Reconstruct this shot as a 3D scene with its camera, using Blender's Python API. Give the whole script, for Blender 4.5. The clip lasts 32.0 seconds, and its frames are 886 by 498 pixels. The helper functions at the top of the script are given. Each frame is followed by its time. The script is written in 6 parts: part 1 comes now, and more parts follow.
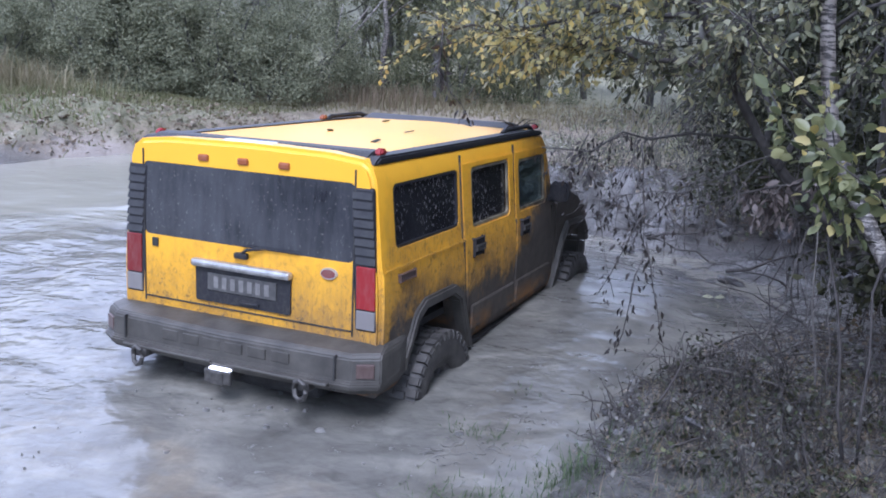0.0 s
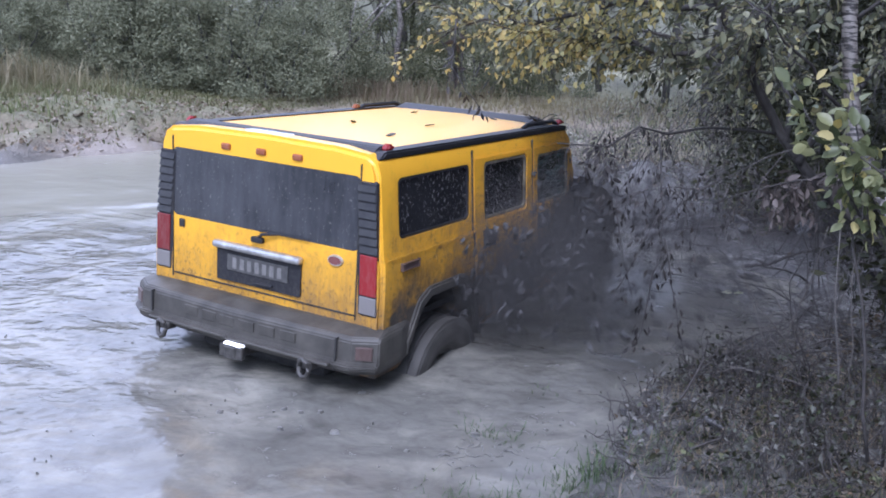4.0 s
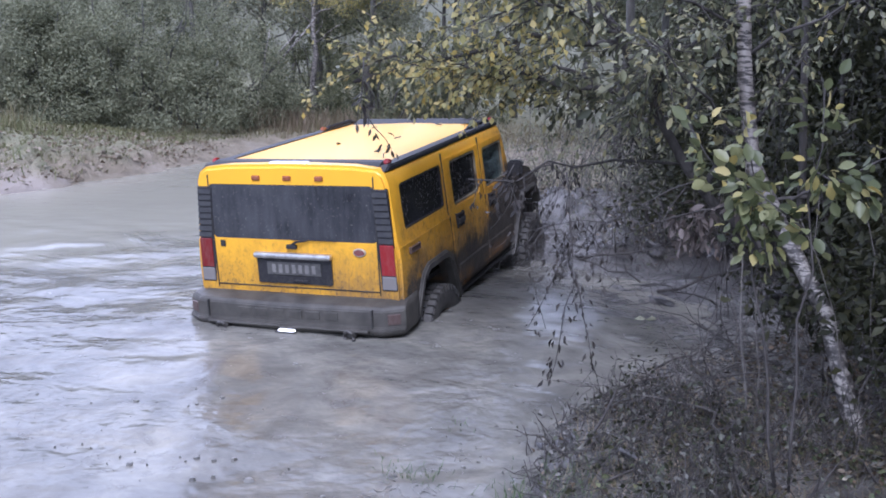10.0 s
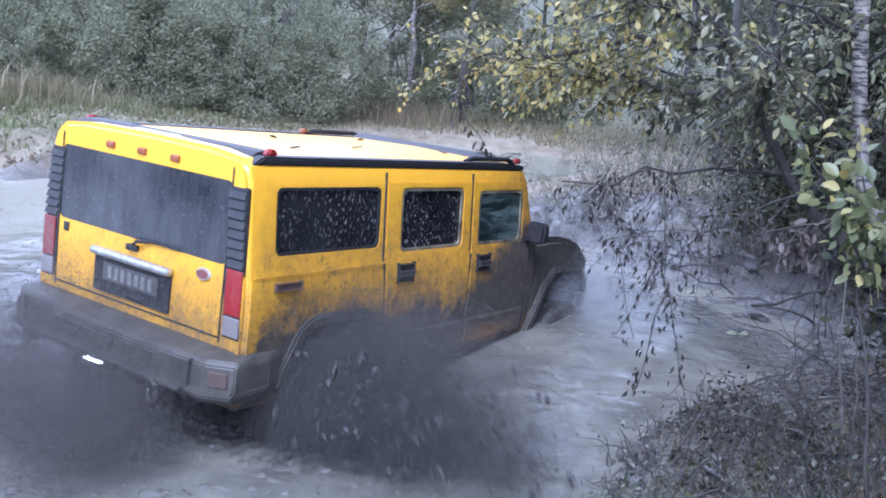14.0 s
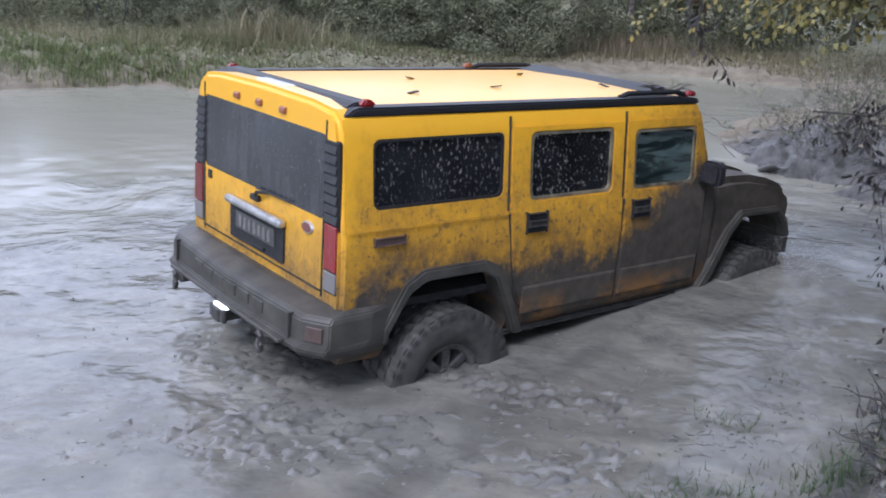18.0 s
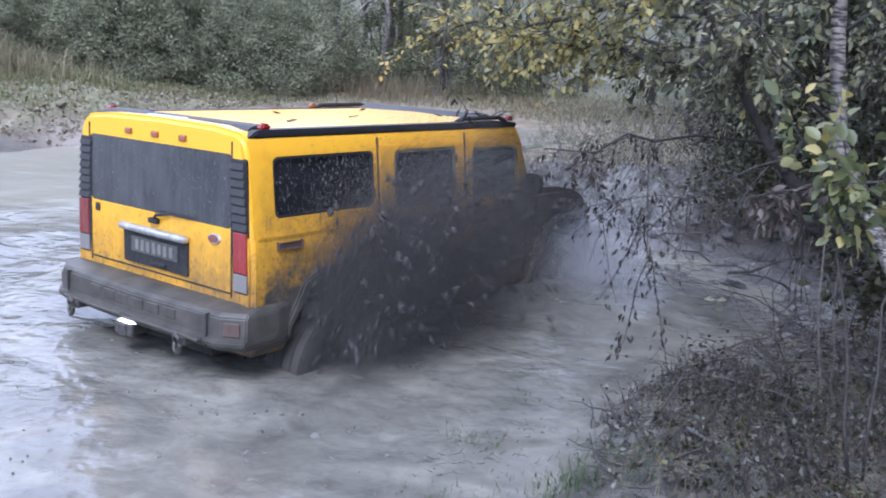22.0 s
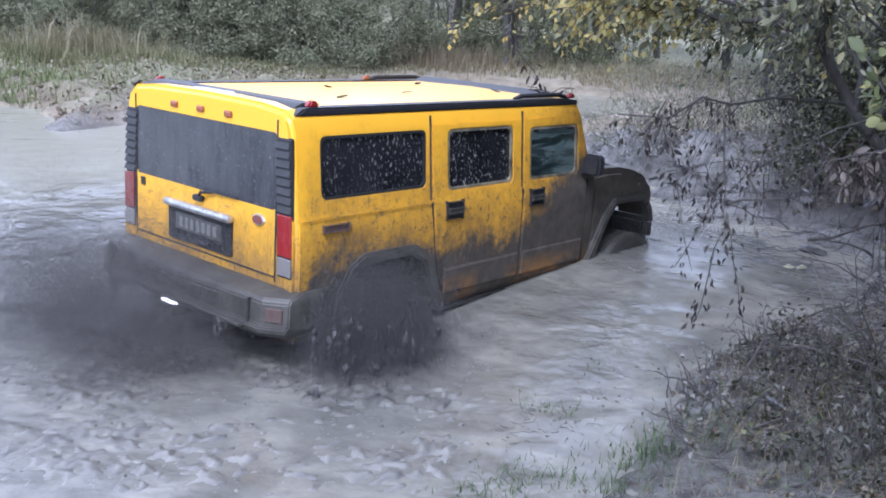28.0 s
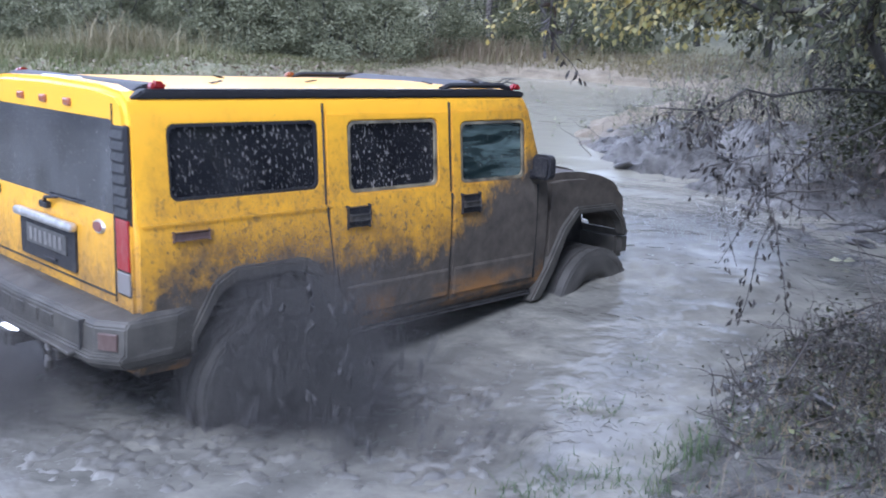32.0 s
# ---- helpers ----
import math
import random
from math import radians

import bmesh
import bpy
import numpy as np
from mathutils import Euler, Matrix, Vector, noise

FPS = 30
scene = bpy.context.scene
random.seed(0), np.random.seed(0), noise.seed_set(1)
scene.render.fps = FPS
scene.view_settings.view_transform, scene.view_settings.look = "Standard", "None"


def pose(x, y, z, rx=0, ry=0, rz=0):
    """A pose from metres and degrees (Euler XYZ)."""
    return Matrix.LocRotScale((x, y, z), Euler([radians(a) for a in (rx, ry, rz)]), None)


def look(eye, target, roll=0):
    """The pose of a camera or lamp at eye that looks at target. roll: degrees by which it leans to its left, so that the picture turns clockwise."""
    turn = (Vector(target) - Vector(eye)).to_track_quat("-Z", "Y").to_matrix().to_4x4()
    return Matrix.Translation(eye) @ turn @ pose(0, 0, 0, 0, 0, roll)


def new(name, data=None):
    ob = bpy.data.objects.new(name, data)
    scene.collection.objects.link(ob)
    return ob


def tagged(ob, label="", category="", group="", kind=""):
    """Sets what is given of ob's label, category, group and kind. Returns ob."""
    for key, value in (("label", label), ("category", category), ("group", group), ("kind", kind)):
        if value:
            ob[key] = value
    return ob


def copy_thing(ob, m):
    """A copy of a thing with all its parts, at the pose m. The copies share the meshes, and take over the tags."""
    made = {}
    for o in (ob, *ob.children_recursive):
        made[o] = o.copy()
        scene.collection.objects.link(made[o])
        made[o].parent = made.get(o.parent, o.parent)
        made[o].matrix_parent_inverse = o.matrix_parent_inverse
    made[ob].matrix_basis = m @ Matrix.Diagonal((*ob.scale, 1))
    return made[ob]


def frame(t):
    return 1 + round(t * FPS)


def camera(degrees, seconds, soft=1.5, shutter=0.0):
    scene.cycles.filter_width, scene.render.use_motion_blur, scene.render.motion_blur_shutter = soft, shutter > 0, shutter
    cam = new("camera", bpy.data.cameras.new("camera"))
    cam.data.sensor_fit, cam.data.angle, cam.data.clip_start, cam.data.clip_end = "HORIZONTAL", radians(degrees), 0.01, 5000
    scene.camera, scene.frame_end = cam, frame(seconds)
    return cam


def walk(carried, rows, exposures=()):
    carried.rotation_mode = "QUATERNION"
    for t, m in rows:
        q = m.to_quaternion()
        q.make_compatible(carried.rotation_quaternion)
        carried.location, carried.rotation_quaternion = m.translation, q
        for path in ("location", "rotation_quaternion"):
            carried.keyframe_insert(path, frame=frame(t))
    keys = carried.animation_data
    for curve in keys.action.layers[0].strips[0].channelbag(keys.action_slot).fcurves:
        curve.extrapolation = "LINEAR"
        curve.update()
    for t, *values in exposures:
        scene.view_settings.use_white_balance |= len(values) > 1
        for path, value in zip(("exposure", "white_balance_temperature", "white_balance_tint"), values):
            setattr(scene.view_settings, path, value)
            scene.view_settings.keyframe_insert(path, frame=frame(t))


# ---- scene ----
cam = camera(50.00, 32.0, soft=1.8, shutter=0.6)
# seconds, place, tilt, lean, heading
PATH = [
    (0.0, -0.012, -0.127, 2.269, 77.76, -3.41, 0.00),
    (0.5, -0.017, -0.105, 2.270, 78.12, -3.70, -0.16),
    (1.0, -0.018, -0.098, 2.267, 77.62, -3.37, 1.12),
    (1.5, -0.021, -0.078, 2.267, 77.44, -3.30, 1.79),
    (2.0, -0.019, -0.068, 2.267, 77.69, -3.07, 1.24),
    (2.5, -0.021, -0.068, 2.265, 77.48, -3.09, 1.19),
    (3.0, -0.018, -0.061, 2.262, 77.53, -3.14, 1.05),
    (3.5, -0.019, -0.056, 2.263, 77.51, -3.25, 0.82),
    (5.5, 0.056, 0.022, 2.373, 76.68, -0.75, 1.29),
    (6.0, 0.054, -0.001, 2.359, 77.47, -1.20, 0.74),
    (6.5, 0.054, -0.021, 2.368, 77.09, -1.29, -0.23),
    (7.0, 0.051, -0.017, 2.371, 76.87, -1.78, -0.86),
    (7.5, 0.053, -0.015, 2.360, 78.19, -2.45, -1.95),
    (8.0, 0.060, -0.031, 2.364, 79.05, -2.49, -2.53),
    (8.5, 0.059, -0.048, 2.383, 79.25, -2.15, -2.84),
    (9.0, 0.057, -0.052, 2.382, 79.90, -2.20, -3.47),
    (9.5, 0.057, -0.032, 2.362, 79.44, -2.33, -3.78),
    (10.0, 0.059, -0.015, 2.367, 79.05, -2.15, -4.03),
    (10.5, 0.061, -0.016, 2.382, 79.18, -1.91, -3.92),
    (11.0, 0.057, -0.004, 2.371, 79.42, -2.45, -3.63),
    (11.5, 0.054, 0.005, 2.364, 79.07, -2.84, -2.39),
    (12.0, 0.053, -0.013, 2.376, 79.07, -4.29, -2.13),
    (12.5, 0.050, -0.017, 2.369, 79.36, -5.01, -2.15),
    (13.0, 0.049, 0.021, 2.371, 78.94, -4.57, -0.69),
    (13.5, 0.052, 0.043, 2.366, 78.99, -4.35, 0.80),
    (14.0, 0.051, 0.051, 2.366, 78.57, -4.17, 1.75),
    (14.5, 0.053, 0.061, 2.380, 77.99, -3.79, 2.91),
    (15.0, 0.048, 0.100, 2.369, 76.39, -2.84, 6.00),
    (15.5, 0.041, 0.146, 2.357, 74.86, -2.04, 9.77),
    (17.5, -0.090, 0.124, 2.340, 73.84, -1.67, 15.12),
    (18.0, -0.074, 0.109, 2.339, 74.02, -1.82, 14.36),
    (18.5, -0.062, 0.097, 2.339, 73.95, -1.58, 12.84),
    (19.0, -0.059, 0.089, 2.337, 74.36, -1.98, 12.04),
    (19.5, -0.058, 0.076, 2.333, 75.01, -1.79, 10.99),
    (20.0, -0.057, 0.071, 2.332, 75.13, -1.88, 10.65),
    (20.5, -0.059, 0.072, 2.335, 74.95, -1.86, 9.73),
    (21.0, -0.043, 0.057, 2.330, 75.10, -2.46, 8.72),
    (21.5, -0.030, 0.031, 2.321, 75.85, -3.64, 2.69),
    (22.0, -0.021, -0.000, 2.324, 77.14, -4.14, 0.10),
    (22.5, -0.017, -0.019, 2.313, 76.66, -4.09, -1.32),
    (23.0, -0.007, -0.027, 2.317, 76.53, -3.62, -1.61),
    (23.5, -0.003, -0.013, 2.321, 76.37, -3.48, -1.34),
    (24.0, -0.005, -0.002, 2.313, 76.06, -3.59, -1.14),
    (24.5, -0.013, 0.008, 2.307, 75.54, -3.68, -1.11),
    (25.0, -0.011, 0.022, 2.306, 75.82, -3.02, 0.60),
    (25.5, -0.009, 0.030, 2.306, 76.14, -2.78, 1.45),
    (27.5, -0.026, 0.038, 2.301, 75.66, -2.67, 4.02),
    (28.0, -0.032, 0.025, 2.302, 75.19, -2.55, 4.02),
    (28.5, -0.033, 0.033, 2.300, 74.73, -2.51, 4.22),
    (29.0, -0.037, 0.034, 2.300, 74.53, -2.49, 4.38),
    (29.5, -0.038, 0.033, 2.304, 74.62, -2.40, 4.27),
    (30.0, -0.037, 0.034, 2.307, 74.51, -2.35, 4.17),
    (30.5, -0.041, 0.044, 2.308, 74.36, -2.29, 4.37),
    (31.0, -0.042, 0.052, 2.310, 74.42, -2.26, 4.65),
    (31.5, -0.038, 0.052, 2.314, 74.55, -1.98, 4.87),
    (32.0, -0.045, 0.061, 2.330, 74.64, -1.44, 6.14),
]
walk(cam, [(t, pose(*p)) for t, *p in PATH], [(0, 1.36, 5150, 22), (9, 1.33, 5280, 25), (12, 1.28, 5230, 25), (13, 1.5, 5080, 23), (14, 1.82, 4900, 22), (15, 1.75, 4890, 24), (18, 1.0, 5500, 18), (19, 1.1, 5400, 18), (21, 1.2, 5250, 19), (22, 1.5, 5250, 20), (25, 1.6, 5200, 20), (28, 1.63, 5240, 20), (30, 1.62, 5310, 20), (31, 1.61, 5290, 20), (32, 1.6, 5140, 19)])
# the truck's way: seconds, place, roll, pitch, heading
TRUCK_WAY = [
    (0.0, -0.219, 7.823, -0.403, -1.01, -0.01, 65.31),
    (0.5, -0.214, 7.874, -0.404, -0.87, -0.02, 65.30),
    (1.0, -0.211, 7.927, -0.410, -0.51, 0.10, 65.28),
    (1.5, -0.196, 7.974, -0.409, -0.08, 0.04, 65.26),
    (2.0, -0.191, 7.986, -0.403, 0.09, -0.10, 65.21),
    (2.5, -0.194, 7.996, -0.406, 0.09, -0.10, 65.29),
    (3.0, -0.175, 8.045, -0.400, 0.12, -0.12, 65.25),
    (3.5, -0.169, 8.127, -0.394, 0.48, -0.19, 63.96),
    (5.5, -0.293, 8.709, -0.401, 3.22, -0.22, 54.27),
    (6.0, -0.221, 8.839, -0.408, 2.86, -0.88, 55.41),
    (6.5, -0.112, 9.022, -0.409, 1.94, -0.79, 56.64),
    (7.0, 0.035, 9.210, -0.376, 0.70, -1.04, 58.73),
    (7.5, 0.189, 9.496, -0.328, -0.18, -2.20, 59.95),
    (8.0, 0.335, 9.832, -0.316, -2.32, -4.25, 62.32),
    (8.5, 0.412, 10.198, -0.334, -2.71, -4.05, 65.60),
    (9.0, 0.444, 10.273, -0.313, -3.64, -4.37, 65.97),
    (9.5, 0.461, 10.258, -0.306, -3.87, -4.71, 65.60),
    (10.0, 0.459, 10.265, -0.298, -3.65, -4.90, 65.49),
    (10.5, 0.463, 10.247, -0.291, -3.52, -4.94, 65.35),
    (11.0, 0.451, 10.196, -0.311, -4.10, -4.23, 65.23),
    (11.5, 0.346, 9.909, -0.354, -2.58, -3.06, 63.82),
    (12.0, 0.156, 9.378, -0.363, -0.46, -0.88, 62.29),
    (12.5, -0.075, 8.744, -0.393, 1.42, -0.47, 60.42),
    (13.0, -0.388, 8.147, -0.377, 0.72, 1.86, 59.06),
    (13.5, -0.593, 7.759, -0.322, 0.07, 3.70, 58.51),
    (14.0, -0.748, 7.592, -0.346, 1.41, 3.69, 56.61),
    (14.5, -0.868, 7.509, -0.352, 1.46, 2.79, 55.03),
    (15.0, -0.967, 7.489, -0.373, 1.36, 2.37, 53.60),
    (15.5, -1.066, 7.463, -0.381, 1.52, 2.35, 52.50),
    (17.5, -1.237, 7.270, -0.366, 1.37, 1.56, 51.54),
    (18.0, -1.235, 7.264, -0.368, 1.69, 1.52, 51.74),
    (18.5, -1.229, 7.259, -0.368, 1.74, 1.39, 51.74),
    (19.0, -1.227, 7.261, -0.372, 1.73, 1.27, 51.82),
    (19.5, -1.227, 7.254, -0.372, 1.75, 1.41, 51.92),
    (20.0, -1.220, 7.262, -0.373, 1.80, 1.26, 52.06),
    (20.5, -1.173, 7.314, -0.371, 1.64, 1.35, 51.83),
    (21.0, -0.935, 7.544, -0.377, 1.33, 0.69, 50.00),
    (21.5, -0.573, 8.033, -0.408, 0.42, 1.20, 49.78),
    (22.0, -0.486, 8.245, -0.386, -1.95, 0.35, 51.89),
    (22.5, -0.479, 8.221, -0.389, -1.37, -0.00, 51.74),
    (23.0, -0.487, 8.216, -0.397, -1.50, 0.31, 51.91),
    (23.5, -0.491, 8.229, -0.396, -1.33, 0.33, 51.93),
    (24.0, -0.485, 8.243, -0.399, -1.43, 0.21, 51.78),
    (24.5, -0.488, 8.244, -0.400, -1.50, 0.28, 51.78),
    (25.0, -0.515, 8.222, -0.405, -1.01, 0.55, 51.62),
    (25.5, -0.551, 8.185, -0.408, -0.55, 0.82, 51.88),
    (27.5, -0.643, 8.023, -0.414, 0.02, 1.32, 51.90),
    (28.0, -0.660, 7.957, -0.411, 0.15, 1.49, 52.15),
    (28.5, -0.686, 7.909, -0.412, 0.26, 1.58, 52.10),
    (29.0, -0.721, 7.845, -0.413, 0.43, 1.68, 51.70),
    (29.5, -0.754, 7.797, -0.414, 0.47, 1.71, 51.75),
    (30.0, -0.804, 7.766, -0.414, 1.02, 1.77, 51.54),
    (30.5, -0.906, 7.684, -0.408, 1.00, 1.70, 50.97),
    (31.0, -1.037, 7.500, -0.395, 0.96, 1.51, 50.37),
    (31.5, -1.196, 7.180, -0.378, 1.11, 1.68, 50.93),
    (32.0, -1.398, 6.773, -0.317, -1.88, 3.24, 51.28),
]

# ---------------------------------------------------------------- light
world = bpy.data.worlds.new("world")
scene.world = world
world.use_nodes = True
wn = world.node_tree.nodes
sky = wn.new("ShaderNodeTexSky")
sky.sky_type, sky.sun_disc = "NISHITA", False
sky.sun_elevation, sky.sun_rotation = radians(50), radians(-35)
sky.air_density, sky.dust_density, sky.ozone_density = 1.0, 1.0, 1.0
haze = wn.new("ShaderNodeHueSaturation")
haze.inputs["Saturation"].default_value = 0.35
world.node_tree.links.new(sky.outputs[0], haze.inputs["Color"])
world.node_tree.links.new(haze.outputs[0], wn["Background"].inputs[0])
wn["Background"].inputs[1].default_value = 0.15
sun = new("sun", bpy.data.lights.new("sun", "SUN"))
sun.data.energy, sun.data.angle, sun.data.color = 1.5, radians(25), (1.0, 0.97, 0.92)
sun.matrix_world = look((-2.5, -3, 14), (0, 8, 0))


# ---------------------------------------------------------------- materials
def material(name, rough=0.6, metal=0.0):
    m = bpy.data.materials.new(name)
    m.use_nodes = True
    nt = m.node_tree
    b = nt.nodes["Principled BSDF"]
    b.inputs["Roughness"].default_value, b.inputs["Metallic"].default_value = rough, metal
    return m, nt, b


def node(nt, kind, **values):
    n = nt.nodes.new(kind)
    for k, v in values.items():
        n.inputs[k.replace("_", " ")].default_value = v
    return n


def noise_tex(nt, scale, detail=4.0, rough=0.55, stretch=None, space="Object", twist=0.0):
    tc = nt.nodes.new("ShaderNodeTexCoord")
    mp = nt.nodes.new("ShaderNodeMapping")
    mp.inputs["Scale"].default_value = stretch or (1, 1, 1)
    nt.links.new(tc.outputs[space], mp.inputs[0])
    n = node(nt, "ShaderNodeTexNoise", Scale=scale, Detail=detail, Roughness=rough, Distortion=twist)
    nt.links.new(mp.outputs[0], n.inputs["Vector"])
    return n.outputs["Fac"]


def ramp(nt, fac, *stops):
    r = nt.nodes.new("ShaderNodeValToRGB")
    el = r.color_ramp.elements
    while len(el) < len(stops):
        el.new(0.5)
    for e, (p, c) in zip(el, stops):
        e.position, e.color = p, (*c, 1) if len(c) == 3 else c
    nt.links.new(fac, r.inputs[0])
    return r.outputs[0]


def sum_of(nt, op, a, b, clamp=False):
    n = nt.nodes.new("ShaderNodeMath")
    n.operation, n.use_clamp = op, clamp
    for i, v in enumerate((a, b)):
        if isinstance(v, (int, float)):
            n.inputs[i].default_value = v
        else:
            nt.links.new(v, n.inputs[i])
    return n.outputs[0]


def mixed(nt, fac, a, b):
    n = nt.nodes.new("ShaderNodeMix")
    n.data_type = "RGBA"
    for sock, v in ((n.inputs[0], fac), (n.inputs[6], a), (n.inputs[7], b)):
        if isinstance(v, tuple):
            sock.default_value = (*v, 1)
        elif isinstance(v, (int, float)):
            sock.default_value = v
        else:
            nt.links.new(v, sock)
    return n.outputs[2]


def bump(nt, b, height, strength=0.4, distance=0.02):
    n = node(nt, "ShaderNodeBump", Strength=strength, Distance=distance)
    nt.links.new(height, n.inputs["Height"])
    nt.links.new(n.outputs[0], b.inputs["Normal"])


def simple(name, dark, light, scale, rough=0.7, metal=0.0, bumps=0.3, dist=0.01, stretch=None):
    m, nt, b = material(name, rough, metal)
    f = noise_tex(nt, scale, 6, 0.6, stretch)
    nt.links.new(ramp(nt, f, (0.3, dark), (0.7, light)), b.inputs["Base Color"])
    if bumps:
        bump(nt, b, noise_tex(nt, scale * 3, 4, 0.6, stretch), bumps, dist)
    return m


MUD = (0.048, 0.041, 0.034)
MUD_DRY = (0.32, 0.295, 0.26)


def muddy(name, paint, rough, line, rear_line, splat=0.5, metal=0.0, coat=0.0, stain=None):
    """Paint with a coat of dried and wet mud that reaches up from below, in the truck's own space."""
    m, nt, b = material(name, rough, metal)
    tc = nt.nodes.new("ShaderNodeTexCoord")
    sep = nt.nodes.new("ShaderNodeSeparateXYZ")
    nt.links.new(tc.outputs["Object"], sep.inputs[0])
    x, z = sep.outputs[0], sep.outputs[2]
    big = noise_tex(nt, 2.2, 5, 0.65)
    fine = noise_tex(nt, 14, 8, 0.75, (1, 1, 0.7))
    front = node(nt, "ShaderNodeMapRange", From_Min=-0.1, From_Max=1.0, To_Min=line, To_Max=line + 0.62)
    nt.links.new(x, front.inputs[0])
    back = node(nt, "ShaderNodeMapRange", From_Min=-2.24, From_Max=-2.15, To_Min=rear_line, To_Max=0.0)
    nt.links.new(x, back.inputs[0])
    reach = sum_of(nt, "SUBTRACT", front.outputs[0], back.outputs[0])
    tip = node(nt, "ShaderNodeMapRange", From_Min=1.97, From_Max=2.06, To_Min=0.0, To_Max=0.75)
    nt.links.new(x, tip.inputs[0])
    reach = sum_of(nt, "SUBTRACT", reach, tip.outputs[0])
    h = sum_of(nt, "SUBTRACT", reach, z)
    h = sum_of(nt, "ADD", h, sum_of(nt, "MULTIPLY", sum_of(nt, "SUBTRACT", big, 0.5), 0.55))
    h = sum_of(nt, "ADD", h, sum_of(nt, "MULTIPLY", sum_of(nt, "SUBTRACT", fine, 0.5), 0.75))
    thick = node(nt, "ShaderNodeMapRange", From_Min=-0.06, From_Max=0.16)
    nt.links.new(h, thick.inputs[0])
    film = node(nt, "ShaderNodeMapRange", From_Min=-0.80, From_Max=0.02, To_Max=0.95)
    nt.links.new(h, film.inputs[0])
    specks = ramp(nt, noise_tex(nt, 38, 3, 0.55, (1, 1, 0.6)), (0.59, (0, 0, 0)), (0.63, (1, 1, 1)))
    near = node(nt, "ShaderNodeMapRange", From_Min=-0.72, From_Max=-0.12, To_Max=splat)
    nt.links.new(h, near.inputs[0])
    spl = sum_of(nt, "MULTIPLY", specks, near.outputs[0])
    film_n = sum_of(nt, "MULTIPLY", film.outputs[0], ramp(nt, noise_tex(nt, 30, 8, 0.85, (1, 1, 0.75)), (0.50, (0, 0, 0)), (0.66, (0.7, 0.7, 0.7))))
    haze_n = sum_of(nt, "MULTIPLY", film.outputs[0], ramp(nt, noise_tex(nt, 5, 6, 0.7), (0.30, (0.40, 0.40, 0.40)), (0.65, (1.0, 1.0, 1.0))))
    blobs = ramp(nt, noise_tex(nt, 17, 4, 0.6), (0.61, (0, 0, 0)), (0.645, (1, 1, 1)))
    spl = sum_of(nt, "MAXIMUM", spl, sum_of(nt, "MULTIPLY", blobs, sum_of(nt, "MULTIPLY", near.outputs[0], 1.2)))
    cover = sum_of(nt, "MAXIMUM", thick.outputs[0], spl)
    cover = sum_of(nt, "MAXIMUM", cover, film_n)
    mudc = ramp(nt, noise_tex(nt, 9, 6, 0.65), (0.3, MUD), (0.7, (0.098, 0.084, 0.067)))
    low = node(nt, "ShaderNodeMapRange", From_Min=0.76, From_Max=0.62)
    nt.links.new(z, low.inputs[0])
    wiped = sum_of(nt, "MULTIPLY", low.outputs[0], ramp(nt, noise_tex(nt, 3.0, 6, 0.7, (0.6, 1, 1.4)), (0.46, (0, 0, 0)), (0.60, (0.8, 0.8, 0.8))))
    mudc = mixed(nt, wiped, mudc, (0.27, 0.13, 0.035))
    paintc = ramp(nt, noise_tex(nt, 1.1, 3), (0.3, paint), (0.7, tuple(c * 0.93 for c in paint)))
    if stain:
        paintc = mixed(nt, haze_n, paintc, stain)
        rear = node(nt, "ShaderNodeMapRange", From_Min=-2.20, From_Max=-2.25)
        nt.links.new(x, rear.inputs[0])
        inner = node(nt, "ShaderNodeMapRange", From_Min=-0.30, From_Max=-0.42)
        nt.links.new(sep.outputs[1], inner.inputs[0])
        height = node(nt, "ShaderNodeMapRange", From_Min=1.42, From_Max=1.02)
        nt.links.new(sum_of(nt, "ADD", z, sum_of(nt, "MULTIPLY", noise_tex(nt, 5, 5, 0.6), 0.3)), height.inputs[0])
        run = ramp(nt, noise_tex(nt, 26, 6, 0.7, (1, 1, 0.12)), (0.34, (0.15, 0.15, 0.15)), (0.62, (0.85, 0.85, 0.85)))
        trail = sum_of(nt, "MULTIPLY", sum_of(nt, "MULTIPLY", rear.outputs[0], inner.outputs[0]), sum_of(nt, "MULTIPLY", height.outputs[0], run))
        paintc = mixed(nt, trail, paintc, (0.22, 0.135, 0.06))
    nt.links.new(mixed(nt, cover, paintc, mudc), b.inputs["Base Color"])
    r = sum_of(nt, "ADD", sum_of(nt, "MULTIPLY", cover, 0.6 - rough), rough + 0.02)
    nt.links.new(r, b.inputs["Roughness"])
    bump(nt, b, sum_of(nt, "MULTIPLY", cover, fine), 0.5, 0.012)
    nt.links.new(sum_of(nt, "MULTIPLY", sum_of(nt, "SUBTRACT", 1.0, cover, True), coat), b.inputs["Coat Weight"])
    b.inputs["Coat Roughness"].default_value = 0.12
    return m


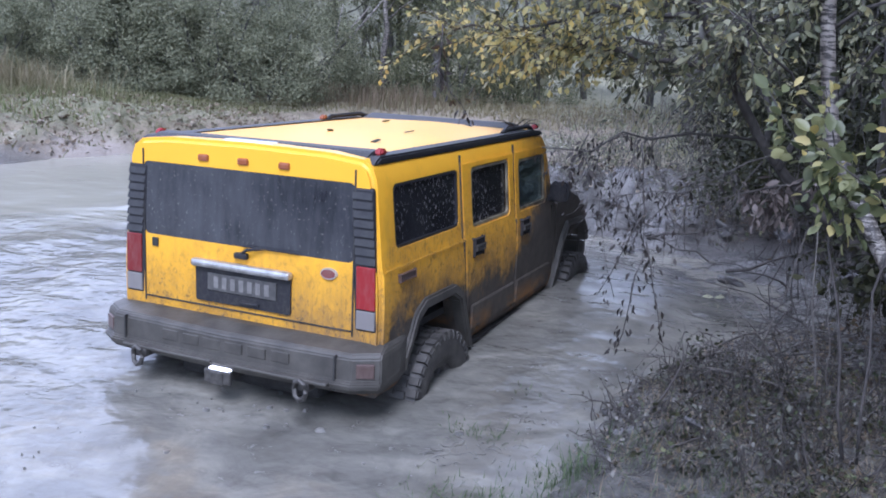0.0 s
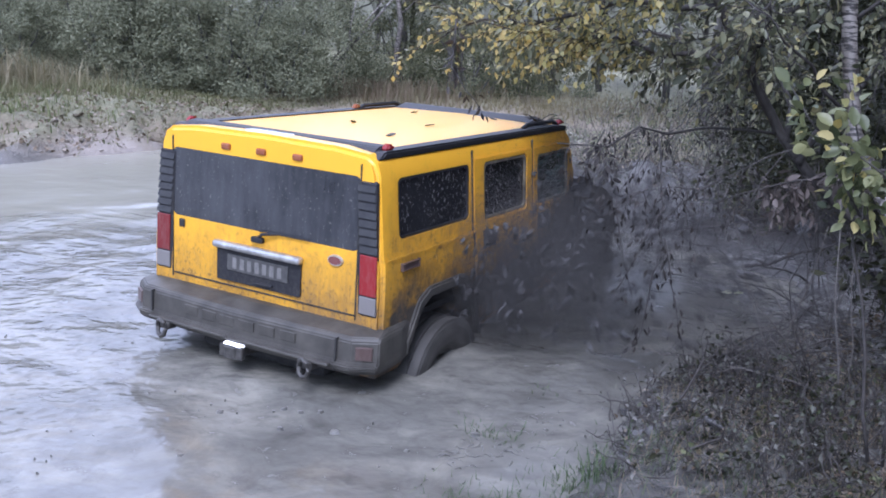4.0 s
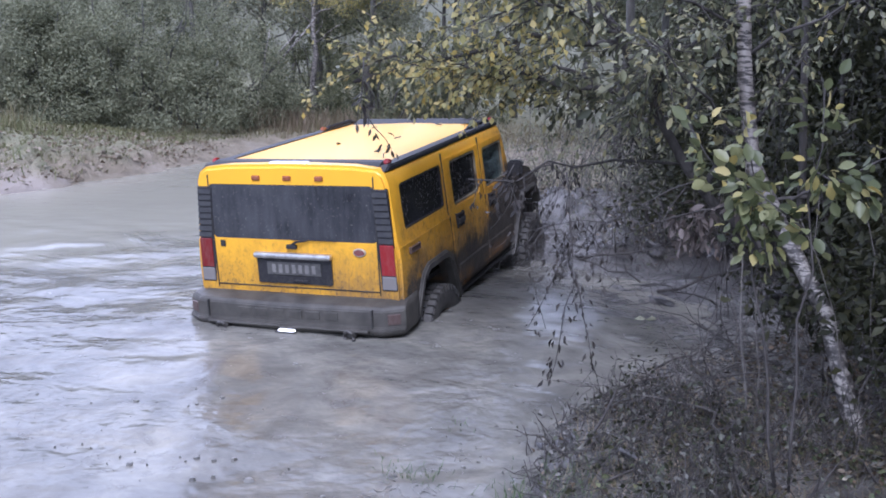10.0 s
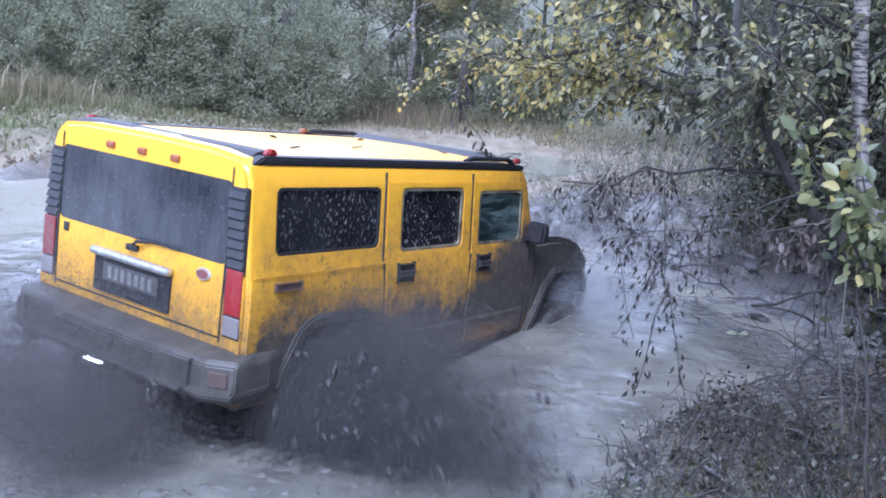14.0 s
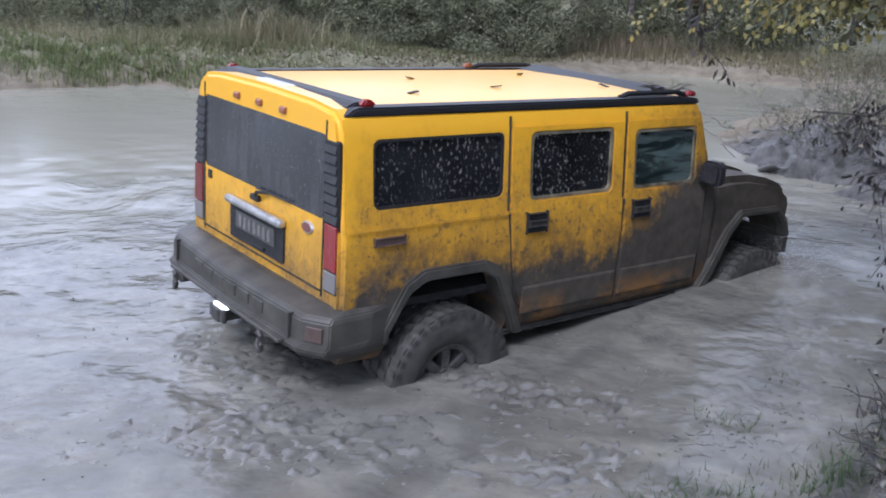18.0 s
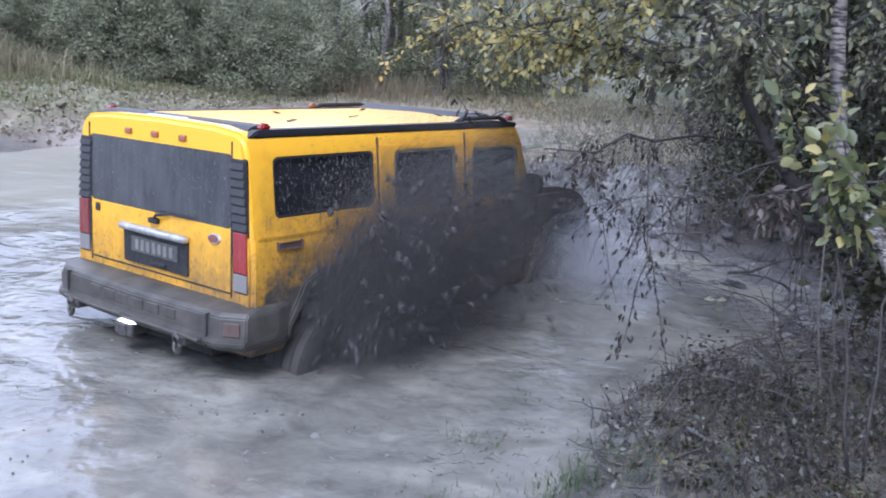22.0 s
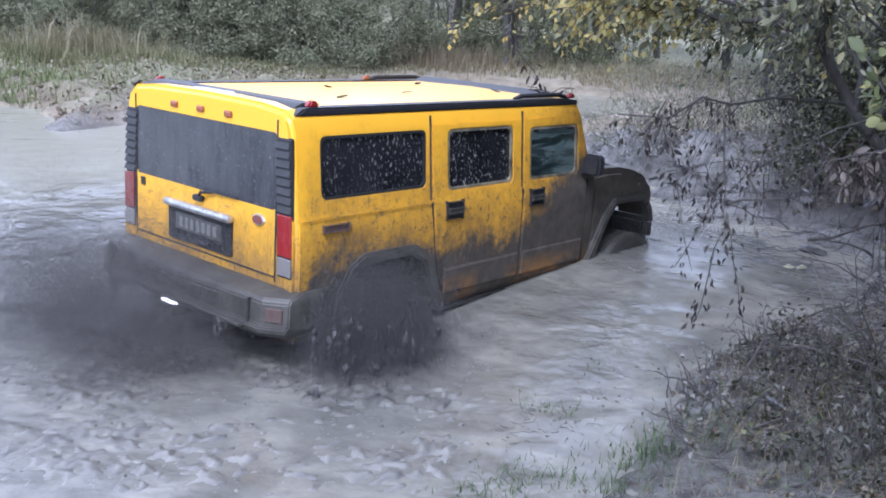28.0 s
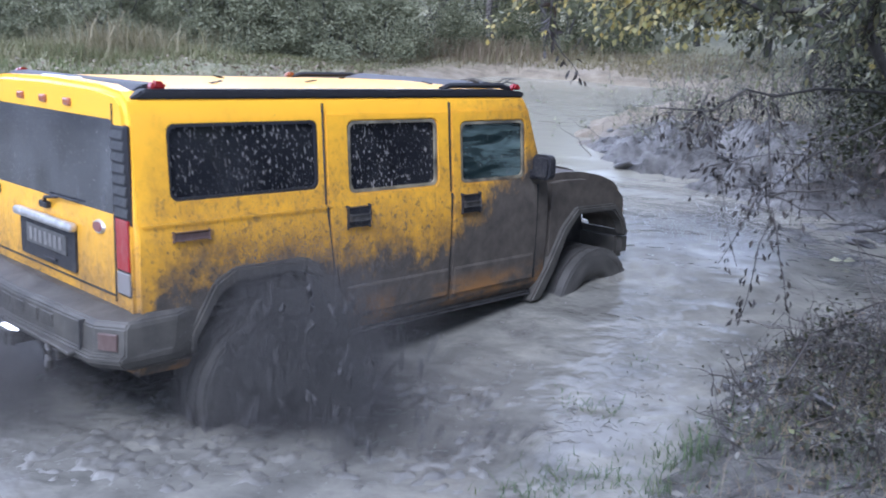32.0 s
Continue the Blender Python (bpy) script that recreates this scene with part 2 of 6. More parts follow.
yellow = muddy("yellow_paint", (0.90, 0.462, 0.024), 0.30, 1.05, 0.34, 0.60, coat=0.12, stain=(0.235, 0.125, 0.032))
yellow.node_tree.nodes["Principled BSDF"].inputs["Specular IOR Level"].default_value = 0.32
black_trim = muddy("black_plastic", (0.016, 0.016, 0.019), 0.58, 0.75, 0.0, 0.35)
mud_coat = simple("mud_coated_plastic", (0.038, 0.035, 0.030), (0.088, 0.081, 0.068), 6, 0.55, 0, 0.5, 0.006)
rubber = simple("muddy_rubber", (0.036, 0.034, 0.031), (0.092, 0.086, 0.076), 14, 0.6, 0, 0.5, 0.006)
louvre_mat = simple("grey_black_plastic", (0.016, 0.016, 0.018), (0.038, 0.037, 0.036), 10, 0.45)
alloy = simple("muddy_alloy", (0.06, 0.057, 0.052), (0.17, 0.16, 0.15), 20, 0.5, 0.3)
chrome = simple("dusty_chrome", (0.36, 0.35, 0.33), (0.70, 0.69, 0.68), 12, 0.36, 0.8, 0.05)
steel = simple("muddy_steel", (0.035, 0.033, 0.03), (0.115, 0.108, 0.098), 18, 0.5, 0.4)
dark_under = simple("dark_underbody", (0.012, 0.012, 0.012), (0.05, 0.047, 0.043), 8, 0.8)


def glass_mat():
    m, nt, b = material("tinted_glass", 0.06)
    specks = ramp(nt, noise_tex(nt, 62, 3, 0.55, (1.1, 1.1, 0.5)), (0.58, (0, 0, 0)), (0.67, (1, 1, 1)))
    tc = nt.nodes.new("ShaderNodeTexCoord")
    sep = nt.nodes.new("ShaderNodeSeparateXYZ")
    nt.links.new(tc.outputs["Object"], sep.inputs[0])
    flank = node(nt, "ShaderNodeMapRange", From_Min=-2.25, From_Max=-2.1, To_Min=0.04, To_Max=1.0)
    nt.links.new(sep.outputs[0], flank.inputs[0])
    zone = sum_of(nt, "MULTIPLY", flank.outputs[0], ramp(nt, noise_tex(nt, 1.9, 3), (0.32, (0.15, 0.15, 0.15)), (0.58, (0.95, 0.95, 0.95))))
    f = sum_of(nt, "MULTIPLY", specks, zone)
    haze = ramp(nt, noise_tex(nt, 3, 5, 0.6), (0.35, (0.008, 0.009, 0.012)), (0.75, (0.03, 0.031, 0.034)))
    nt.links.new(mixed(nt, f, haze, MUD_DRY), b.inputs["Base Color"])
    nt.links.new(sum_of(nt, "ADD", sum_of(nt, "MULTIPLY", f, 0.6), 0.07), b.inputs["Roughness"])
    b.inputs["Transmission Weight"].default_value = 0.15
    return m


def rear_glass_mat():
    m, nt, b = material("dusty_rear_glass", 0.10)
    film = ramp(nt, noise_tex(nt, 9, 6, 0.65, (1, 1, 0.22)), (0.36, (0.012, 0.013, 0.017)), (0.72, (0.062, 0.064, 0.070)))
    low = ramp(nt, noise_tex(nt, 1.7, 4, 0.6), (0.35, (0.0, 0.0, 0.0)), (0.70, (0.55, 0.55, 0.55)))
    spots = ramp(nt, noise_tex(nt, 70, 3, 0.55, (1, 1, 0.6)), (0.64, (0, 0, 0)), (0.70, (0.35, 0.35, 0.35)))
    tone = mixed(nt, low, film, (0.085, 0.087, 0.092))
    nt.links.new(mixed(nt, spots, tone, MUD_DRY), b.inputs["Base Color"])
    nt.links.new(sum_of(nt, "ADD", sum_of(nt, "MULTIPLY", low, 0.35), 0.08), b.inputs["Roughness"])
    b.inputs["Transmission Weight"].default_value = 0.1
    return m


def front_glass_mat():
    m, nt, b = material("sky_streaked_glass", 0.05)
    f = ramp(nt, noise_tex(nt, 26, 3, 0.55, (1.4, 1.4, 0.5)), (0.66, (0, 0, 0)), (0.72, (0.6, 0.6, 0.6)))
    # pale green streaks in the base colour stand in for reflected sky
    nt.links.new(mixed(nt, f, ramp(nt, noise_tex(nt, 5.0, 4, 0.55, (0.5, 1, 2.6), twist=0.6), (0.40, (0.020, 0.034, 0.034)), (0.66, (0.20, 0.27, 0.255))), MUD_DRY), b.inputs["Base Color"])
    b.inputs["Transmission Weight"].default_value = 0.4
    return m


def lens_mat(name, col, rough=0.2):
    m, nt, b = material(name, rough)
    f = noise_tex(nt, 25, 4, 0.6, (1, 1, 0.4))
    nt.links.new(ramp(nt, f, (0.45, col), (0.85, tuple(0.82 * c + 0.18 * d for c, d in zip(col, MUD_DRY)))), b.inputs["Base Color"])
    b.inputs["Coat Weight"].default_value = 0.4
    return m


glass = glass_mat()
front_glass = front_glass_mat()
rear_glass = rear_glass_mat()
red_lens = lens_mat("red_lens", (0.25, 0.010, 0.012))
dirty_red = lens_mat("muddy_red_lens", (0.080, 0.048, 0.040), 0.55)
emblem_red = lens_mat("dull_red_enamel", (0.17, 0.045, 0.038), 0.4)
dirty_lens = lens_mat("muddy_clear_lens", (0.19, 0.175, 0.165), 0.35)
dusty_seal = simple("dusty_rubber", (0.016, 0.015, 0.014), (0.30, 0.26, 0.17), 7, 0.7)
dark_red = lens_mat("dark_red_lens", (0.16, 0.008, 0.008))
amber_lens = lens_mat("amber_lens", (0.27, 0.075, 0.02))
pale_lens = lens_mat("pale_lens", (0.85, 0.84, 0.82))
clear_lens = lens_mat("clear_lens", (0.55, 0.53, 0.52))
glow, _, gb = material("lit_lamp", 0.3)
gb.inputs["Base Color"].default_value = (0.9, 0.9, 0.9, 1)
gb.inputs["Emission Color"].default_value, gb.inputs["Emission Strength"].default_value = (1, 0.98, 0.95, 1), 1.6
plate_mat = simple("dirty_number_plate", (0.045, 0.044, 0.042), (0.10, 0.097, 0.09), 14, 0.5)
ink = simple("plate_bars", (0.12, 0.116, 0.108), (0.22, 0.21, 0.195), 14, 0.5)


def water_mat():
    m, nt, b = material("muddy_water", 0.20)
    f = noise_tex(nt, 0.55, 6, 0.6, twist=1.0)
    g = noise_tex(nt, 2.6, 6, 0.62, twist=0.7)
    mixv = sum_of(nt, "ADD", sum_of(nt, "MULTIPLY", f, 0.55), sum_of(nt, "MULTIPLY", g, 0.45))
    tone = ramp(nt, mixv, (0.36, (0.10, 0.097, 0.085)), (0.50, (0.168, 0.162, 0.140)), (0.64, (0.26, 0.249, 0.209)))
    tc = nt.nodes.new("ShaderNodeTexCoord")
    away = nt.nodes.new("ShaderNodeVectorMath")
    away.operation = "DISTANCE"
    nt.links.new(tc.outputs["Object"], away.inputs[0])
    away.inputs[1].default_value = (-0.6, 6.6, 0)
    reach = sum_of(nt, "ADD", away.outputs["Value"], sum_of(nt, "MULTIPLY", sum_of(nt, "SUBTRACT", f, 0.5), 4.0))
    still = node(nt, "ShaderNodeMapRange", From_Min=3.6, From_Max=6.2, To_Min=1.0, To_Max=0.14)
    nt.links.new(reach, still.inputs[0])
    # thin mud stirred into the surface about the ruts; olive paints bushes reflected further off
    mirrored_olive = node(nt, "ShaderNodeMapRange", From_Min=4.0, From_Max=7.0)
    nt.links.new(reach, mirrored_olive.inputs[0])
    tone = mixed(nt, mirrored_olive.outputs[0], tone, (0.275, 0.262, 0.208))
    scum = ramp(nt, noise_tex(nt, 5.0, 7, 0.66, twist=0.4), (0.55, (0, 0, 0)), (0.72, (0.7, 0.7, 0.7)))
    scum = sum_of(nt, "MULTIPLY", scum, sum_of(nt, "SUBTRACT", 1.0, mirrored_olive.outputs[0]))
    tone = mixed(nt, scum, tone, (0.095, 0.090, 0.081))
    nt.links.new(tone, b.inputs["Base Color"])
    nt.links.new(sum_of(nt, "ADD", sum_of(nt, "MULTIPLY", scum, 0.25), 0.17), b.inputs["Roughness"])
    b.inputs["IOR"].default_value = 1.33
    w1 = noise_tex(nt, 0.9, 2, 0.45, (1.0, 1.3, 1))
    w2 = noise_tex(nt, 3.2, 2, 0.5, (1.0, 1.2, 1), twist=0.3)
    w3 = noise_tex(nt, 9.0, 2, 0.5, (1.0, 1.15, 1), twist=0.2)
    calm = ramp(nt, noise_tex(nt, 0.45, 3, 0.5), (0.40, (0.25, 0.25, 0.25)), (0.60, (1, 1, 1)))
    chop = sum_of(nt, "ADD", sum_of(nt, "MULTIPLY", w2, 0.32), sum_of(nt, "MULTIPLY", w3, 0.12))
    h = sum_of(nt, "ADD", sum_of(nt, "MULTIPLY", w1, 0.5), sum_of(nt, "MULTIPLY", chop, calm))
    h = sum_of(nt, "MULTIPLY", h, still.outputs[0])
    bump(nt, b, h, 0.85, 0.15)
    return m


water_m = water_mat()


def ground_mat():
    m, nt, b = material("bank_earth", 0.75)
    tc = nt.nodes.new("ShaderNodeTexCoord")
    sep = nt.nodes.new("ShaderNodeSeparateXYZ")
    nt.links.new(tc.outputs["Object"], sep.inputs[0])
    mud = ramp(nt, noise_tex(nt, 2.5, 8, 0.68), (0.3, (0.15, 0.122, 0.082)), (0.7, (0.39, 0.33, 0.24)))
    mud = mixed(nt, ramp(nt, noise_tex(nt, 0.28, 5, 0.6), (0.52, (0, 0, 0)), (0.68, (0.75, 0.75, 0.75))), mud, (0.36, 0.31, 0.25))
    spit = nt.nodes.new("ShaderNodeVectorMath")
    spit.operation = "DISTANCE"
    nt.links.new(tc.outputs["Object"], spit.inputs[0])
    spit.inputs[1].default_value = (-5.9, 16.3, 0.1)
    tip = node(nt, "ShaderNodeMapRange", From_Min=1.35, From_Max=0.6, To_Max=0.85)
    nt.links.new(sum_of(nt, "ADD", spit.outputs["Value"], sum_of(nt, "MULTIPLY", sum_of(nt, "SUBTRACT", noise_tex(nt, 1.5, 5, 0.6), 0.5), 1.8)), tip.inputs[0])
    mud = mixed(nt, tip.outputs[0], mud, (0.42, 0.365, 0.315))
    soil = ramp(nt, noise_tex(nt, 3.5, 8, 0.7), (0.3, (0.040, 0.036, 0.032)), (0.7, (0.125, 0.113, 0.10)))
    beyond = node(nt, "ShaderNodeMapRange", From_Min=13.5, From_Max=16.0)
    nt.links.new(sep.outputs[1], beyond.inputs[0])
    mud = mixed(nt, beyond.outputs[0], soil, mud)
    green = ramp(nt, noise_tex(nt, 5.0, 8, 0.7), (0.3, (0.13, 0.135, 0.075)), (0.7, (0.35, 0.325, 0.21)))
    grass = mixed(nt, beyond.outputs[0], soil, green)
    up = node(nt, "ShaderNodeMapRange", From_Min=0.22, From_Max=0.5)
    nt.links.new(sum_of(nt, "ADD", sep.outputs[2], sum_of(nt, "MULTIPLY", sum_of(nt, "SUBTRACT", noise_tex(nt, 0.9, 6, 0.6), 0.5), 0.7)), up.inputs[0])
    dist = nt.nodes.new("ShaderNodeVectorMath")
    dist.operation = "DISTANCE"
    flat = nt.nodes.new("ShaderNodeCombineXYZ")
    nt.links.new(sep.outputs[0], flat.inputs[0])
    nt.links.new(sum_of(nt, "MULTIPLY", sep.outputs[1], 0.55), flat.inputs[1])
    nt.links.new(flat.outputs[0], dist.inputs[0])
    dist.inputs[1].default_value = (1.9, 7.0, 0)
    shore = node(nt, "ShaderNodeMapRange", From_Min=0.30, From_Max=0.14)
    nt.links.new(sum_of(nt, "ADD", sep.outputs[2], sum_of(nt, "MULTIPLY", sum_of(nt, "SUBTRACT", noise_tex(nt, 3, 6, 0.7), 0.5), 0.25)), shore.inputs[0])
    churn = node(nt, "ShaderNodeMapRange", From_Min=2.1, From_Max=1.2)
    nt.links.new(sum_of(nt, "ADD", dist.outputs["Value"], sum_of(nt, "MULTIPLY", sum_of(nt, "SUBTRACT", noise_tex(nt, 1.2, 5, 0.6), 0.5), 2.0)), churn.inputs[0])
    slick = ramp(nt, noise_tex(nt, 2.2, 8, 0.7), (0.36, (0.072, 0.070, 0.066)), (0.62, (0.245, 0.236, 0.222)))
    slop = sum_of(nt, "MAXIMUM", churn.outputs[0], sum_of(nt, "MULTIPLY", shore.outputs[0], sum_of(nt, "SUBTRACT", 1.0, beyond.outputs[0])))
    flat_mud = ramp(nt, noise_tex(nt, 4.5, 8, 0.7), (0.34, (0.070, 0.068, 0.062)), (0.50, (0.18, 0.174, 0.160)), (0.66, (0.30, 0.29, 0.265)))
    hither = node(nt, "ShaderNodeMapRange", From_Min=9.6, From_Max=8.4)
    nt.links.new(sep.outputs[1], hither.inputs[0])
    slick = mixed(nt, hither.outputs[0], slick, flat_mud)
    earth = mixed(nt, slop, mixed(nt, up.outputs[0], mud, grass), slick)
    nt.links.new(earth, b.inputs["Base Color"])
    wet = node(nt, "ShaderNodeMapRange", From_Min=0.10, From_Max=0.38, To_Min=0.16, To_Max=0.85)
    nt.links.new(sep.outputs[2], wet.inputs[0])
    dry = sum_of(nt, "MAXIMUM", wet.outputs[0], sum_of(nt, "MULTIPLY", beyond.outputs[0], 0.8))
    nt.links.new(sum_of(nt, "SUBTRACT", dry, sum_of(nt, "MULTIPLY", churn.outputs[0], sum_of(nt, "SUBTRACT", dry, 0.24))), b.inputs["Roughness"])
    bump(nt, b, noise_tex(nt, 5, 10, 0.75), 1.0, 0.12)
    return m


ground_m = ground_mat()
wet_mud = simple("wet_mud", (0.050, 0.049, 0.050), (0.145, 0.139, 0.135), 7, 0.30, 0, 0.8, 0.03)
clod_earth = simple("earth_clod", (0.10, 0.085, 0.06), (0.24, 0.205, 0.15), 9, 0.9, 0, 0.9, 0.03)
crumb_mud = simple("floating_mud_crumb", (0.085, 0.082, 0.074), (0.20, 0.192, 0.168), 6, 0.30, 0, 0.5, 0.01)
mud_mist = simple("mud_mist", (0.085, 0.080, 0.077), (0.16, 0.15, 0.143), 5, 0.8, 0, 0, 0.01)
steam_m = simple("pale_mist", (0.70, 0.70, 0.72), (0.82, 0.82, 0.84), 5, 0.9, 0, 0, 0.01)
flung_mud = simple("flung_mud", (0.045, 0.043, 0.043), (0.098, 0.094, 0.090), 5, 0.75, 0, 0.4, 0.01)


def leaf_mat(name, *cols, rough=0.55, shine=0.25, through_light=0.35):
    m, nt, b = material(name, rough)
    b.inputs["Specular IOR Level"].default_value = shine
    geo = nt.nodes.new("ShaderNodeNewGeometry")
    stops = [(i / max(1, len(cols) - 1), c) for i, c in enumerate(cols)]
    tone = ramp(nt, geo.outputs["Random Per Island"], *stops)
    nt.links.new(tone, b.inputs["Base Color"])
    if through_light:
        tr = nt.nodes.new("ShaderNodeBsdfTranslucent")
        nt.links.new(tone, tr.inputs["Color"])
        mx = nt.nodes.new("ShaderNodeMixShader")
        mx.inputs[0].default_value = through_light
        nt.links.new(b.outputs[0], mx.inputs[1])
        nt.links.new(tr.outputs[0], mx.inputs[2])
        nt.links.new(mx.outputs[0], nt.nodes["Material Output"].inputs[0])
    return m


willow_leaf = leaf_mat("grey_green_leaf", (0.10, 0.11, 0.066), (0.18, 0.192, 0.12), (0.25, 0.258, 0.165), (0.34, 0.34, 0.22))
wood_leaf = leaf_mat("woodland_leaf", (0.07, 0.08, 0.045), (0.14, 0.15, 0.085), (0.22, 0.215, 0.12))
# near-black leaf colour carries the deep shade inside the wood; wilted weeds share it
shade_dark_leaf = leaf_mat("shade_dark_leaf", (0.016, 0.018, 0.010), (0.032, 0.035, 0.018), (0.058, 0.058, 0.028))
# leaf colour lightened to imitate haze over the far trees
hazy_leaf = leaf_mat("haze_paled_leaf", (0.14, 0.15, 0.105), (0.24, 0.248, 0.175), (0.33, 0.322, 0.225))
bank_leaf = leaf_mat("sallow_leaf", (0.037, 0.041, 0.023), (0.085, 0.094, 0.052), (0.16, 0.165, 0.095), (0.275, 0.275, 0.17), (0.28, 0.25, 0.11), rough=0.42, shine=0.4, through_light=0.32)
gold_leaf = leaf_mat("yellowing_leaf", (0.46, 0.36, 0.11), (0.33, 0.32, 0.13), (0.56, 0.47, 0.20), (0.28, 0.29, 0.13), through_light=0.45)
big_leaf = leaf_mat("broad_leaf", (0.06, 0.075, 0.034), (0.11, 0.128, 0.058), (0.165, 0.18, 0.082), (0.26, 0.26, 0.12), rough=0.4, shine=0.45)
ivy_leaf = leaf_mat("weed_leaf", (0.05, 0.075, 0.035), (0.10, 0.13, 0.06), (0.17, 0.18, 0.09), (0.14, 0.12, 0.07))
litter_leaf = leaf_mat("fallen_leaf", (0.022, 0.019, 0.016), (0.060, 0.045, 0.032), (0.130, 0.092, 0.058), (0.05, 0.058, 0.032), (0.20, 0.165, 0.12), (0.085, 0.068, 0.05), (0.32, 0.28, 0.22), rough=0.8, shine=0.15, through_light=0)
brown_leaf = leaf_mat("curled_brown_leaf", (0.075, 0.064, 0.057), (0.15, 0.125, 0.11), (0.24, 0.205, 0.185))
pale_mud_leaf = leaf_mat("mud_crusted_leaf", (0.05, 0.048, 0.042), (0.11, 0.106, 0.094), (0.24, 0.23, 0.21), (0.08, 0.09, 0.055), (0.14, 0.13, 0.115), rough=0.7, shine=0.2, through_light=0.1)
dusty_leaf = leaf_mat("mud_dusted_leaf", (0.06, 0.065, 0.05), (0.13, 0.135, 0.10), (0.21, 0.21, 0.165), (0.29, 0.28, 0.23))
muddy_leaf = leaf_mat("mud_splashed_leaf", (0.06, 0.06, 0.05), (0.11, 0.11, 0.09), (0.19, 0.185, 0.16), (0.08, 0.10, 0.055))
rubble_m = leaf_mat("earth_crumb", (0.13, 0.10, 0.07), (0.25, 0.205, 0.15), (0.18, 0.14, 0.10), (0.42, 0.37, 0.30), rough=0.9, shine=0.1, through_light=0)
dead_leaf = leaf_mat("withered_leaf", (0.018, 0.016, 0.015), (0.05, 0.042, 0.036), through_light=0.08)
grass_m = leaf_mat("grass_blade", (0.11, 0.125, 0.055), (0.19, 0.195, 0.095), (0.30, 0.275, 0.16))
tuft_m = leaf_mat("fresh_grass", (0.05, 0.085, 0.035), (0.09, 0.13, 0.06), (0.15, 0.17, 0.09))
shore_m = leaf_mat("shore_grass_blade", (0.10, 0.135, 0.05), (0.17, 0.20, 0.085), (0.27, 0.27, 0.14))
straw_m = leaf_mat("dry_reed", (0.22, 0.19, 0.11), (0.32, 0.28, 0.18), (0.16, 0.15, 0.07))
rust_m = leaf_mat("rusty_grass", (0.19, 0.145, 0.10), (0.28, 0.23, 0.16), (0.16, 0.15, 0.08))
bark = simple("dark_bark", (0.022, 0.020, 0.018), (0.075, 0.068, 0.06), 12, 0.85, 0, 0.7, 0.02, (1, 1, 0.3))
twig_m = simple("grey_twig", (0.022, 0.019, 0.017), (0.075, 0.067, 0.06), 20, 0.8, 0, 0.3, 0.005)
pale_twig = simple("pale_grey_twig", (0.06, 0.054, 0.048), (0.17, 0.155, 0.135), 20, 0.8, 0, 0.3, 0.005)
far_bark = simple("grey_bark", (0.05, 0.047, 0.042), (0.13, 0.125, 0.11), 6, 0.9, 0, 0.3, 0.01, (1, 1, 0.3))


def birch_mat():
    m, nt, b = material("birch_bark", 0.6)
    base = ramp(nt, noise_tex(nt, 9, 5, 0.6), (0.3, (0.16, 0.142, 0.122)), (0.7, (0.37, 0.34, 0.30)))
    scar = ramp(nt, noise_tex(nt, 14, 5, 0.65, (0.6, 0.6, 3.0)), (0.49, (0, 0, 0)), (0.56, (1, 1, 1)))
    tc = nt.nodes.new("ShaderNodeTexCoord")
    sep = nt.nodes.new("ShaderNodeSeparateXYZ")
    nt.links.new(tc.outputs["Object"], sep.inputs[0])
    foot = node(nt, "ShaderNodeMapRange", From_Min=3.1, From_Max=1.5)
    nt.links.new(sum_of(nt, "ADD", sep.outputs[2], sum_of(nt, "MULTIPLY", noise_tex(nt, 4, 5, 0.6), 0.8)), foot.inputs[0])
    base = mixed(nt, foot.outputs[0], base, (0.050, 0.044, 0.038))
    flaked = sum_of(nt, "MULTIPLY", foot.outputs[0], ramp(nt, noise_tex(nt, 16, 6, 0.7), (0.46, (0, 0, 0)), (0.54, (1, 1, 1))))
    base = mixed(nt, flaked, base, (0.26, 0.24, 0.21))
    nt.links.new(mixed(nt, scar, base, (0.035, 0.031, 0.028)), b.inputs["Base Color"])
    bump(nt, b, noise_tex(nt, 30, 4), 0.3, 0.01)
    return m


birch_m = birch_mat()


# ---------------------------------------------------------------- helpers for building
def mesh_of(name, bm):
    me = bpy.data.meshes.new(name)
    bm.to_mesh(me)
    bm.free()
    return me


def part(name, bm, mat, parent=None, label="", smooth=False):
    me = mesh_of(name, bm) if isinstance(bm, bmesh.types.BMesh) else bm
    ob = new(name, me)
    if mat:
        me.materials.append(mat)
    if smooth:
        for p in me.polygons:
            p.use_smooth = True
    if parent:
        ob.parent = parent
    if label:
        tagged(ob, label)
    return ob


def box(bm, x0, x1, y0, y1, z0, z1, bevel=0.0, seg=2, m=None):
    made = bmesh.ops.create_cube(bm, size=1.0)["verts"]
    for v in made:
        v.co = Vector(((x0 + x1) / 2 + v.co.x * (x1 - x0), (y0 + y1) / 2 + v.co.y * (y1 - y0), (z0 + z1) / 2 + v.co.z * (z1 - z0)))
    if bevel:
        edges = list({e for v in made for e in v.link_edges})
        made = list({v for f in bmesh.ops.bevel(bm, geom=edges, offset=bevel, segments=seg, affect="EDGES", profile=0.5)["faces"] for v in f.verts} | {v for v in made if v.is_valid})
    if m:
        bmesh.ops.transform(bm, matrix=m, verts=made)
    return made


def new_box(*a, **k):
    bm = bmesh.new()
    box(bm, *a, **k)
    return bm


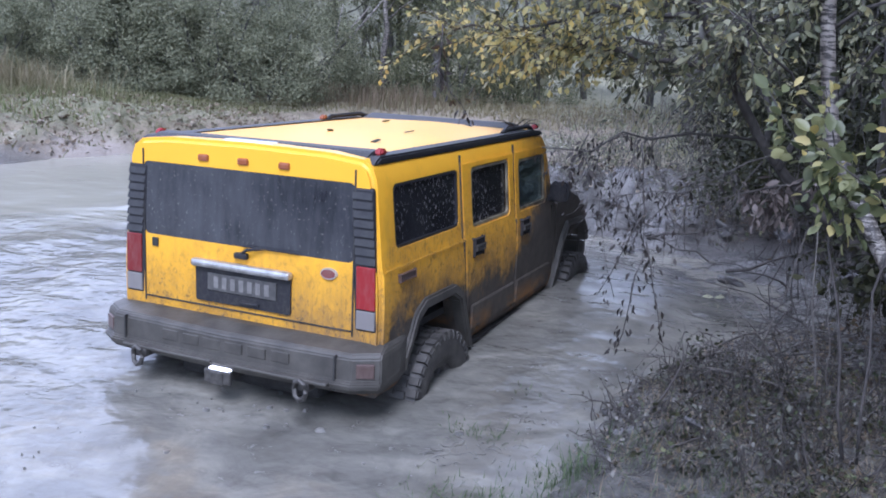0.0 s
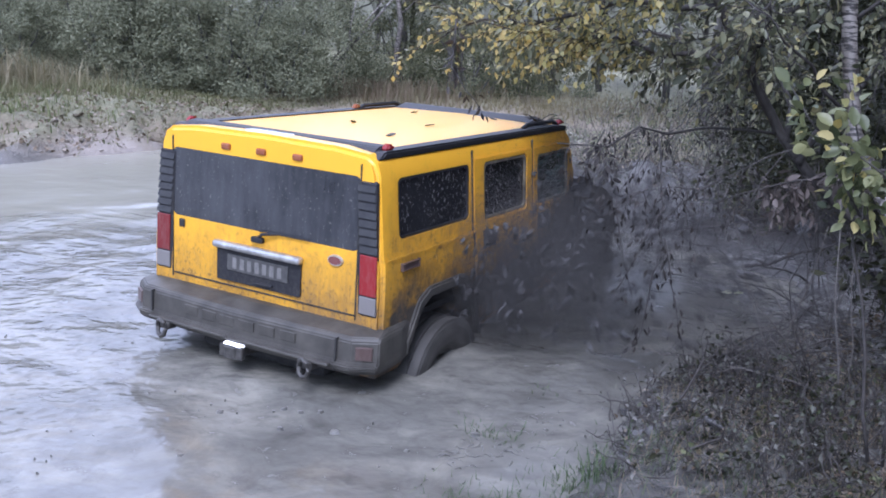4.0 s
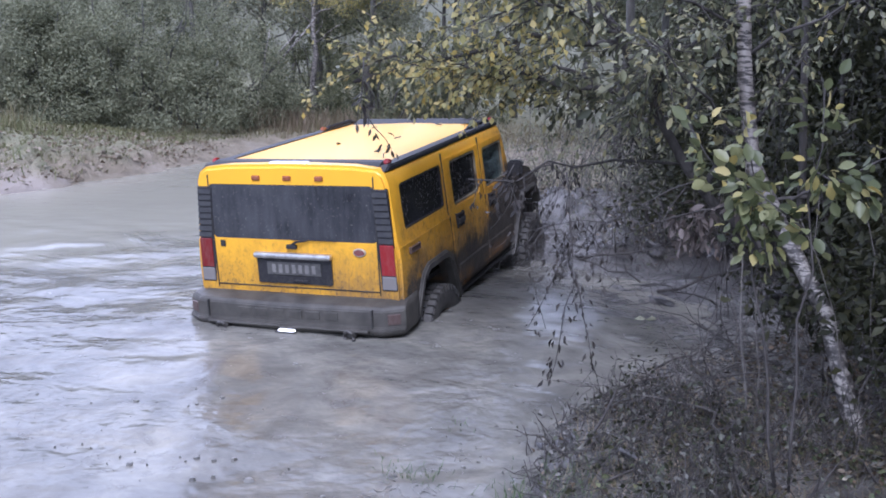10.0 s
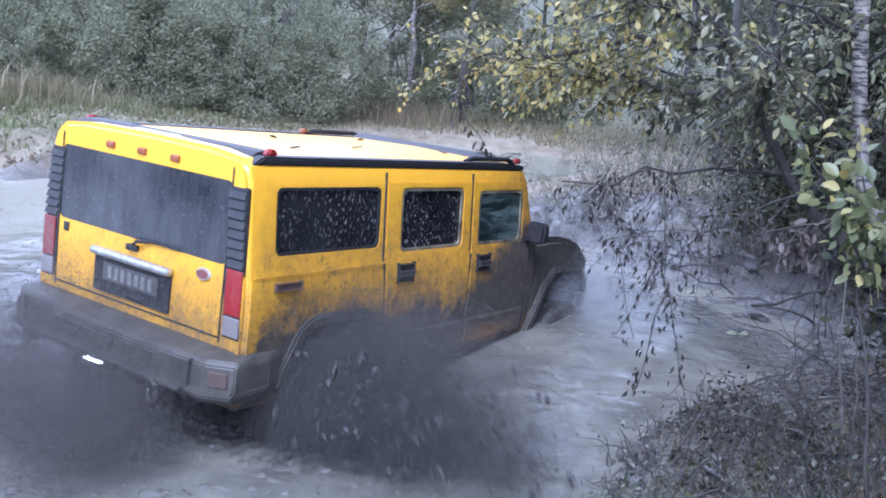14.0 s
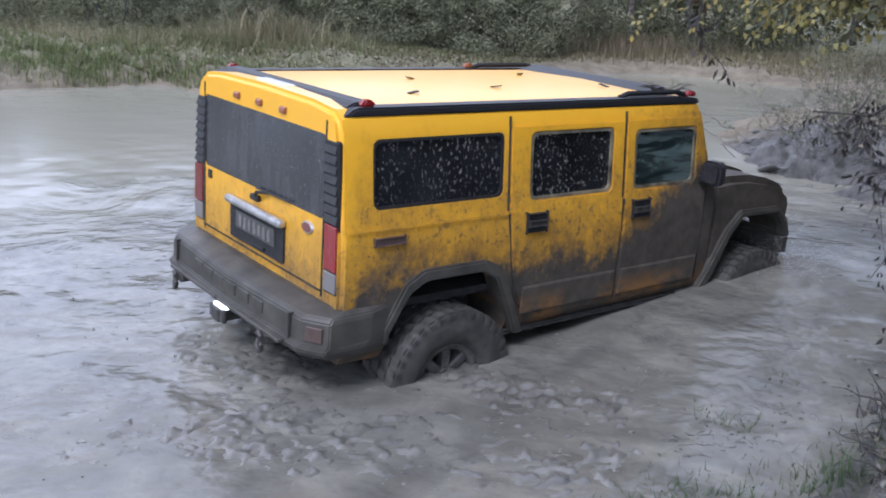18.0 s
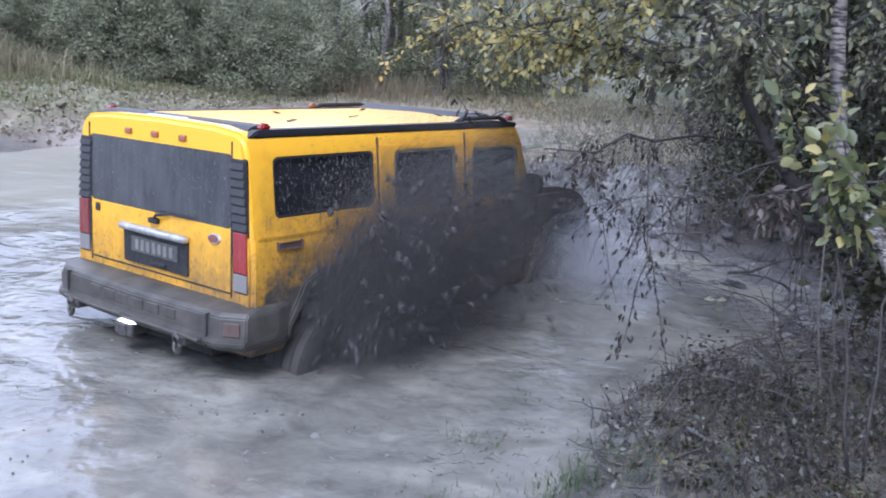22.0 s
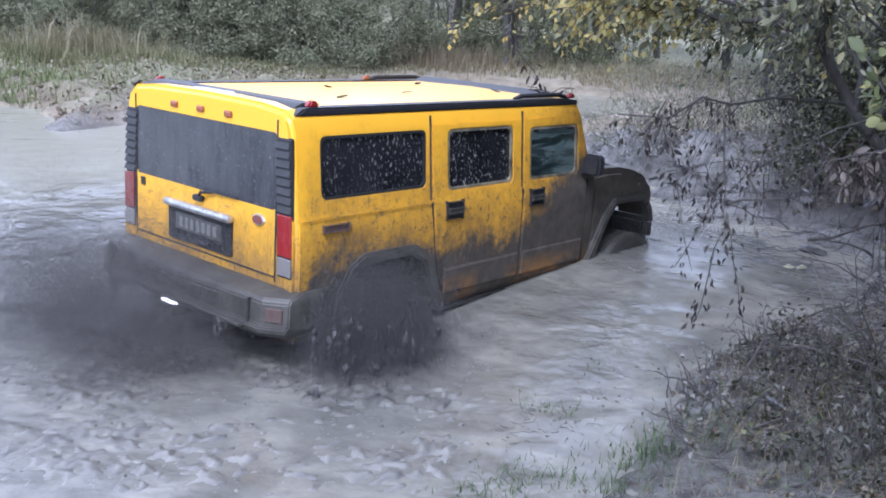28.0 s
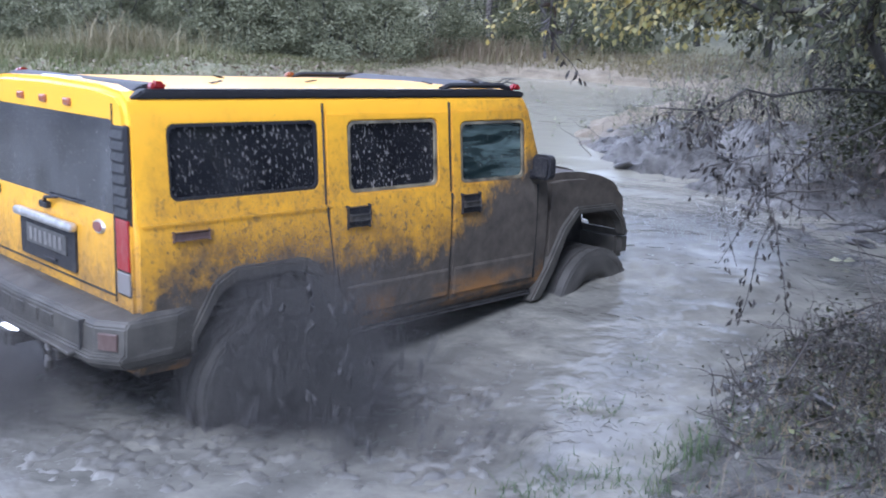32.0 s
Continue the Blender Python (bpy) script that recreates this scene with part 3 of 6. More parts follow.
def prism(points, y0, y1, bevel=0.0, axis="y"):
    """A solid from an outline in x and z, drawn out from y0 to y1 (or along x from an outline in y and z)."""
    bm = bmesh.new()
    put = (lambda a, b, c: (a, c, b)) if axis == "y" else (lambda a, b, c: (c, a, b))
    lo = [bm.verts.new(put(a, b, y0)) for a, b in points]
    hi = [bm.verts.new(put(a, b, y1)) for a, b in points]
    n = len(points)
    bm.faces.new(lo)
    bm.faces.new(hi[::-1])
    for i in range(n):
        bm.faces.new((lo[i], hi[i], hi[(i + 1) % n], lo[(i + 1) % n]))
    bmesh.ops.recalc_face_normals(bm, faces=bm.faces)
    if bevel:
        bmesh.ops.bevel(bm, geom=[e for e in bm.edges if len(e.link_faces) == 2 and e.calc_face_angle() > 0.4], offset=bevel, segments=2, affect="EDGES")
    return bm


def rounded(x0, x1, z0, z1, r, n=4):
    out = []
    for cx, cz, a0 in ((x1 - r, z1 - r, 0), (x0 + r, z1 - r, 90), (x0 + r, z0 + r, 180), (x1 - r, z0 + r, 270)):
        for k in range(n + 1):
            a = radians(a0 + 90 * k / n)
            out.append((cx + r * math.cos(a), cz + r * math.sin(a)))
    return out


def tube_data(points, radii, sides=6):
    """Vertices and faces of a tapering tube along points."""
    pts = [Vector(p) for p in points]
    verts, faces = [], []
    for i, p in enumerate(pts):
        d = (pts[min(i + 1, len(pts) - 1)] - pts[max(i - 1, 0)]).normalized()
        u = d.cross(Vector((0.31, 0.17, 0.93))).normalized()
        w = d.cross(u)
        for k in range(sides):
            a = 2 * math.pi * k / sides
            verts.append(tuple(p + radii[i] * (math.cos(a) * u + math.sin(a) * w)))
    for i in range(len(pts) - 1):
        for k in range(sides):
            a, b = i * sides + k, i * sides + (k + 1) % sides
            faces.append((a, b, b + sides, a + sides))
    faces.append(tuple(range(sides))[::-1])
    faces.append(tuple(range((len(pts) - 1) * sides, len(pts) * sides)))
    return verts, faces


def data_mesh(name, chunks):
    verts, faces = [], []
    for v, f in chunks:
        o = len(verts)
        verts.extend(v)
        faces.extend(tuple(i + o for i in q) for q in f)
    me = bpy.data.meshes.new(name)
    me.from_pydata(verts, [], faces)
    return me


def tube(name, points, radii, mat, parent=None, sides=6, label=""):
    return part(name, data_mesh(name, [tube_data(points, radii, sides)]), mat, parent, label, True)


def cut(bm, cutters):
    """The solid bm with the cutters taken out of it."""
    body = new("solid", mesh_of("solid", bm))
    tools = [new("tool", mesh_of("tool", c)) for c in cutters]
    for t in tools:
        mod = body.modifiers.new("cut", "BOOLEAN")
        mod.operation, mod.object, mod.solver = "DIFFERENCE", t, "EXACT"
    me = bpy.data.meshes.new_from_object(body.evaluated_get(bpy.context.evaluated_depsgraph_get()))
    for o in (body, *tools):
        bpy.data.objects.remove(o)
    return me


# ---------------------------------------------------------------- the pond and its banks
POND = [(0.30, 3.5), (0.48, 4.15), (0.79, 4.62), (1.01, 5.1), (1.19, 5.58), (1.40, 6.02), (1.85, 6.45), (2.35, 7.05), (2.95, 7.65), (3.38, 8.5), (3.55, 9.4), (3.2, 10.1), (2.7, 10.7), (2.3, 11.4), (1.95, 12.3), (1.43, 13.17), (0.85, 14.5),
        (0.58, 16.1), (0.95, 18), (1.9, 20.2), (3.2, 22.3), (3.4, 24.4), (1.1, 26.1), (-1.4, 26.8), (-2.9, 24.2), (-3.84, 21.5), (-4.6, 19.3), (-5.34, 17.24), (-6.04, 16.0), (-6.9, 14.55), (-7.2, 14.2),
        (-7.5, 15.2), (-8.2, 16.6), (-9.7, 17.4), (-10.5, 18.0), (-12.6, 15.7), (-16, 14.4), (-20, 10.6), (-16, 3.2), (-8.5, 2.3), (-2, 2.5)]


def level(px, py):
    """Height of the slop, heaped up a little towards the bank where the truck pushes it."""
    return 0.15 * np.exp(-((px - 1.1) / 2.2) ** 2 - ((py - 8.7) / 2.5) ** 2) - 0.04 * np.exp(-((px + 1.0) / 1.3) ** 2 - ((py - 5.5) / 1.1) ** 2)


def shore_distance(px, py):
    """Signed distance to the pond's edge, positive on land."""
    best, inside = np.full(px.shape, 1e9), np.zeros(px.shape, bool)
    for (ax, ay), (bx, by) in zip(POND, POND[1:] + POND[:1]):
        dx, dy = bx - ax, by - ay
        t = np.clip(((px - ax) * dx + (py - ay) * dy) / (dx * dx + dy * dy), 0, 1)
        best = np.minimum(best, np.hypot(px - ax - t * dx, py - ay - t * dy))
        inside ^= ((ay > py) != (by > py)) & (px < (bx - ax) * (py - ay) / (by - ay + 1e-12) + ax)
    return np.where(inside, -best, best)


def rough(px, py, scale, seed=0.0):
    return np.array([noise.fractal(Vector((x * scale + seed, y * scale, seed)), 0.9, 2.1, 4) for x, y in zip(px.ravel(), py.ravel())]).reshape(px.shape)


def ground_height(px, py, fine=True):
    d = shore_distance(px, py)
    land = 0.05 * (1 - np.exp(-np.maximum(d, 0) / 0.5)) + 0.055 * np.clip(d, 0, 12)
    land += 0.16 * (1 - np.exp(-np.maximum(d, 0) / 0.7)) * (py > 13.2) * (px < 2)
    land += np.clip((px - 3.2) * 0.14, 0, 1.2) * (py < 20)
    land *= 1 - 0.75 * np.exp(-(((px - 2.45) / 0.85) ** 2 + ((py - 9.2) / 2.0) ** 2) ** 2)
    land += 0.35 * np.exp(-((px - 0) ** 2 + (py + 0.5) ** 2) / 6.0)
    land += 0.38 * np.exp(-((px - 3.1) / 1.2) ** 2 - ((py - 12.9) / 2.2) ** 2) * np.clip(d / 0.8, 0, 1)
    heap = level(px, py)
    land += heap
    sea = np.maximum(d * 0.5, -0.75)
    bay = np.clip((px - 1.6) / 0.5, 0, 1) * np.exp(-((py - 8.8) / 2.2) ** 4)
    sea = sea * (1 - bay) + bay * (heap - 0.008)
    h = np.where(d > 0, land, sea)
    if fine:
        amp = np.where(d > -0.3, np.where(py < 7.5, 0.042, 0.05), 0.0) + 0.24 * np.exp(-((py - 18.5) / 3.8) ** 2) * (d > -0.1) * (px < -1) * np.clip(d + 0.3, 0.2, 1) + 0.30 * np.exp(-(((px - 1.9) / 1.5) ** 2 + ((py - 13.0) / 2.6) ** 2)) * (d > -0.6)
        h = h + (0.03 * bay * rough(px, py, 3.2, 6.0) + 0.015 * bay * rough(px, py, 9.0, 2.0)) * (d < 0)
        h = h + amp * rough(px, py, 1.5) + 0.8 * amp * np.abs(rough(px, py, 4.0, 3.0)) + 0.04 * np.clip(d, 0, 1) * (py > 12)
        h = h + 0.045 * (np.abs(rough(px, py, 7.5, 5.0)) - 0.15) * (d > -0.12) * (py < 7.0) * (px > 0)
        ruts = np.sin((px * 0.35 + py * 1.1) * 4.2 + 1.5 * rough(px, py, 0.5, 9.0))
        h = h + 0.13 * ruts * np.exp(-(((py - 18.8) / 3.2) ** 2)) * (px < 0) * np.clip(d, 0, 1)
    return h


def ground_at(x, y):
    return float(ground_height(np.array([float(x)]), np.array([float(y)]))[0])


def grid_mesh(name, xs, ys, zs):
    nx, ny = len(xs), len(ys)
    gx, gy = np.meshgrid(xs, ys)
    me = bpy.data.meshes.new(name)
    idx = np.arange(nx * ny).reshape(ny, nx)
    faces = np.stack([idx[:-1, :-1], idx[:-1, 1:], idx[1:, 1:], idx[1:, :-1]], -1).reshape(-1, 4)
    me.from_pydata(np.stack([gx, gy, zs], -1).reshape(-1, 3).tolist(), [], faces.tolist())
    me.polygons.foreach_set("use_smooth", [True] * len(me.polygons))
    return me


def steps(*spans):
    out = []
    for a, b, s in spans:
        out.extend(np.arange(a, b, s))
    return np.array(out + [spans[-1][1]])


gxs = steps((-400, -60, 40), (-60, -20, 4), (-20, -7, 0.5), (-7, -0.5, 0.16), (-0.5, 4.5, 0.08), (4.5, 8, 0.25), (8, 30, 2.0), (30, 60, 6), (60, 400, 40))
gys = steps((-400, -40, 40), (-40, -4, 4), (-4, 3, 0.4), (3, 15, 0.085), (15, 22, 0.16), (22, 34, 0.5), (34, 70, 4), (70, 400, 40))
gx, gy = np.meshgrid(gxs, gys)
ground = part("ground", grid_mesh("ground", gxs, gys, ground_height(gx, gy)), ground_m)
tagged(ground, "rutted muddy bank with trampled grass round a pond", "ground", kind="structure")


def water_height(px, py):
    """Low swell that fans out round the truck's place."""
    r = np.hypot(px + 0.6, py - 8.5)
    h = 0.010 * rough(px, py, 0.8, 5.0) + 0.007 * rough(px, py, 2.6, 7.0)
    h = h * np.clip(1.6 - r / 6.5, 0.25, 1) + 0.010 * np.sin(r * 5.5 + 2.0 * rough(px, py, 0.5, 2.0)) * np.exp(-((r - 3.2) / 1.7) ** 2)
    return h + level(px, py)


wxs = steps((-21, -8, 0.4), (-8, 3.2, 0.07), (3.2, 4.2, 0.3))
wys = steps((2, 3.5, 0.2), (3.5, 14, 0.06), (14, 27.6, 0.3))
gx, gy = np.meshgrid(wxs, wys)
water = part("water", grid_mesh("water", wxs, wys, water_height(gx, gy)), water_m)
tagged(water, "churned grey-brown muddy pond water with ripples", "water", kind="structure")


# ---------------------------------------------------------------- the truck (its space: x ahead, y left, z up, wheels' feet at z 0)
REAR, FRONT, TRACK, TYRE = -1.49, 1.60, 0.915, 0.465
HUB = 0.285
SECTION = [(0.950, 0.50), (0.985, 0.56), (1.0, 0.85), (1.0, 1.12), (0.99, 1.27), (0.976, 1.315), (0.945, 1.62), (0.925, 1.84), (0.895, 1.915), (0.83, 1.962), (0.6, 1.985), (0.0, 1.995)]


def build_truck():
    truck = new("off_road_truck")
    tagged(truck, "bright yellow boxy off-road truck, caked in grey mud, standing in water", "truck")
    # body shell: cross-section drawn out along the length, then hollowed and opened
    outline = SECTION + [(-y, z) for y, z in SECTION[-2::-1]]
    shell = prism(outline, -2.285, 1.02, axis="x")
    bmesh.ops.bevel(shell, geom=[e for e in shell.edges if len(e.link_faces) == 2 and e.calc_face_angle() > 1.0 and abs(e.verts[0].co.x - e.verts[1].co.x) < 0.01 and e.verts[0].co.x < -2.2],
                    offset=0.032, segments=3, affect="EDGES")
    tools = [prism([(1.3, 1.30), (1.3, 2.2), (0.74, 2.2), (0.78, 1.93), (0.985, 1.33)], -1.4, 1.4)]
    arch = [(-0.50, 0.3), (-0.46, 0.66), (-0.32, 0.89), (-0.20, 0.955), (0.24, 0.955), (0.36, 0.89), (0.47, 0.64), (0.52, 0.3)]
    front_arch = [(-0.66, 0.3), (-0.50, 0.60), (-0.34, 0.90), (-0.20, 1.04), (0.26, 1.03), (0.38, 0.93), (0.44, 0.76), (0.48, 0.3)]
    for side in (-1, 1):
        tools.append(prism([(REAR + a, b) for a, b in arch], side * 0.58, side * 1.3))
    tools.append(new_box(-2.18, 0.72, -0.87, 0.87, 0.75, 1.90))
    side_windows = [(-2.065, -1.10, 1.405, 1.80, 0.05), (-0.875, -0.13, 1.365, 1.79, 0.05), (0.10, 0.755, 1.36, 1.765, 0.05)]
    for x0, x1, z0, z1, r in side_windows:
        tools.append(prism(rounded(x0, x1, z0, z1, r), -1.3, 1.3))
    tools.append(prism(rounded(-0.80, 0.80, 1.335, 1.82, 0.04), -2.6, -2.1, axis="x"))
    body = part("body", cut(shell, tools), yellow, truck, "yellow painted body shell splashed with mud")
    for p in body.data.polygons:
        p.use_smooth = True
    body.data.set_sharp_from_angle(angle=radians(28))
    part("cabin_lining", new_box(-2.16, 0.70, -0.865, 0.865, 0.752, 0.80), dark_under, truck, "dark cabin floor")
    for x in (-0.95, 0.02):
        for s in (-1, 1):
            bm = bmesh.new()
            box(bm, x - 0.08, x + 0.10, s * 0.45 - 0.25, s * 0.45 + 0.25, 0.80, 1.50, 0.05)
            box(bm, x - 0.05, x + 0.05, s * 0.45 - 0.13, s * 0.45 + 0.13, 1.52, 1.70, 0.04)
            part("seat", bm, dark_under, truck, "dark seat back")
    # panes, gaskets, door seams
    for s in (-1, 1):
        for x0, x1, z0, z1, r in side_windows:
            pane = prism(rounded(x0 - 0.01, x1 + 0.01, z0 - 0.01, z1 + 0.01, r), -0.004, 0.004)
            bmesh.ops.transform(pane, matrix=Matrix.Translation((0, s * 0.925, 1.6)) @ Matrix.Rotation(s * radians(4.6), 4, "X") @ Matrix.Translation((0, 0, -1.6)), verts=pane.verts)
            if x0 > 0:
                part("side_window", pane, front_glass, truck, "front door window with greenish reflections painted in and mud specks")
            else:
                part("side_window", pane, glass, truck, "dark tinted side window speckled with mud")
            rim_out, rim_in = rounded(x0 - 0.004, x1 + 0.004, z0 - 0.004, z1 + 0.004, r), rounded(x0 + 0.016, x1 - 0.016, z0 + 0.016, z1 - 0.016, r * 0.8)
            gb2 = bmesh.new()
            loops = [[gb2.verts.new((a, d, b)) for a, b in lp] for lp in (rim_out, rim_in) for d in (-0.009, 0.009)]
            for la, lb in ((0, 1), (1, 3), (3, 2), (2, 0)):
                for i in range(len(rim_out)):
                    j = (i + 1) % len(rim_out)
                    gb2.faces.new((loops[la][i], loops[la][j], loops[lb][j], loops[lb][i]))
            bmesh.ops.recalc_face_normals(gb2, faces=gb2.faces)
            bmesh.ops.transform(gb2, matrix=Matrix.Translation((0, s * (0.936 if x0 < -1 else 0.944), 1.6)) @ Matrix.Rotation(s * radians(4.6), 4, "X") @ Matrix.Translation((0, 0, -1.6)), verts=gb2.verts)
            part("window_seal", gb2, black_trim if x0 < -1 else dusty_seal, truck, "rubber window seal")
        for x, line in ((-1.06, ((-0.70, 0.60), (-0.84, 0.61), (-0.92, 0.67), (-0.975, 0.78), (-1.01, 0.95), (-1.04, 1.15), (-1.06, 1.30))), (-0.005, ((-0.02, 0.60), (-0.005, 0.9), (-0.005, 1.30))), (0.90, ((0.90, 0.60), (0.90, 1.30)))):
            right = [(a + 0.004, b + 0.003) for a, b in line]
            left = [(a - 0.004, b - 0.003) for a, b in line[::-1]]
            part("door_seam", prism(right + left, s * 0.985, s * 1.0018), dark_under, truck)
            if x > 0.5:
                continue
            up = prism([(x - 0.004, 1.31), (x + 0.004, 1.31), (x + 0.004, 1.90), (x - 0.004, 1.90)], -0.007, 0.007)
            bmesh.ops.transform(up, matrix=Matrix.Translation((0, s * 0.951, 1.6)) @ Matrix.Rotation(s * radians(5.2), 4, "X") @ Matrix.Translation((0, 0, -1.6)), verts=up.verts)
            part("door_seam", up, dark_under, truck)
        for x0, x1, rear in ((-1.045, -0.018, True), (0.008, 0.888, False)):
            band = [(s * (y + 0.012), z) for y, z in SECTION[1:8]] + [(s * (y - 0.03), z) for y, z in SECTION[7:0:-1]]
            holes = [prism(rounded(a - 0.012, b + 0.012, c - 0.012, d + 0.012, r), -1.3, 1.3) for a, b, c, d, r in side_windows[1:]]
            if not rear:
                holes.append(prism([(1.3, 1.30), (1.3, 2.2), (0.72, 2.2), (0.755, 1.93), (0.955, 1.34), (0.955, 1.30)], -1.4, 1.4))
            if rear:
                holes.append(prism([(-1.3, 0.4), (-0.72, 0.4), (-0.72, 0.605), (-0.83, 0.615), (-0.905, 0.675), (-0.96, 0.785), (-0.995, 0.955), (-1.025, 1.15), (-1.05, 1.30), (-1.3, 1.30)], -1.3, 1.3))
            door = part("door", cut(prism(band, x0, x1, 0.007, axis="x"), holes), yellow, truck, "yellow door skin fouled with mud")
            door.data.set_sharp_from_angle(angle=radians(28))
        crease = new_box(-2.24, -1.01, s * 0.993, s * 0.999, 1.292, 1.302)
        part("belt_crease", crease, yellow, truck)
        for x in (-0.835, 0.16):
            bm = bmesh.new()
            box(bm, x - 0.085, x + 0.085, s * 0.985, s * 1.018, 1.165, 1.285, 0.012)
            handle = part("door_handle", bm, black_trim, truck, "black pull door handle in a recess")
            part("grip", new_box(x - 0.075, x + 0.075, s * 1.016, s * 1.036, 1.205, 1.24, bevel=0.008), steel, handle)
        part("side_marker", new_box(-2.07, -1.86, s * 0.99, s * 1.008, 1.205, 1.25, bevel=0.008), dirty_red, truck, "dark red side marker lamp")
        # wheel arch flares
        for cx in (REAR, FRONT):
            hole = arch if cx < 0 else front_arch
            if cx < 0:
                rim_o = [(-0.51, 0.60), (-0.50, 0.70), (-0.35, 0.955), (-0.22, 1.025), (0.26, 1.025), (0.39, 0.955), (0.53, 0.68), (0.62, 0.48)]
                rim_i = [(0.535, 0.48), (0.465, 0.64), (0.355, 0.885), (0.235, 0.95), (-0.195, 0.95), (-0.315, 0.885), (-0.455, 0.66), (-0.47, 0.60)]
            else:
                rim_o = [(-0.75, 0.42), (-0.57, 0.66), (-0.39, 0.95), (-0.23, 1.09), (0.28, 1.08), (0.42, 0.96), (0.49, 0.80)]
                rim_i = [(0.43, 0.80), (0.375, 0.925), (0.255, 1.025), (-0.195, 1.035), (-0.335, 0.895), (-0.495, 0.60), (-0.64, 0.42)]
            part("wheel_arch_flare", prism([(cx + a, b) for a, b in rim_o + rim_i], s * 0.93, s * 1.03, 0.014), mud_coat, truck, "grey mud-coated wheel arch flare")
            part("wheel_well", prism([(cx + a * 1.03, b * 1.02) for a, b in hole], s * 0.40, s * 0.59), dark_under, truck)
        # sill step
        part("sill", new_box(-1.04, 0.88, s * 0.84, s * 0.985, 0.478, 0.502, bevel=0.008), dark_under, truck, "flat dark side step under the doors")
        for x0, x1 in ((-0.90, -0.03), (0.03, 0.86)):
            part("door_cladding", prism([(s * 0.995, 0.60), (s * 1.019, 0.612), (s * 1.020, 0.785), (s * 1.004, 0.80)], x0, x1, 0.004, axis="x"), yellow, truck, "pressed lower door panel under grey mud")
        # hood side, fender
        fender = part("fender", cut(prism([(1.02, 0.62), (2.02, 0.80), (2.08, 0.95), (2.09, 1.08), (2.05, 1.17), (1.93, 1.25), (1.74, 1.31), (1.5, 1.35), (1.25, 1.36), (1.02, 1.345)], s * 0.62, s * 0.99, 0.055),
                                    [prism([(FRONT + a, b) for a, b in front_arch], s * 0.3, s * 1.3)]), yellow, truck, "mud-covered front fender with a rounded nose")
        for p in fender.data.polygons:
            p.use_smooth = True
        fender.data.set_sharp_from_angle(angle=radians(40))
        part("mirror", prism(rounded(min(s * 1.0, s * 1.17), max(s * 1.0, s * 1.17), 1.35, 1.53, 0.05), 0.79, 0.885, 0.02, axis="x"), black_trim, truck, "rounded black door mirror with mud")
        part("mirror_arm", new_box(0.81, 0.86, s * 0.94, s * 1.03, 1.36, 1.40, bevel=0.012), black_trim, truck)
        part("headlamp", new_box(2.03, 2.10, s * 0.55, s * 0.85, 0.98, 1.15, bevel=0.02), clear_lens, truck, "round-cornered headlamp")
    hood = part("hood", prism([(1.0, 1.0), (2.06, 1.0), (2.07, 1.17), (1.97, 1.27), (1.76, 1.33), (1.5, 1.37), (1.25, 1.385), (1.0, 1.39)], -0.63, 0.63, 0.05), yellow, truck, "flat wide yellow hood under mud")
    for p in hood.data.polygons:
        p.use_smooth = True
    hood.data.set_sharp_from_angle(angle=radians(40))
    part("grille", new_box(2.04, 2.10, -0.54, 0.54, 0.82, 1.16, bevel=0.02), black_trim, truck, "black slotted grille")
    part("front_bumper", prism([(-0.98, 0.60), (0.98, 0.60), (0.98, 0.83), (-0.98, 0.83)], 2.02, 2.19, 0.05, axis="x"), mud_coat, truck, "grey mud-coated front bumper")
    ws = prism([(-0.84, 1.36), (0.84, 1.36), (0.79, 1.89), (-0.79, 1.89)], -0.004, 0.004, axis="x")
    bmesh.ops.transform(ws, matrix=Matrix.Translation((0.872, 0, 1.63)) @ Matrix.Rotation(radians(-19), 4, "Y") @ Matrix.Translation((0, 0, -1.63)), verts=ws.verts)
    part("windscreen", ws, glass, truck, "dark windscreen")
    # tailgate
    pane = prism(rounded(-0.815, 0.815, 1.32, 1.835, 0.04), -2.283, -2.275, axis="x")
    part("rear_window", pane, rear_glass, truck, "dark rear window filmed with dust")
    part("tailgate_seam", new_box(-2.291, -2.283, -0.80, 0.80, 0.905, 0.915), dark_under, truck)
    for s in (-1, 1):
        part("tailgate_seam", new_box(-2.291, -2.28, s * 0.800 - 0.005, s * 0.800 + 0.005, 0.88, 1.90), dark_under, truck)
        y0, y1 = (s * 0.815, s * 0.968) if s > 0 else (s * 0.968, s * 0.815)

        def leant(bm):
            for v in bm.verts:
                v.co.y -= s * 0.085 * max(0.0, v.co.z - 1.25)
            return bm

        lamp = part("tail_lamp", leant(new_box(-2.290, -2.25, y0, y1, 0.92, 1.80, bevel=0.016)), black_trim, truck, "tall tail lamp with black louvres above red and clear lenses")
        part("red_lens", leant(new_box(-2.297, -2.28, y0 + 0.012, y1 - 0.012, 1.06, 1.325, bevel=0.006)), red_lens if s < 0 else dark_red, lamp, "red lens")
        part("clear_lens", leant(new_box(-2.297, -2.28, y0 + 0.012, y1 - 0.012, 0.935, 1.052, bevel=0.006)), dirty_lens, lamp, "greyish clear lens")
        for k in range(8):
            z = 1.34 + k * 0.056
            slat = prism([(-2.300, z), (-2.286, z + 0.004), (-2.286, z + 0.044), (-2.290, z + 0.040)], y0 + 0.010, y1 - 0.010)
            part("louvre", leant(slat), louvre_mat, lamp)
    for y in (-0.30, 0.005, 0.31):
        part("marker_lamp", new_box(-2.302, -2.27, y - 0.04, y + 0.04, 1.855, 1.90, bevel=0.012), amber_lens, truck, "small amber marker lamp")
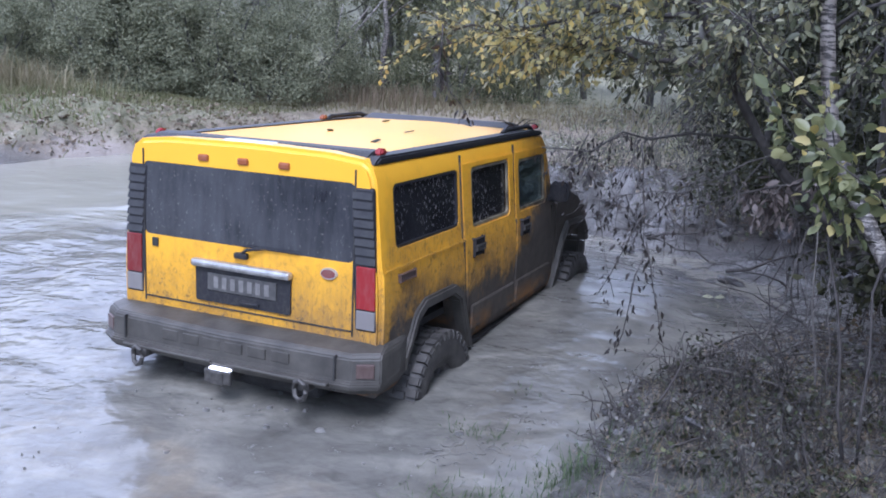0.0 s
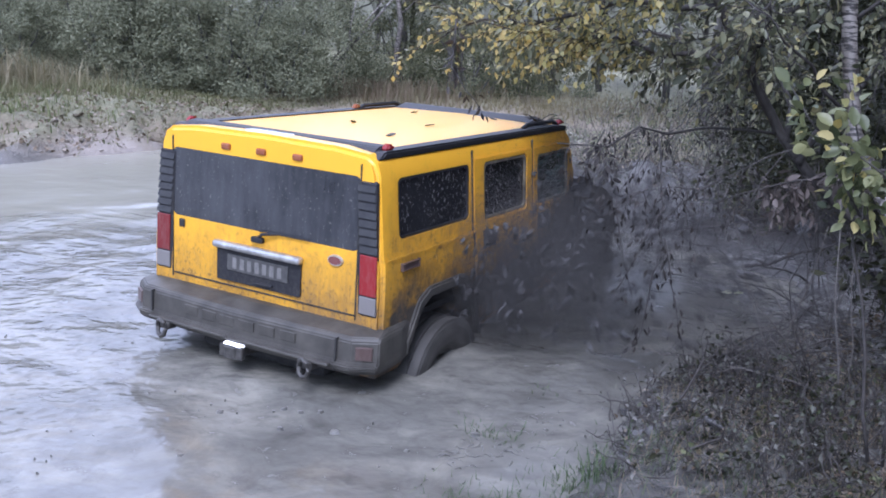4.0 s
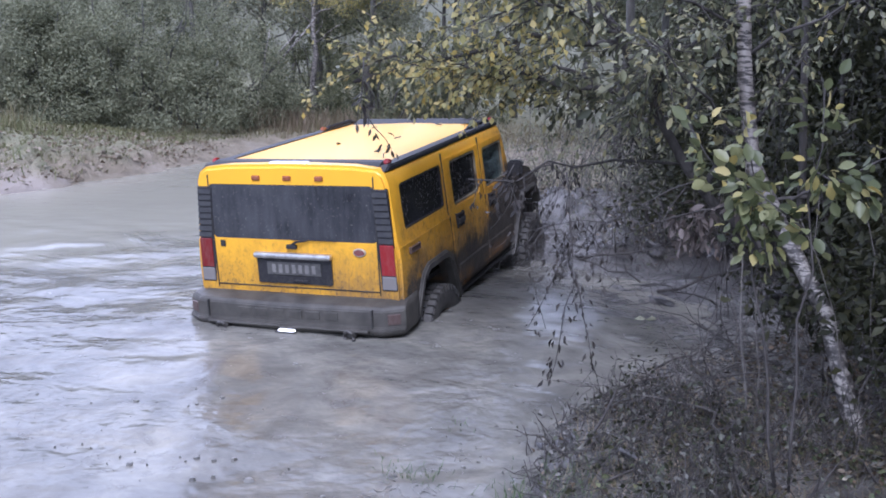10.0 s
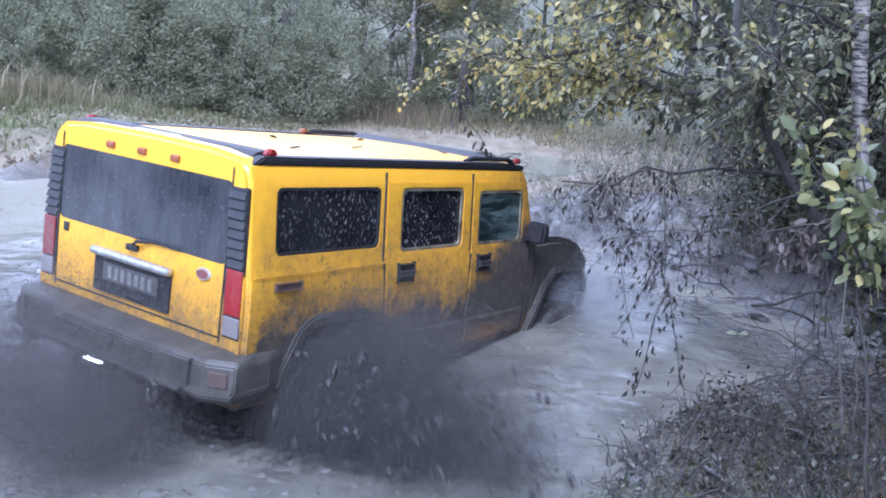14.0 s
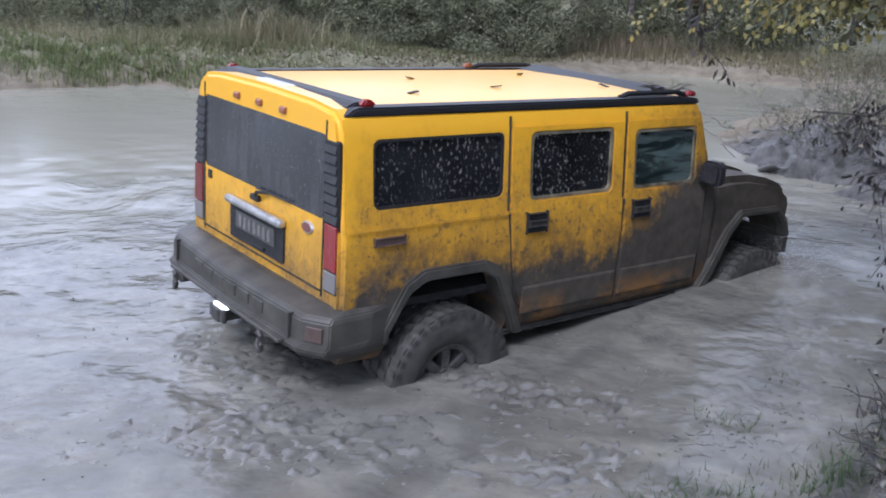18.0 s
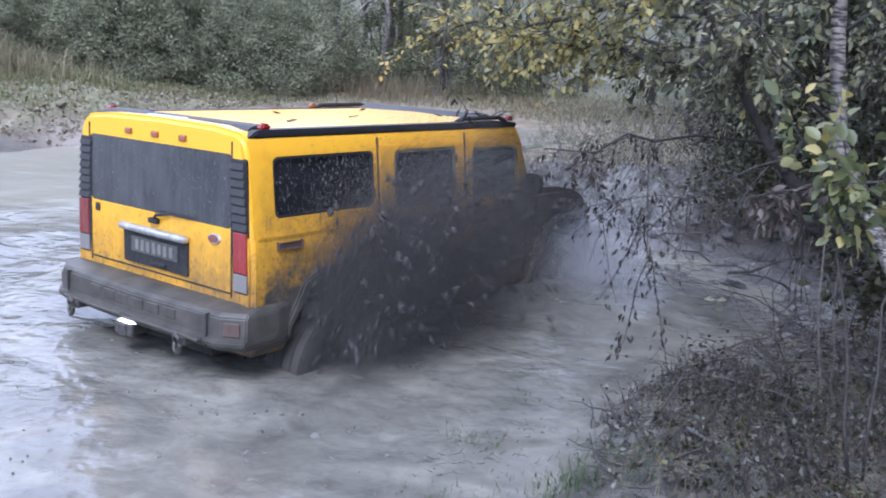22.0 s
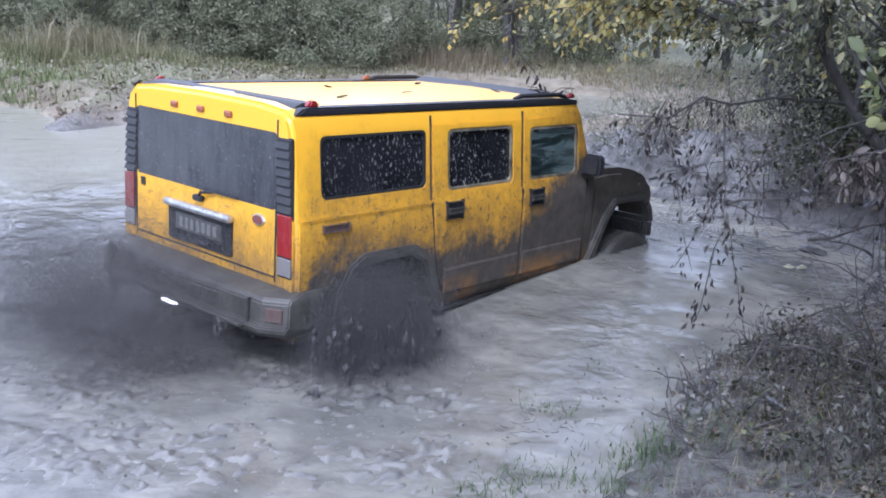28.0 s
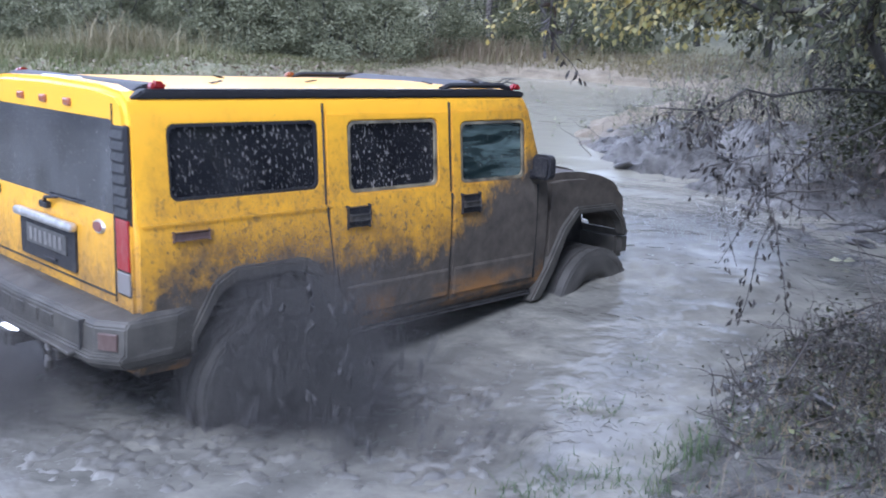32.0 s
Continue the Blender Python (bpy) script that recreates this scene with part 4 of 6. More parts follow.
    recess = part("plate_recess", prism(rounded(-0.36, 0.37, 0.945, 1.185, 0.015), -2.300, -2.282, axis="x"), black_trim, truck, "dark number plate recess")
    part("plate", new_box(-2.309, -2.300, -0.26, 0.27, 1.025, 1.14, bevel=0.004), plate_mat, recess, "mud-smeared number plate")
    for k in range(7):
        y = 0.20 - k * 0.065
        part("plate_bar", new_box(-2.312, -2.309, y - 0.018, y + 0.018, 1.045, 1.12), ink, recess)
    part("chrome_strip", new_box(-2.345, -2.285, -0.375, 0.385, 1.175, 1.228, bevel=0.02), chrome, truck, "dull dusty chrome strip over the plate")
    part("gate_latch", new_box(-2.318, -2.285, -0.13, 0.02, 0.965, 0.985, bevel=0.006), black_trim, truck)
    part("badge", new_box(-2.297, -2.283, 0.685, 0.735, 1.255, 1.315, bevel=0.006), dark_under, truck, "small dark square badge")
    bm = bmesh.new()
    bmesh.ops.create_cone(bm, cap_ends=True, segments=24, radius1=0.062, radius2=0.055, depth=0.014, matrix=Matrix.Translation((-2.292, -0.63, 1.25)) @ Matrix.Rotation(radians(-90), 4, "Y") @ Matrix.Diagonal((0.62, 1, 1, 1)))
    emblem = part("emblem", bm, chrome, truck, "oval chrome-edged emblem")
    bm = bmesh.new()
    bmesh.ops.create_cone(bm, cap_ends=True, segments=24, radius1=0.05, radius2=0.048, depth=0.006, matrix=Matrix.Translation((-2.301, -0.63, 1.25)) @ Matrix.Rotation(radians(-90), 4, "Y") @ Matrix.Diagonal((0.55, 1, 1, 1)))
    part("emblem_field", bm, emblem_red, emblem)
    wiper = part("wiper", data_mesh("wiper", [tube_data([(-2.30, 0.02, 1.285), (-2.325, -0.05, 1.33), (-2.30, -0.16, 1.345)], [0.012, 0.011, 0.008]),
                                              tube_data([(-2.30, 0.0, 1.345), (-2.302, -0.42, 1.352)], [0.007, 0.006])]), black_trim, truck, "thin black rear wiper")
    part("wiper_foot", new_box(-2.32, -2.283, -0.04, 0.06, 1.26, 1.30, bevel=0.01), black_trim, wiper)
    # roof: rails, spoiler, lamps
    for s in (-1, 1):
        rail = prism([(-2.24, 1.925), (-2.16, 1.975), (0.55, 1.978), (0.80, 1.962), (0.80, 1.925)], s * 0.775, s * 0.898, 0.012)
        part("roof_rail", rail, black_trim, truck, "flat black roof edge rail")
        part("roof_bar", data_mesh("roof_bar", [tube_data([(0.02, s * 0.82, 1.975), (0.10, s * 0.82, 2.000), (0.62, s * 0.82, 2.002), (0.74, s * 0.82, 1.972)], [0.020] * 4)]), black_trim, truck, "raised black roof bar over the front seats")
        for x, mat, nm in ((-2.07, red_lens, "red roof corner lamp"), (0.0 if s > 0 else 0.74, amber_lens if s > 0 else red_lens, "roof edge lamp")):
            part("roof_lamp", prism([(x - 0.045, 1.975), (x + 0.06, 1.975), (x + 0.045, 2.010), (x - 0.012, 2.018)], s * 0.84 - 0.028, s * 0.84 + 0.028, 0.012), mat, truck, nm)
    part("spoiler", prism([(-2.275, 1.915), (-2.13, 1.995), (-2.03, 2.004), (-2.03, 1.98), (-2.2, 1.90)], -0.825, 0.825, 0.01), black_trim, truck, "black strip across the rear roof edge")
    part("high_lamp", new_box(-2.20, -2.12, -0.14, 0.22, 1.972, 2.001, bevel=0.008), pale_lens, truck, "pale high-mounted lamp")
    part("front_bar", prism([(0.42, 1.985), (0.60, 2.02), (0.66, 2.02), (0.70, 1.97)], -0.70, 0.70, 0.012), black_trim, truck, "black strip across the front roof edge")
    # leaves and twigs caught on the roof
    for x, y, z, a in ((-1.1, 0.1, 1.999, 0.4), (-0.7, -0.35, 1.997, 2.0), (0.05, 0.25, 1.999, 1.0), (-1.5, -0.5, 1.993, 3.0), (0.3, -0.4, 1.996, 5.0), (0.62, -0.72, 1.99, 0.2), (0.66, -0.6, 1.995, 2.6), (0.5, -0.78, 1.99, 4.0)):
        bm = bmesh.new()
        box(bm, -0.035, 0.035, -0.018, 0.018, 0.0, 0.006, 0.0, 1, Matrix.Translation((x, y, z)) @ Matrix.Rotation(a, 4, "Z") @ Matrix.Rotation(0.2, 4, "Y"))
        part("caught_leaf", bm, dark_under, truck, "dark wet leaf stuck on the roof")
    for k in range(9):
        a = random.uniform(0, 6.28)
        p = Vector((0.55 + random.uniform(-0.12, 0.14), -0.76 + random.uniform(-0.08, 0.10), 2.0))
        q = p + Vector((0.16 * math.cos(a), 0.16 * math.sin(a), random.uniform(0.0, 0.06)))
        part("caught_twig", data_mesh("caught_twig", [tube_data([p, (p + q) / 2 + Vector((0, 0, 0.02)), q], [0.005, 0.004, 0.002], 5)]), dark_under, truck, "dark twig caught on the roof")
    # rear bumper
    bumper_plan = [(-1.93, 1.01), (-2.10, 1.045), (-2.39, 1.06), (-2.49, 0.91), (-2.53, 0.0), (-2.49, -0.91), (-2.39, -1.06), (-2.10, -1.045), (-1.93, -1.01)]
    profile = ((0.555, 0.12, 0.93), (0.585, 0.02, 0.985), (0.625, -0.015, 1.0), (0.652, -0.015, 1.0), (0.662, 0.012, 0.996), (0.800, 0.020, 0.992), (0.828, 0.042, 0.984), (0.856, 0.180, 0.950))
    bm = bmesh.new()
    rows = [[bm.verts.new((x + dx * (0.25 if x > -2.0 else 1), y * k, z)) for x, y in bumper_plan] for z, dx, k in profile]
    n = len(bumper_plan)
    for a, b in zip(rows, rows[1:]):
        for i in range(n):
            bm.faces.new((a[i], a[(i + 1) % n], b[(i + 1) % n], b[i]))
    bmesh.ops.triangulate(bm, faces=[bm.faces.new(rows[0][::-1]), bm.faces.new(rows[-1])])
    bmesh.ops.recalc_face_normals(bm, faces=bm.faces)
    bmesh.ops.bevel(bm, geom=[e for e in bm.edges if len(e.link_faces) == 2 and e.calc_face_angle() > 0.45], offset=0.008, segments=2, affect="EDGES")
    bumper = part("rear_bumper", bm, mud_coat, truck, "broad rear bumper under a coat of grey mud")
    for s in (-1, 1):
        part("corner_seam", new_box(-2.497, -2.42, s * 0.80 - 0.006, s * 0.80 + 0.006, 0.60, 0.815), dark_under, bumper)
        part("fog_lamp", new_box(-0.008, 0.012, -0.055, 0.055, -0.045, 0.045, bevel=0.006, m=Matrix.Translation((-2.430, s * 0.977, 0.728)) @ Matrix.Rotation(-s * radians(30), 4, "Z")), dirty_red, bumper, "square reflector under mud")
        part("bumper_ledge", new_box(-2.552, -2.49, s * 0.42 - 0.36, s * 0.42 + 0.36, 0.628, 0.650, bevel=0.008), mud_coat, bumper)
        hook = part("tow_hook", new_box(-2.56, -2.44, s * 0.62 - 0.045, s * 0.62 + 0.045, 0.575, 0.635, bevel=0.015), steel, truck, "muddy steel tow shackle")
        loop = [(-2.56 - 0.035 * math.sin(math.pi * k / 8), s * 0.62 + 0.052 * math.cos(math.pi * 2 * k / 8), 0.592 + 0.060 * math.sin(math.pi * 2 * k / 8)) for k in range(9)]
        part("shackle", data_mesh("shackle", [tube_data(loop, [0.016] * 9)]), steel, hook)
    for k in range(6):
        y = 0.42 - k * 0.168
        part("raised_bar", new_box(-2.519 + 0.04 * abs(y), -2.48, y - 0.065, y + 0.065, 0.705, 0.775, bevel=0.006), mud_coat, bumper)
    hitch = part("hitch", new_box(-2.58, -2.30, -0.05, 0.05, 0.505, 0.595, bevel=0.012), steel, truck, "square tow hitch receiver")
    part("hitch_plate", new_box(-2.57, -2.535, -0.10, 0.10, 0.51, 0.60, bevel=0.012), steel, hitch)
    part("reverse_lamp", new_box(-2.56, -2.51, -0.08, 0.07, 0.590, 0.610, bevel=0.008), glow, truck, "lit white reversing lamp bar")
    # underside
    part("chassis", new_box(-2.25, 2.1, -0.55, 0.55, 0.40, 0.62, bevel=0.04), dark_under, truck, "dark muddy underbody")
    for x in (REAR, FRONT):
        part("axle", data_mesh("axle", [tube_data([(x, -0.8, HUB), (x, 0.8, HUB)], [0.06, 0.06], 10)]), dark_under, truck)
    wheels = []
    wheel = build_wheel()
    for i, (x, y) in enumerate(((REAR, -TRACK), (REAR, TRACK), (FRONT, -TRACK), (FRONT, TRACK))):
        w = wheel if i == 0 else copy_thing(wheel, Matrix.Identity(4))
        w.parent = truck
        wheels.append((w, x, y))
    return truck, wheels


def ring(profile, seg):
    """A closed ring of a profile of radius and y, turned about the y axis."""
    verts, faces, n = [], [], len(profile)
    for k in range(seg):
        a = 2 * math.pi * k / seg
        verts.extend((r * math.cos(a), y, r * math.sin(a)) for r, y in profile)
    for k in range(seg):
        for i in range(n):
            a, b = k * n + i, k * n + (i + 1) % n
            c, d = ((k + 1) % seg) * n + (i + 1) % n, ((k + 1) % seg) * n + i
            faces.append((a, b, c, d))
    return verts, faces


def build_wheel():
    wheel = new("wheel")
    tagged(wheel, "large off-road wheel with a mud-filled knobbly tyre")
    w = 0.165
    tyre = part("tyre", data_mesh("tyre", [ring([(0.235, -w * 0.8), (0.30, -w), (0.40, -w), (0.445, -w * 0.85), (0.445, w * 0.85), (0.40, w), (0.30, w), (0.235, w * 0.8)], 48)]), rubber, wheel, "mud-filled black tyre", True)
    chunks = []
    for k in range(36):
        a = 2 * math.pi * k / 36
        for j, y in enumerate((-0.125, -0.043, 0.043, 0.125)):
            bm = bmesh.new()
            b = a + (0.05 if j % 2 else 0)
            box(bm, 0.44, TYRE, y - 0.034, y + 0.034, -0.024, 0.024, m=Matrix.Rotation(-b, 4, "Y"))
            if j in (0, 3):
                box(bm, 0.405, 0.445, y + (-0.042 if j == 0 else 0.028), y + (-0.028 if j == 0 else 0.042), -0.022, 0.022, m=Matrix.Rotation(-b, 4, "Y"))
            bm.verts.index_update()
            chunks.append(([tuple(v.co) for v in bm.verts], [tuple(v.index for v in f.verts) for f in bm.faces]))
            bm.free()
    part("tread", data_mesh("tread", chunks), rubber, wheel, "chunky tread blocks")
    rim = part("rim", data_mesh("rim", [ring([(0.19, -0.10), (0.24, -0.125), (0.245, -0.11), (0.245, 0.11), (0.24, 0.125), (0.19, 0.10)], 40)]), alloy, wheel, "muddy alloy rim", True)
    for side in (-1, 1):
        bm = bmesh.new()
        bmesh.ops.create_cone(bm, cap_ends=True, segments=20, radius1=0.075, radius2=0.06, depth=0.05, matrix=Matrix.Translation((0, side * 0.075, 0)) @ Matrix.Rotation(radians(-90 * side), 4, "X"))
        part("hub", bm, alloy, wheel)
    for k in range(7):
        bm = new_box(0.05, 0.20, -0.09, 0.09, -0.032, 0.032, bevel=0.012, m=Matrix.Rotation(2 * math.pi * k / 7, 4, "Y"))
        part("spoke", bm, alloy, wheel)
    return wheel


truck, wheels = build_truck()


# ---------------------------------------------------------------- leaves, bushes, trees
rng = np.random.default_rng(7)


def unit(v):
    return v / (np.linalg.norm(v, axis=-1, keepdims=True) + 1e-9)


def leaf_mesh(name, centres, ways, length, width, droop=0.0, facing=None, oval=False):
    """Folded leaves with a raised midrib: one small mesh island each."""
    n = len(centres)
    ways = unit(ways)
    if facing is None:
        facing = unit(rng.normal(size=(n, 3)) + np.array([0, 0, 1.2]))
    side = unit(np.cross(ways, facing))
    up = np.cross(side, ways)
    length, width = np.broadcast_to(length, n)[:, None], np.broadcast_to(width, n)[:, None]
    base, tip = centres - ways * length * 0.5, centres + ways * length * 0.5 - up * length * droop
    mid = centres + up * length * 0.04
    left, right = mid + side * width * 0.5 + up * width * 0.12, mid - side * width * 0.5 + up * width * 0.12
    if oval:
        ring = [base]
        for k, w in ((0.22, 0.36), (0.5, 0.5), (0.78, 0.33)):
            ring.append(base + (tip - base) * k + side * width * w + up * (width * 0.12 + length * 0.05 * math.sin(3.1 * k)))
        ring.append(tip)
        for k, w in ((0.78, 0.33), (0.5, 0.5), (0.22, 0.36)):
            ring.append(base + (tip - base) * k - side * width * w + up * (width * 0.12 + length * 0.05 * math.sin(3.1 * k)))
        ring.append(base + (tip - base) * 0.5 + up * length * 0.03)
        verts = np.stack(ring, 1).reshape(-1, 3)
        i = np.arange(n)[:, None] * 9
        faces = np.concatenate([i + np.array([[a, 8, b]]) for a, b in zip((0, 1, 2, 3, 4, 5, 6, 7), (1, 2, 3, 4, 5, 6, 7, 0))], 0)
    else:
        verts = np.stack([base, left, tip, right], 1).reshape(-1, 3)
        i = np.arange(n)[:, None] * 4
        faces = np.concatenate([i + np.array([[0, 3, 2]]), i + np.array([[0, 2, 1]])], 0)
    me = bpy.data.meshes.new(name)
    me.vertices.add(len(verts))
    me.vertices.foreach_set("co", verts.ravel())
    me.loops.add(len(faces) * 3)
    me.loops.foreach_set("vertex_index", faces.ravel())
    me.polygons.add(len(faces))
    me.polygons.foreach_set("loop_start", np.arange(len(faces)) * 3)
    me.update()
    me.validate()
    return me


def leaf_cloud(name, radii, clumps, per, length, width, shell=0.75, clump_size=0.35, floor=0.05):
    """Leaves in clumps over an uneven, roughly egg-shaped outline that stands on z 0."""
    d = unit(rng.normal(size=(clumps, 3)))
    d[:, 2] = np.abs(d[:, 2]) * 1.15 - 0.18
    lump = 1 + 0.28 * np.sin(d[:, 0] * 5 + radii[0]) * np.cos(d[:, 1] * 4 + d[:, 2] * 5)
    r = (shell + (1 - shell) * rng.random(clumps) ** 0.6) * lump
    c = d * r[:, None] * np.array(radii)
    size = clump_size * (0.6 + 0.8 * rng.random(clumps))
    out = np.repeat(d, per, 0)
    ball = unit(rng.normal(size=(clumps * per, 3))) * (0.45 + 0.55 * rng.random(clumps * per))[:, None]
    pts = np.repeat(c, per, 0) + ball * np.repeat(size, per)[:, None] * np.array([1, 1, 0.8])
    ways = rng.normal(size=pts.shape) + out * 0.5 + np.array([0, 0, -0.25])
    facing = unit(unit(ball) + 0.4 * out + np.array([0, 0, 0.45]) + 0.35 * rng.normal(size=pts.shape))
    keep = pts[:, 2] > floor
    return leaf_mesh(name, pts[keep], ways[keep], facing=facing[keep], length= length * (0.6 + 0.8 * rng.random(keep.sum())), width=width * (0.7 + 0.6 * rng.random(keep.sum())))


def wander(a, b, n, sag=0.0, jitter=0.05):
    a, b = Vector(a), Vector(b)
    d = (b - a).length
    return [a.lerp(b, k / n) + Vector((random.uniform(-1, 1), random.uniform(-1, 1), random.uniform(-1, 1))) * (jitter * d * (0 < k < n)) + Vector((0, 0, -sag * d * math.sin(math.pi * k / n))) for k in range(n + 1)]


def taper(r0, r1, n):
    return [r0 + (r1 - r0) * k / n for k in range(n + 1)]


def build_bush(radii, clumps, per, leaf, mat, label, stems=9, size=0.06):
    bush = new("bush")
    tagged(bush, label, "bush", "bushes on the far bank")
    for k in range(stems):
        a = 2 * math.pi * k / stems + random.uniform(-0.3, 0.3)
        r = random.uniform(0.3, 0.8)
        tip = (radii[0] * r * math.cos(a), radii[1] * r * math.sin(a), radii[2] * random.uniform(0.5, 0.95))
        tube("stem", wander((0.25 * math.cos(a), 0.25 * math.sin(a), -0.3), tip, 5, 0, 0.05), taper(0.045, 0.012, 5), far_bark, bush, 5)
    part("crown", leaf_cloud("crown", radii, clumps, per, leaf, leaf * 0.5, 0.62, size), mat, bush)
    return bush


def on_ground(x, y, turn=0.0, grow=1.0, sink=0.05):
    return Matrix.Translation((x, y, ground_at(x, y) - sink)) @ Matrix.Rotation(turn, 4, "Z")


bush_a = build_bush((3.0, 2.5, 4.1), 300, 150, 0.075, willow_leaf, "dense grey-green willow bush on the far bank", 9, 0.42)
bush_b = build_bush((2.4, 2.1, 3.1), 220, 150, 0.075, willow_leaf, "rounded grey-green willow bush beside the pond", 8, 0.40)
bush_c = build_bush((1.8, 1.6, 2.2), 150, 130, 0.07, willow_leaf, "low bushy willow thicket with pale leaf tips", 7, 0.34)
bush_d = build_bush((2.4, 2.2, 3.2), 240, 85, 0.08, wood_leaf, "dark green shrub at the wood's edge", 8, 0.42)
bush_e = build_bush((2.3, 2.1, 3.2), 300, 90, 0.09, shade_dark_leaf, "alder bush behind the near bank, its leaves coloured dark for shade", 9, 0.42)
bush_spots = [(bush_a, -5.6, 23.2, 0.3), (bush_a, -8.6, 24.2, 2.0), (bush_b, -3.6, 25.4, 1.0), (bush_b, -7.2, 22.8, 2.7), (bush_a, -12.0, 24.6, 4.0), (bush_c, -10.6, 22.6, 0.5),
              (bush_d, -15.0, 24.0, 1.2), (bush_b, -14.0, 21.2, 3.4), (bush_c, -16.2, 18.6, 5.0), (bush_a, -18.2, 21.0, 0.9), (bush_d, -10.0, 27.6, 2.2), (bush_d, -5.8, 28.6, 0.1),
              (bush_c, -4.4, 23.2, 3.0), (bush_b, -19.5, 16.0, 1.4), (bush_d, 0.6, 31.0, 1.0),  (bush_d, 2.6, 33.5, 0.4), (bush_d, -1.8, 34.0, 5.2)]
used = set()
for proto, x, y, turn in bush_spots:
    if x < -3:
        x, y = x * 1.15, y * 1.15
    m = on_ground(x, y, turn)
    if proto in used:
        copy_thing(proto, m)
    else:
        proto.matrix_basis = m
        used.add(proto)


def build_tree(height, spread, mat, bark_m, label, clumps=170, per=60, leaf=0.10, first=0.25):
    tree = new("tree")
    tagged(tree, label, "tree", "trees of the wood behind the pond")
    lean = (random.uniform(-0.5, 0.5), random.uniform(-0.5, 0.5))
    tube("trunk", wander((0, 0, -0.3), (*lean, height), 8, 0, 0.012), taper(0.13, 0.02, 8), bark_m, tree, 8)
    for k in range(11):
        z = height * (first + (0.95 - first) * k / 11)
        a = k * 2.4 + random.uniform(-0.4, 0.4)
        r = spread * (1.05 - 0.6 * z / height) * random.uniform(0.7, 1.1)
        tube("limb", wander((lean[0] * z / height, lean[1] * z / height, z), (r * math.cos(a), r * math.sin(a), z + r * 0.5), 4, 0.02, 0.05), taper(0.04, 0.008, 4), bark_m, tree, 5)
    me = leaf_cloud("crown", (spread, spread, height * (1 - first) * 0.56), clumps, per, leaf, leaf * 0.55, 0.35, 0.55, -99)
    me.transform(Matrix.Translation((0, 0, height * (first + 0.42 * (1 - first)))))
    part("crown", me, mat, tree)
    return tree


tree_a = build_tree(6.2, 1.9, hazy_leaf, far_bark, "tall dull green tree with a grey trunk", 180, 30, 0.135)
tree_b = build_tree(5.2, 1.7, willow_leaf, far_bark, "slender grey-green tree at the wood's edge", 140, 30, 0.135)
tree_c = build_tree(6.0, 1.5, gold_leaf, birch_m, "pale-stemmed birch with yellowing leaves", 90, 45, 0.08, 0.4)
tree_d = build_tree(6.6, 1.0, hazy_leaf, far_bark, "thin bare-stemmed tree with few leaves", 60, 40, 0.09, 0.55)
spots, k = [], 0
for y, x0, x1, step in ((30.5, -20, 12, 2.3), (33.0, -24, 18, 2.2), (35.5, -28, 22, 2.6), (41, -32, 28, 3.2)):
    x = x0
    while x < x1:
        xx, yy = x + random.uniform(-0.8, 0.8), y + random.uniform(-1.3, 1.3)
        gap = -3.2 < xx < 1.5 and y < 34
        proto = (tree_a, tree_b, tree_d, tree_a, tree_c, tree_b, tree_a, tree_d)[k % 8]
        if gap:
            proto = tree_d if k % 2 else tree_c
        if not (y < 31 and -13 < xx < -3) and not (1.5 < xx < 9.5 and y < 34):
            spots.append((proto, xx, yy, random.uniform(0, 6)))
        x += step * (1.0 if not gap else 0.8)
        k += 1
for j in range(16):
    spots.append(((tree_a, tree_b, tree_d)[j % 3], random.uniform(9.5, 17), random.uniform(3, 16), random.uniform(0, 6)))
for j in range(10):
    spots.append(((tree_a, tree_b)[j % 2], random.uniform(-30, -21), random.uniform(6, 26), random.uniform(0, 6)))
for proto, x, y, turn in spots:
    m = on_ground(x, y, turn)
    if proto in used:
        copy_thing(proto, m)
    else:
        proto.matrix_basis = m
        used.add(proto)

# wood far behind, closing the view; haze is put into its pale colour
bm = bmesh.new()
N = 90
prev = None
for k in range(N + 1):
    a = radians(-75 + 150 * k / N)
    r = 62 + 3 * math.sin(k * 1.3)
    top = 9 + 1.2 * math.sin(k * 0.9) + 0.8 * math.sin(k * 2.3)
    cur = (bm.verts.new((r * math.sin(a), r * math.cos(a) + 2, -1)), bm.verts.new((r * math.sin(a), r * math.cos(a) + 2, top)))
    if prev:
        bm.faces.new((prev[0], cur[0], cur[1], prev[1]))
    prev = cur
haze_paled_wood = simple("haze_paled_wood", (0.16, 0.165, 0.13), (0.34, 0.34, 0.265), 1.3, 0.95, 0, 0.0)
tagged(part("backdrop", bm, haze_paled_wood), "backdrop of distant wood behind the trees, paled for haze", "backdrop", kind="structure")

# fallen pale stems leaning at the wood's edge
for a, b, r in (((-3.9, 28.6, 1.0), (-1.7, 28.9, 3.6), 0.045), ((-4.1, 28.4, 0.9), (-2.2, 28.7, 3.2), 0.035), ((-3.4, 28.3, 0.6), (-3.0, 28.6, 3.2), 0.03)):
    t = tube("leaning_stem", wander(a, b, 4, 0.02, 0.01), taper(r, r * 0.5, 4), birch_m, None, 6)
    tagged(t, "pale dead stem leaning at the edge of the wood", "dead stem", "leaning dead stems")


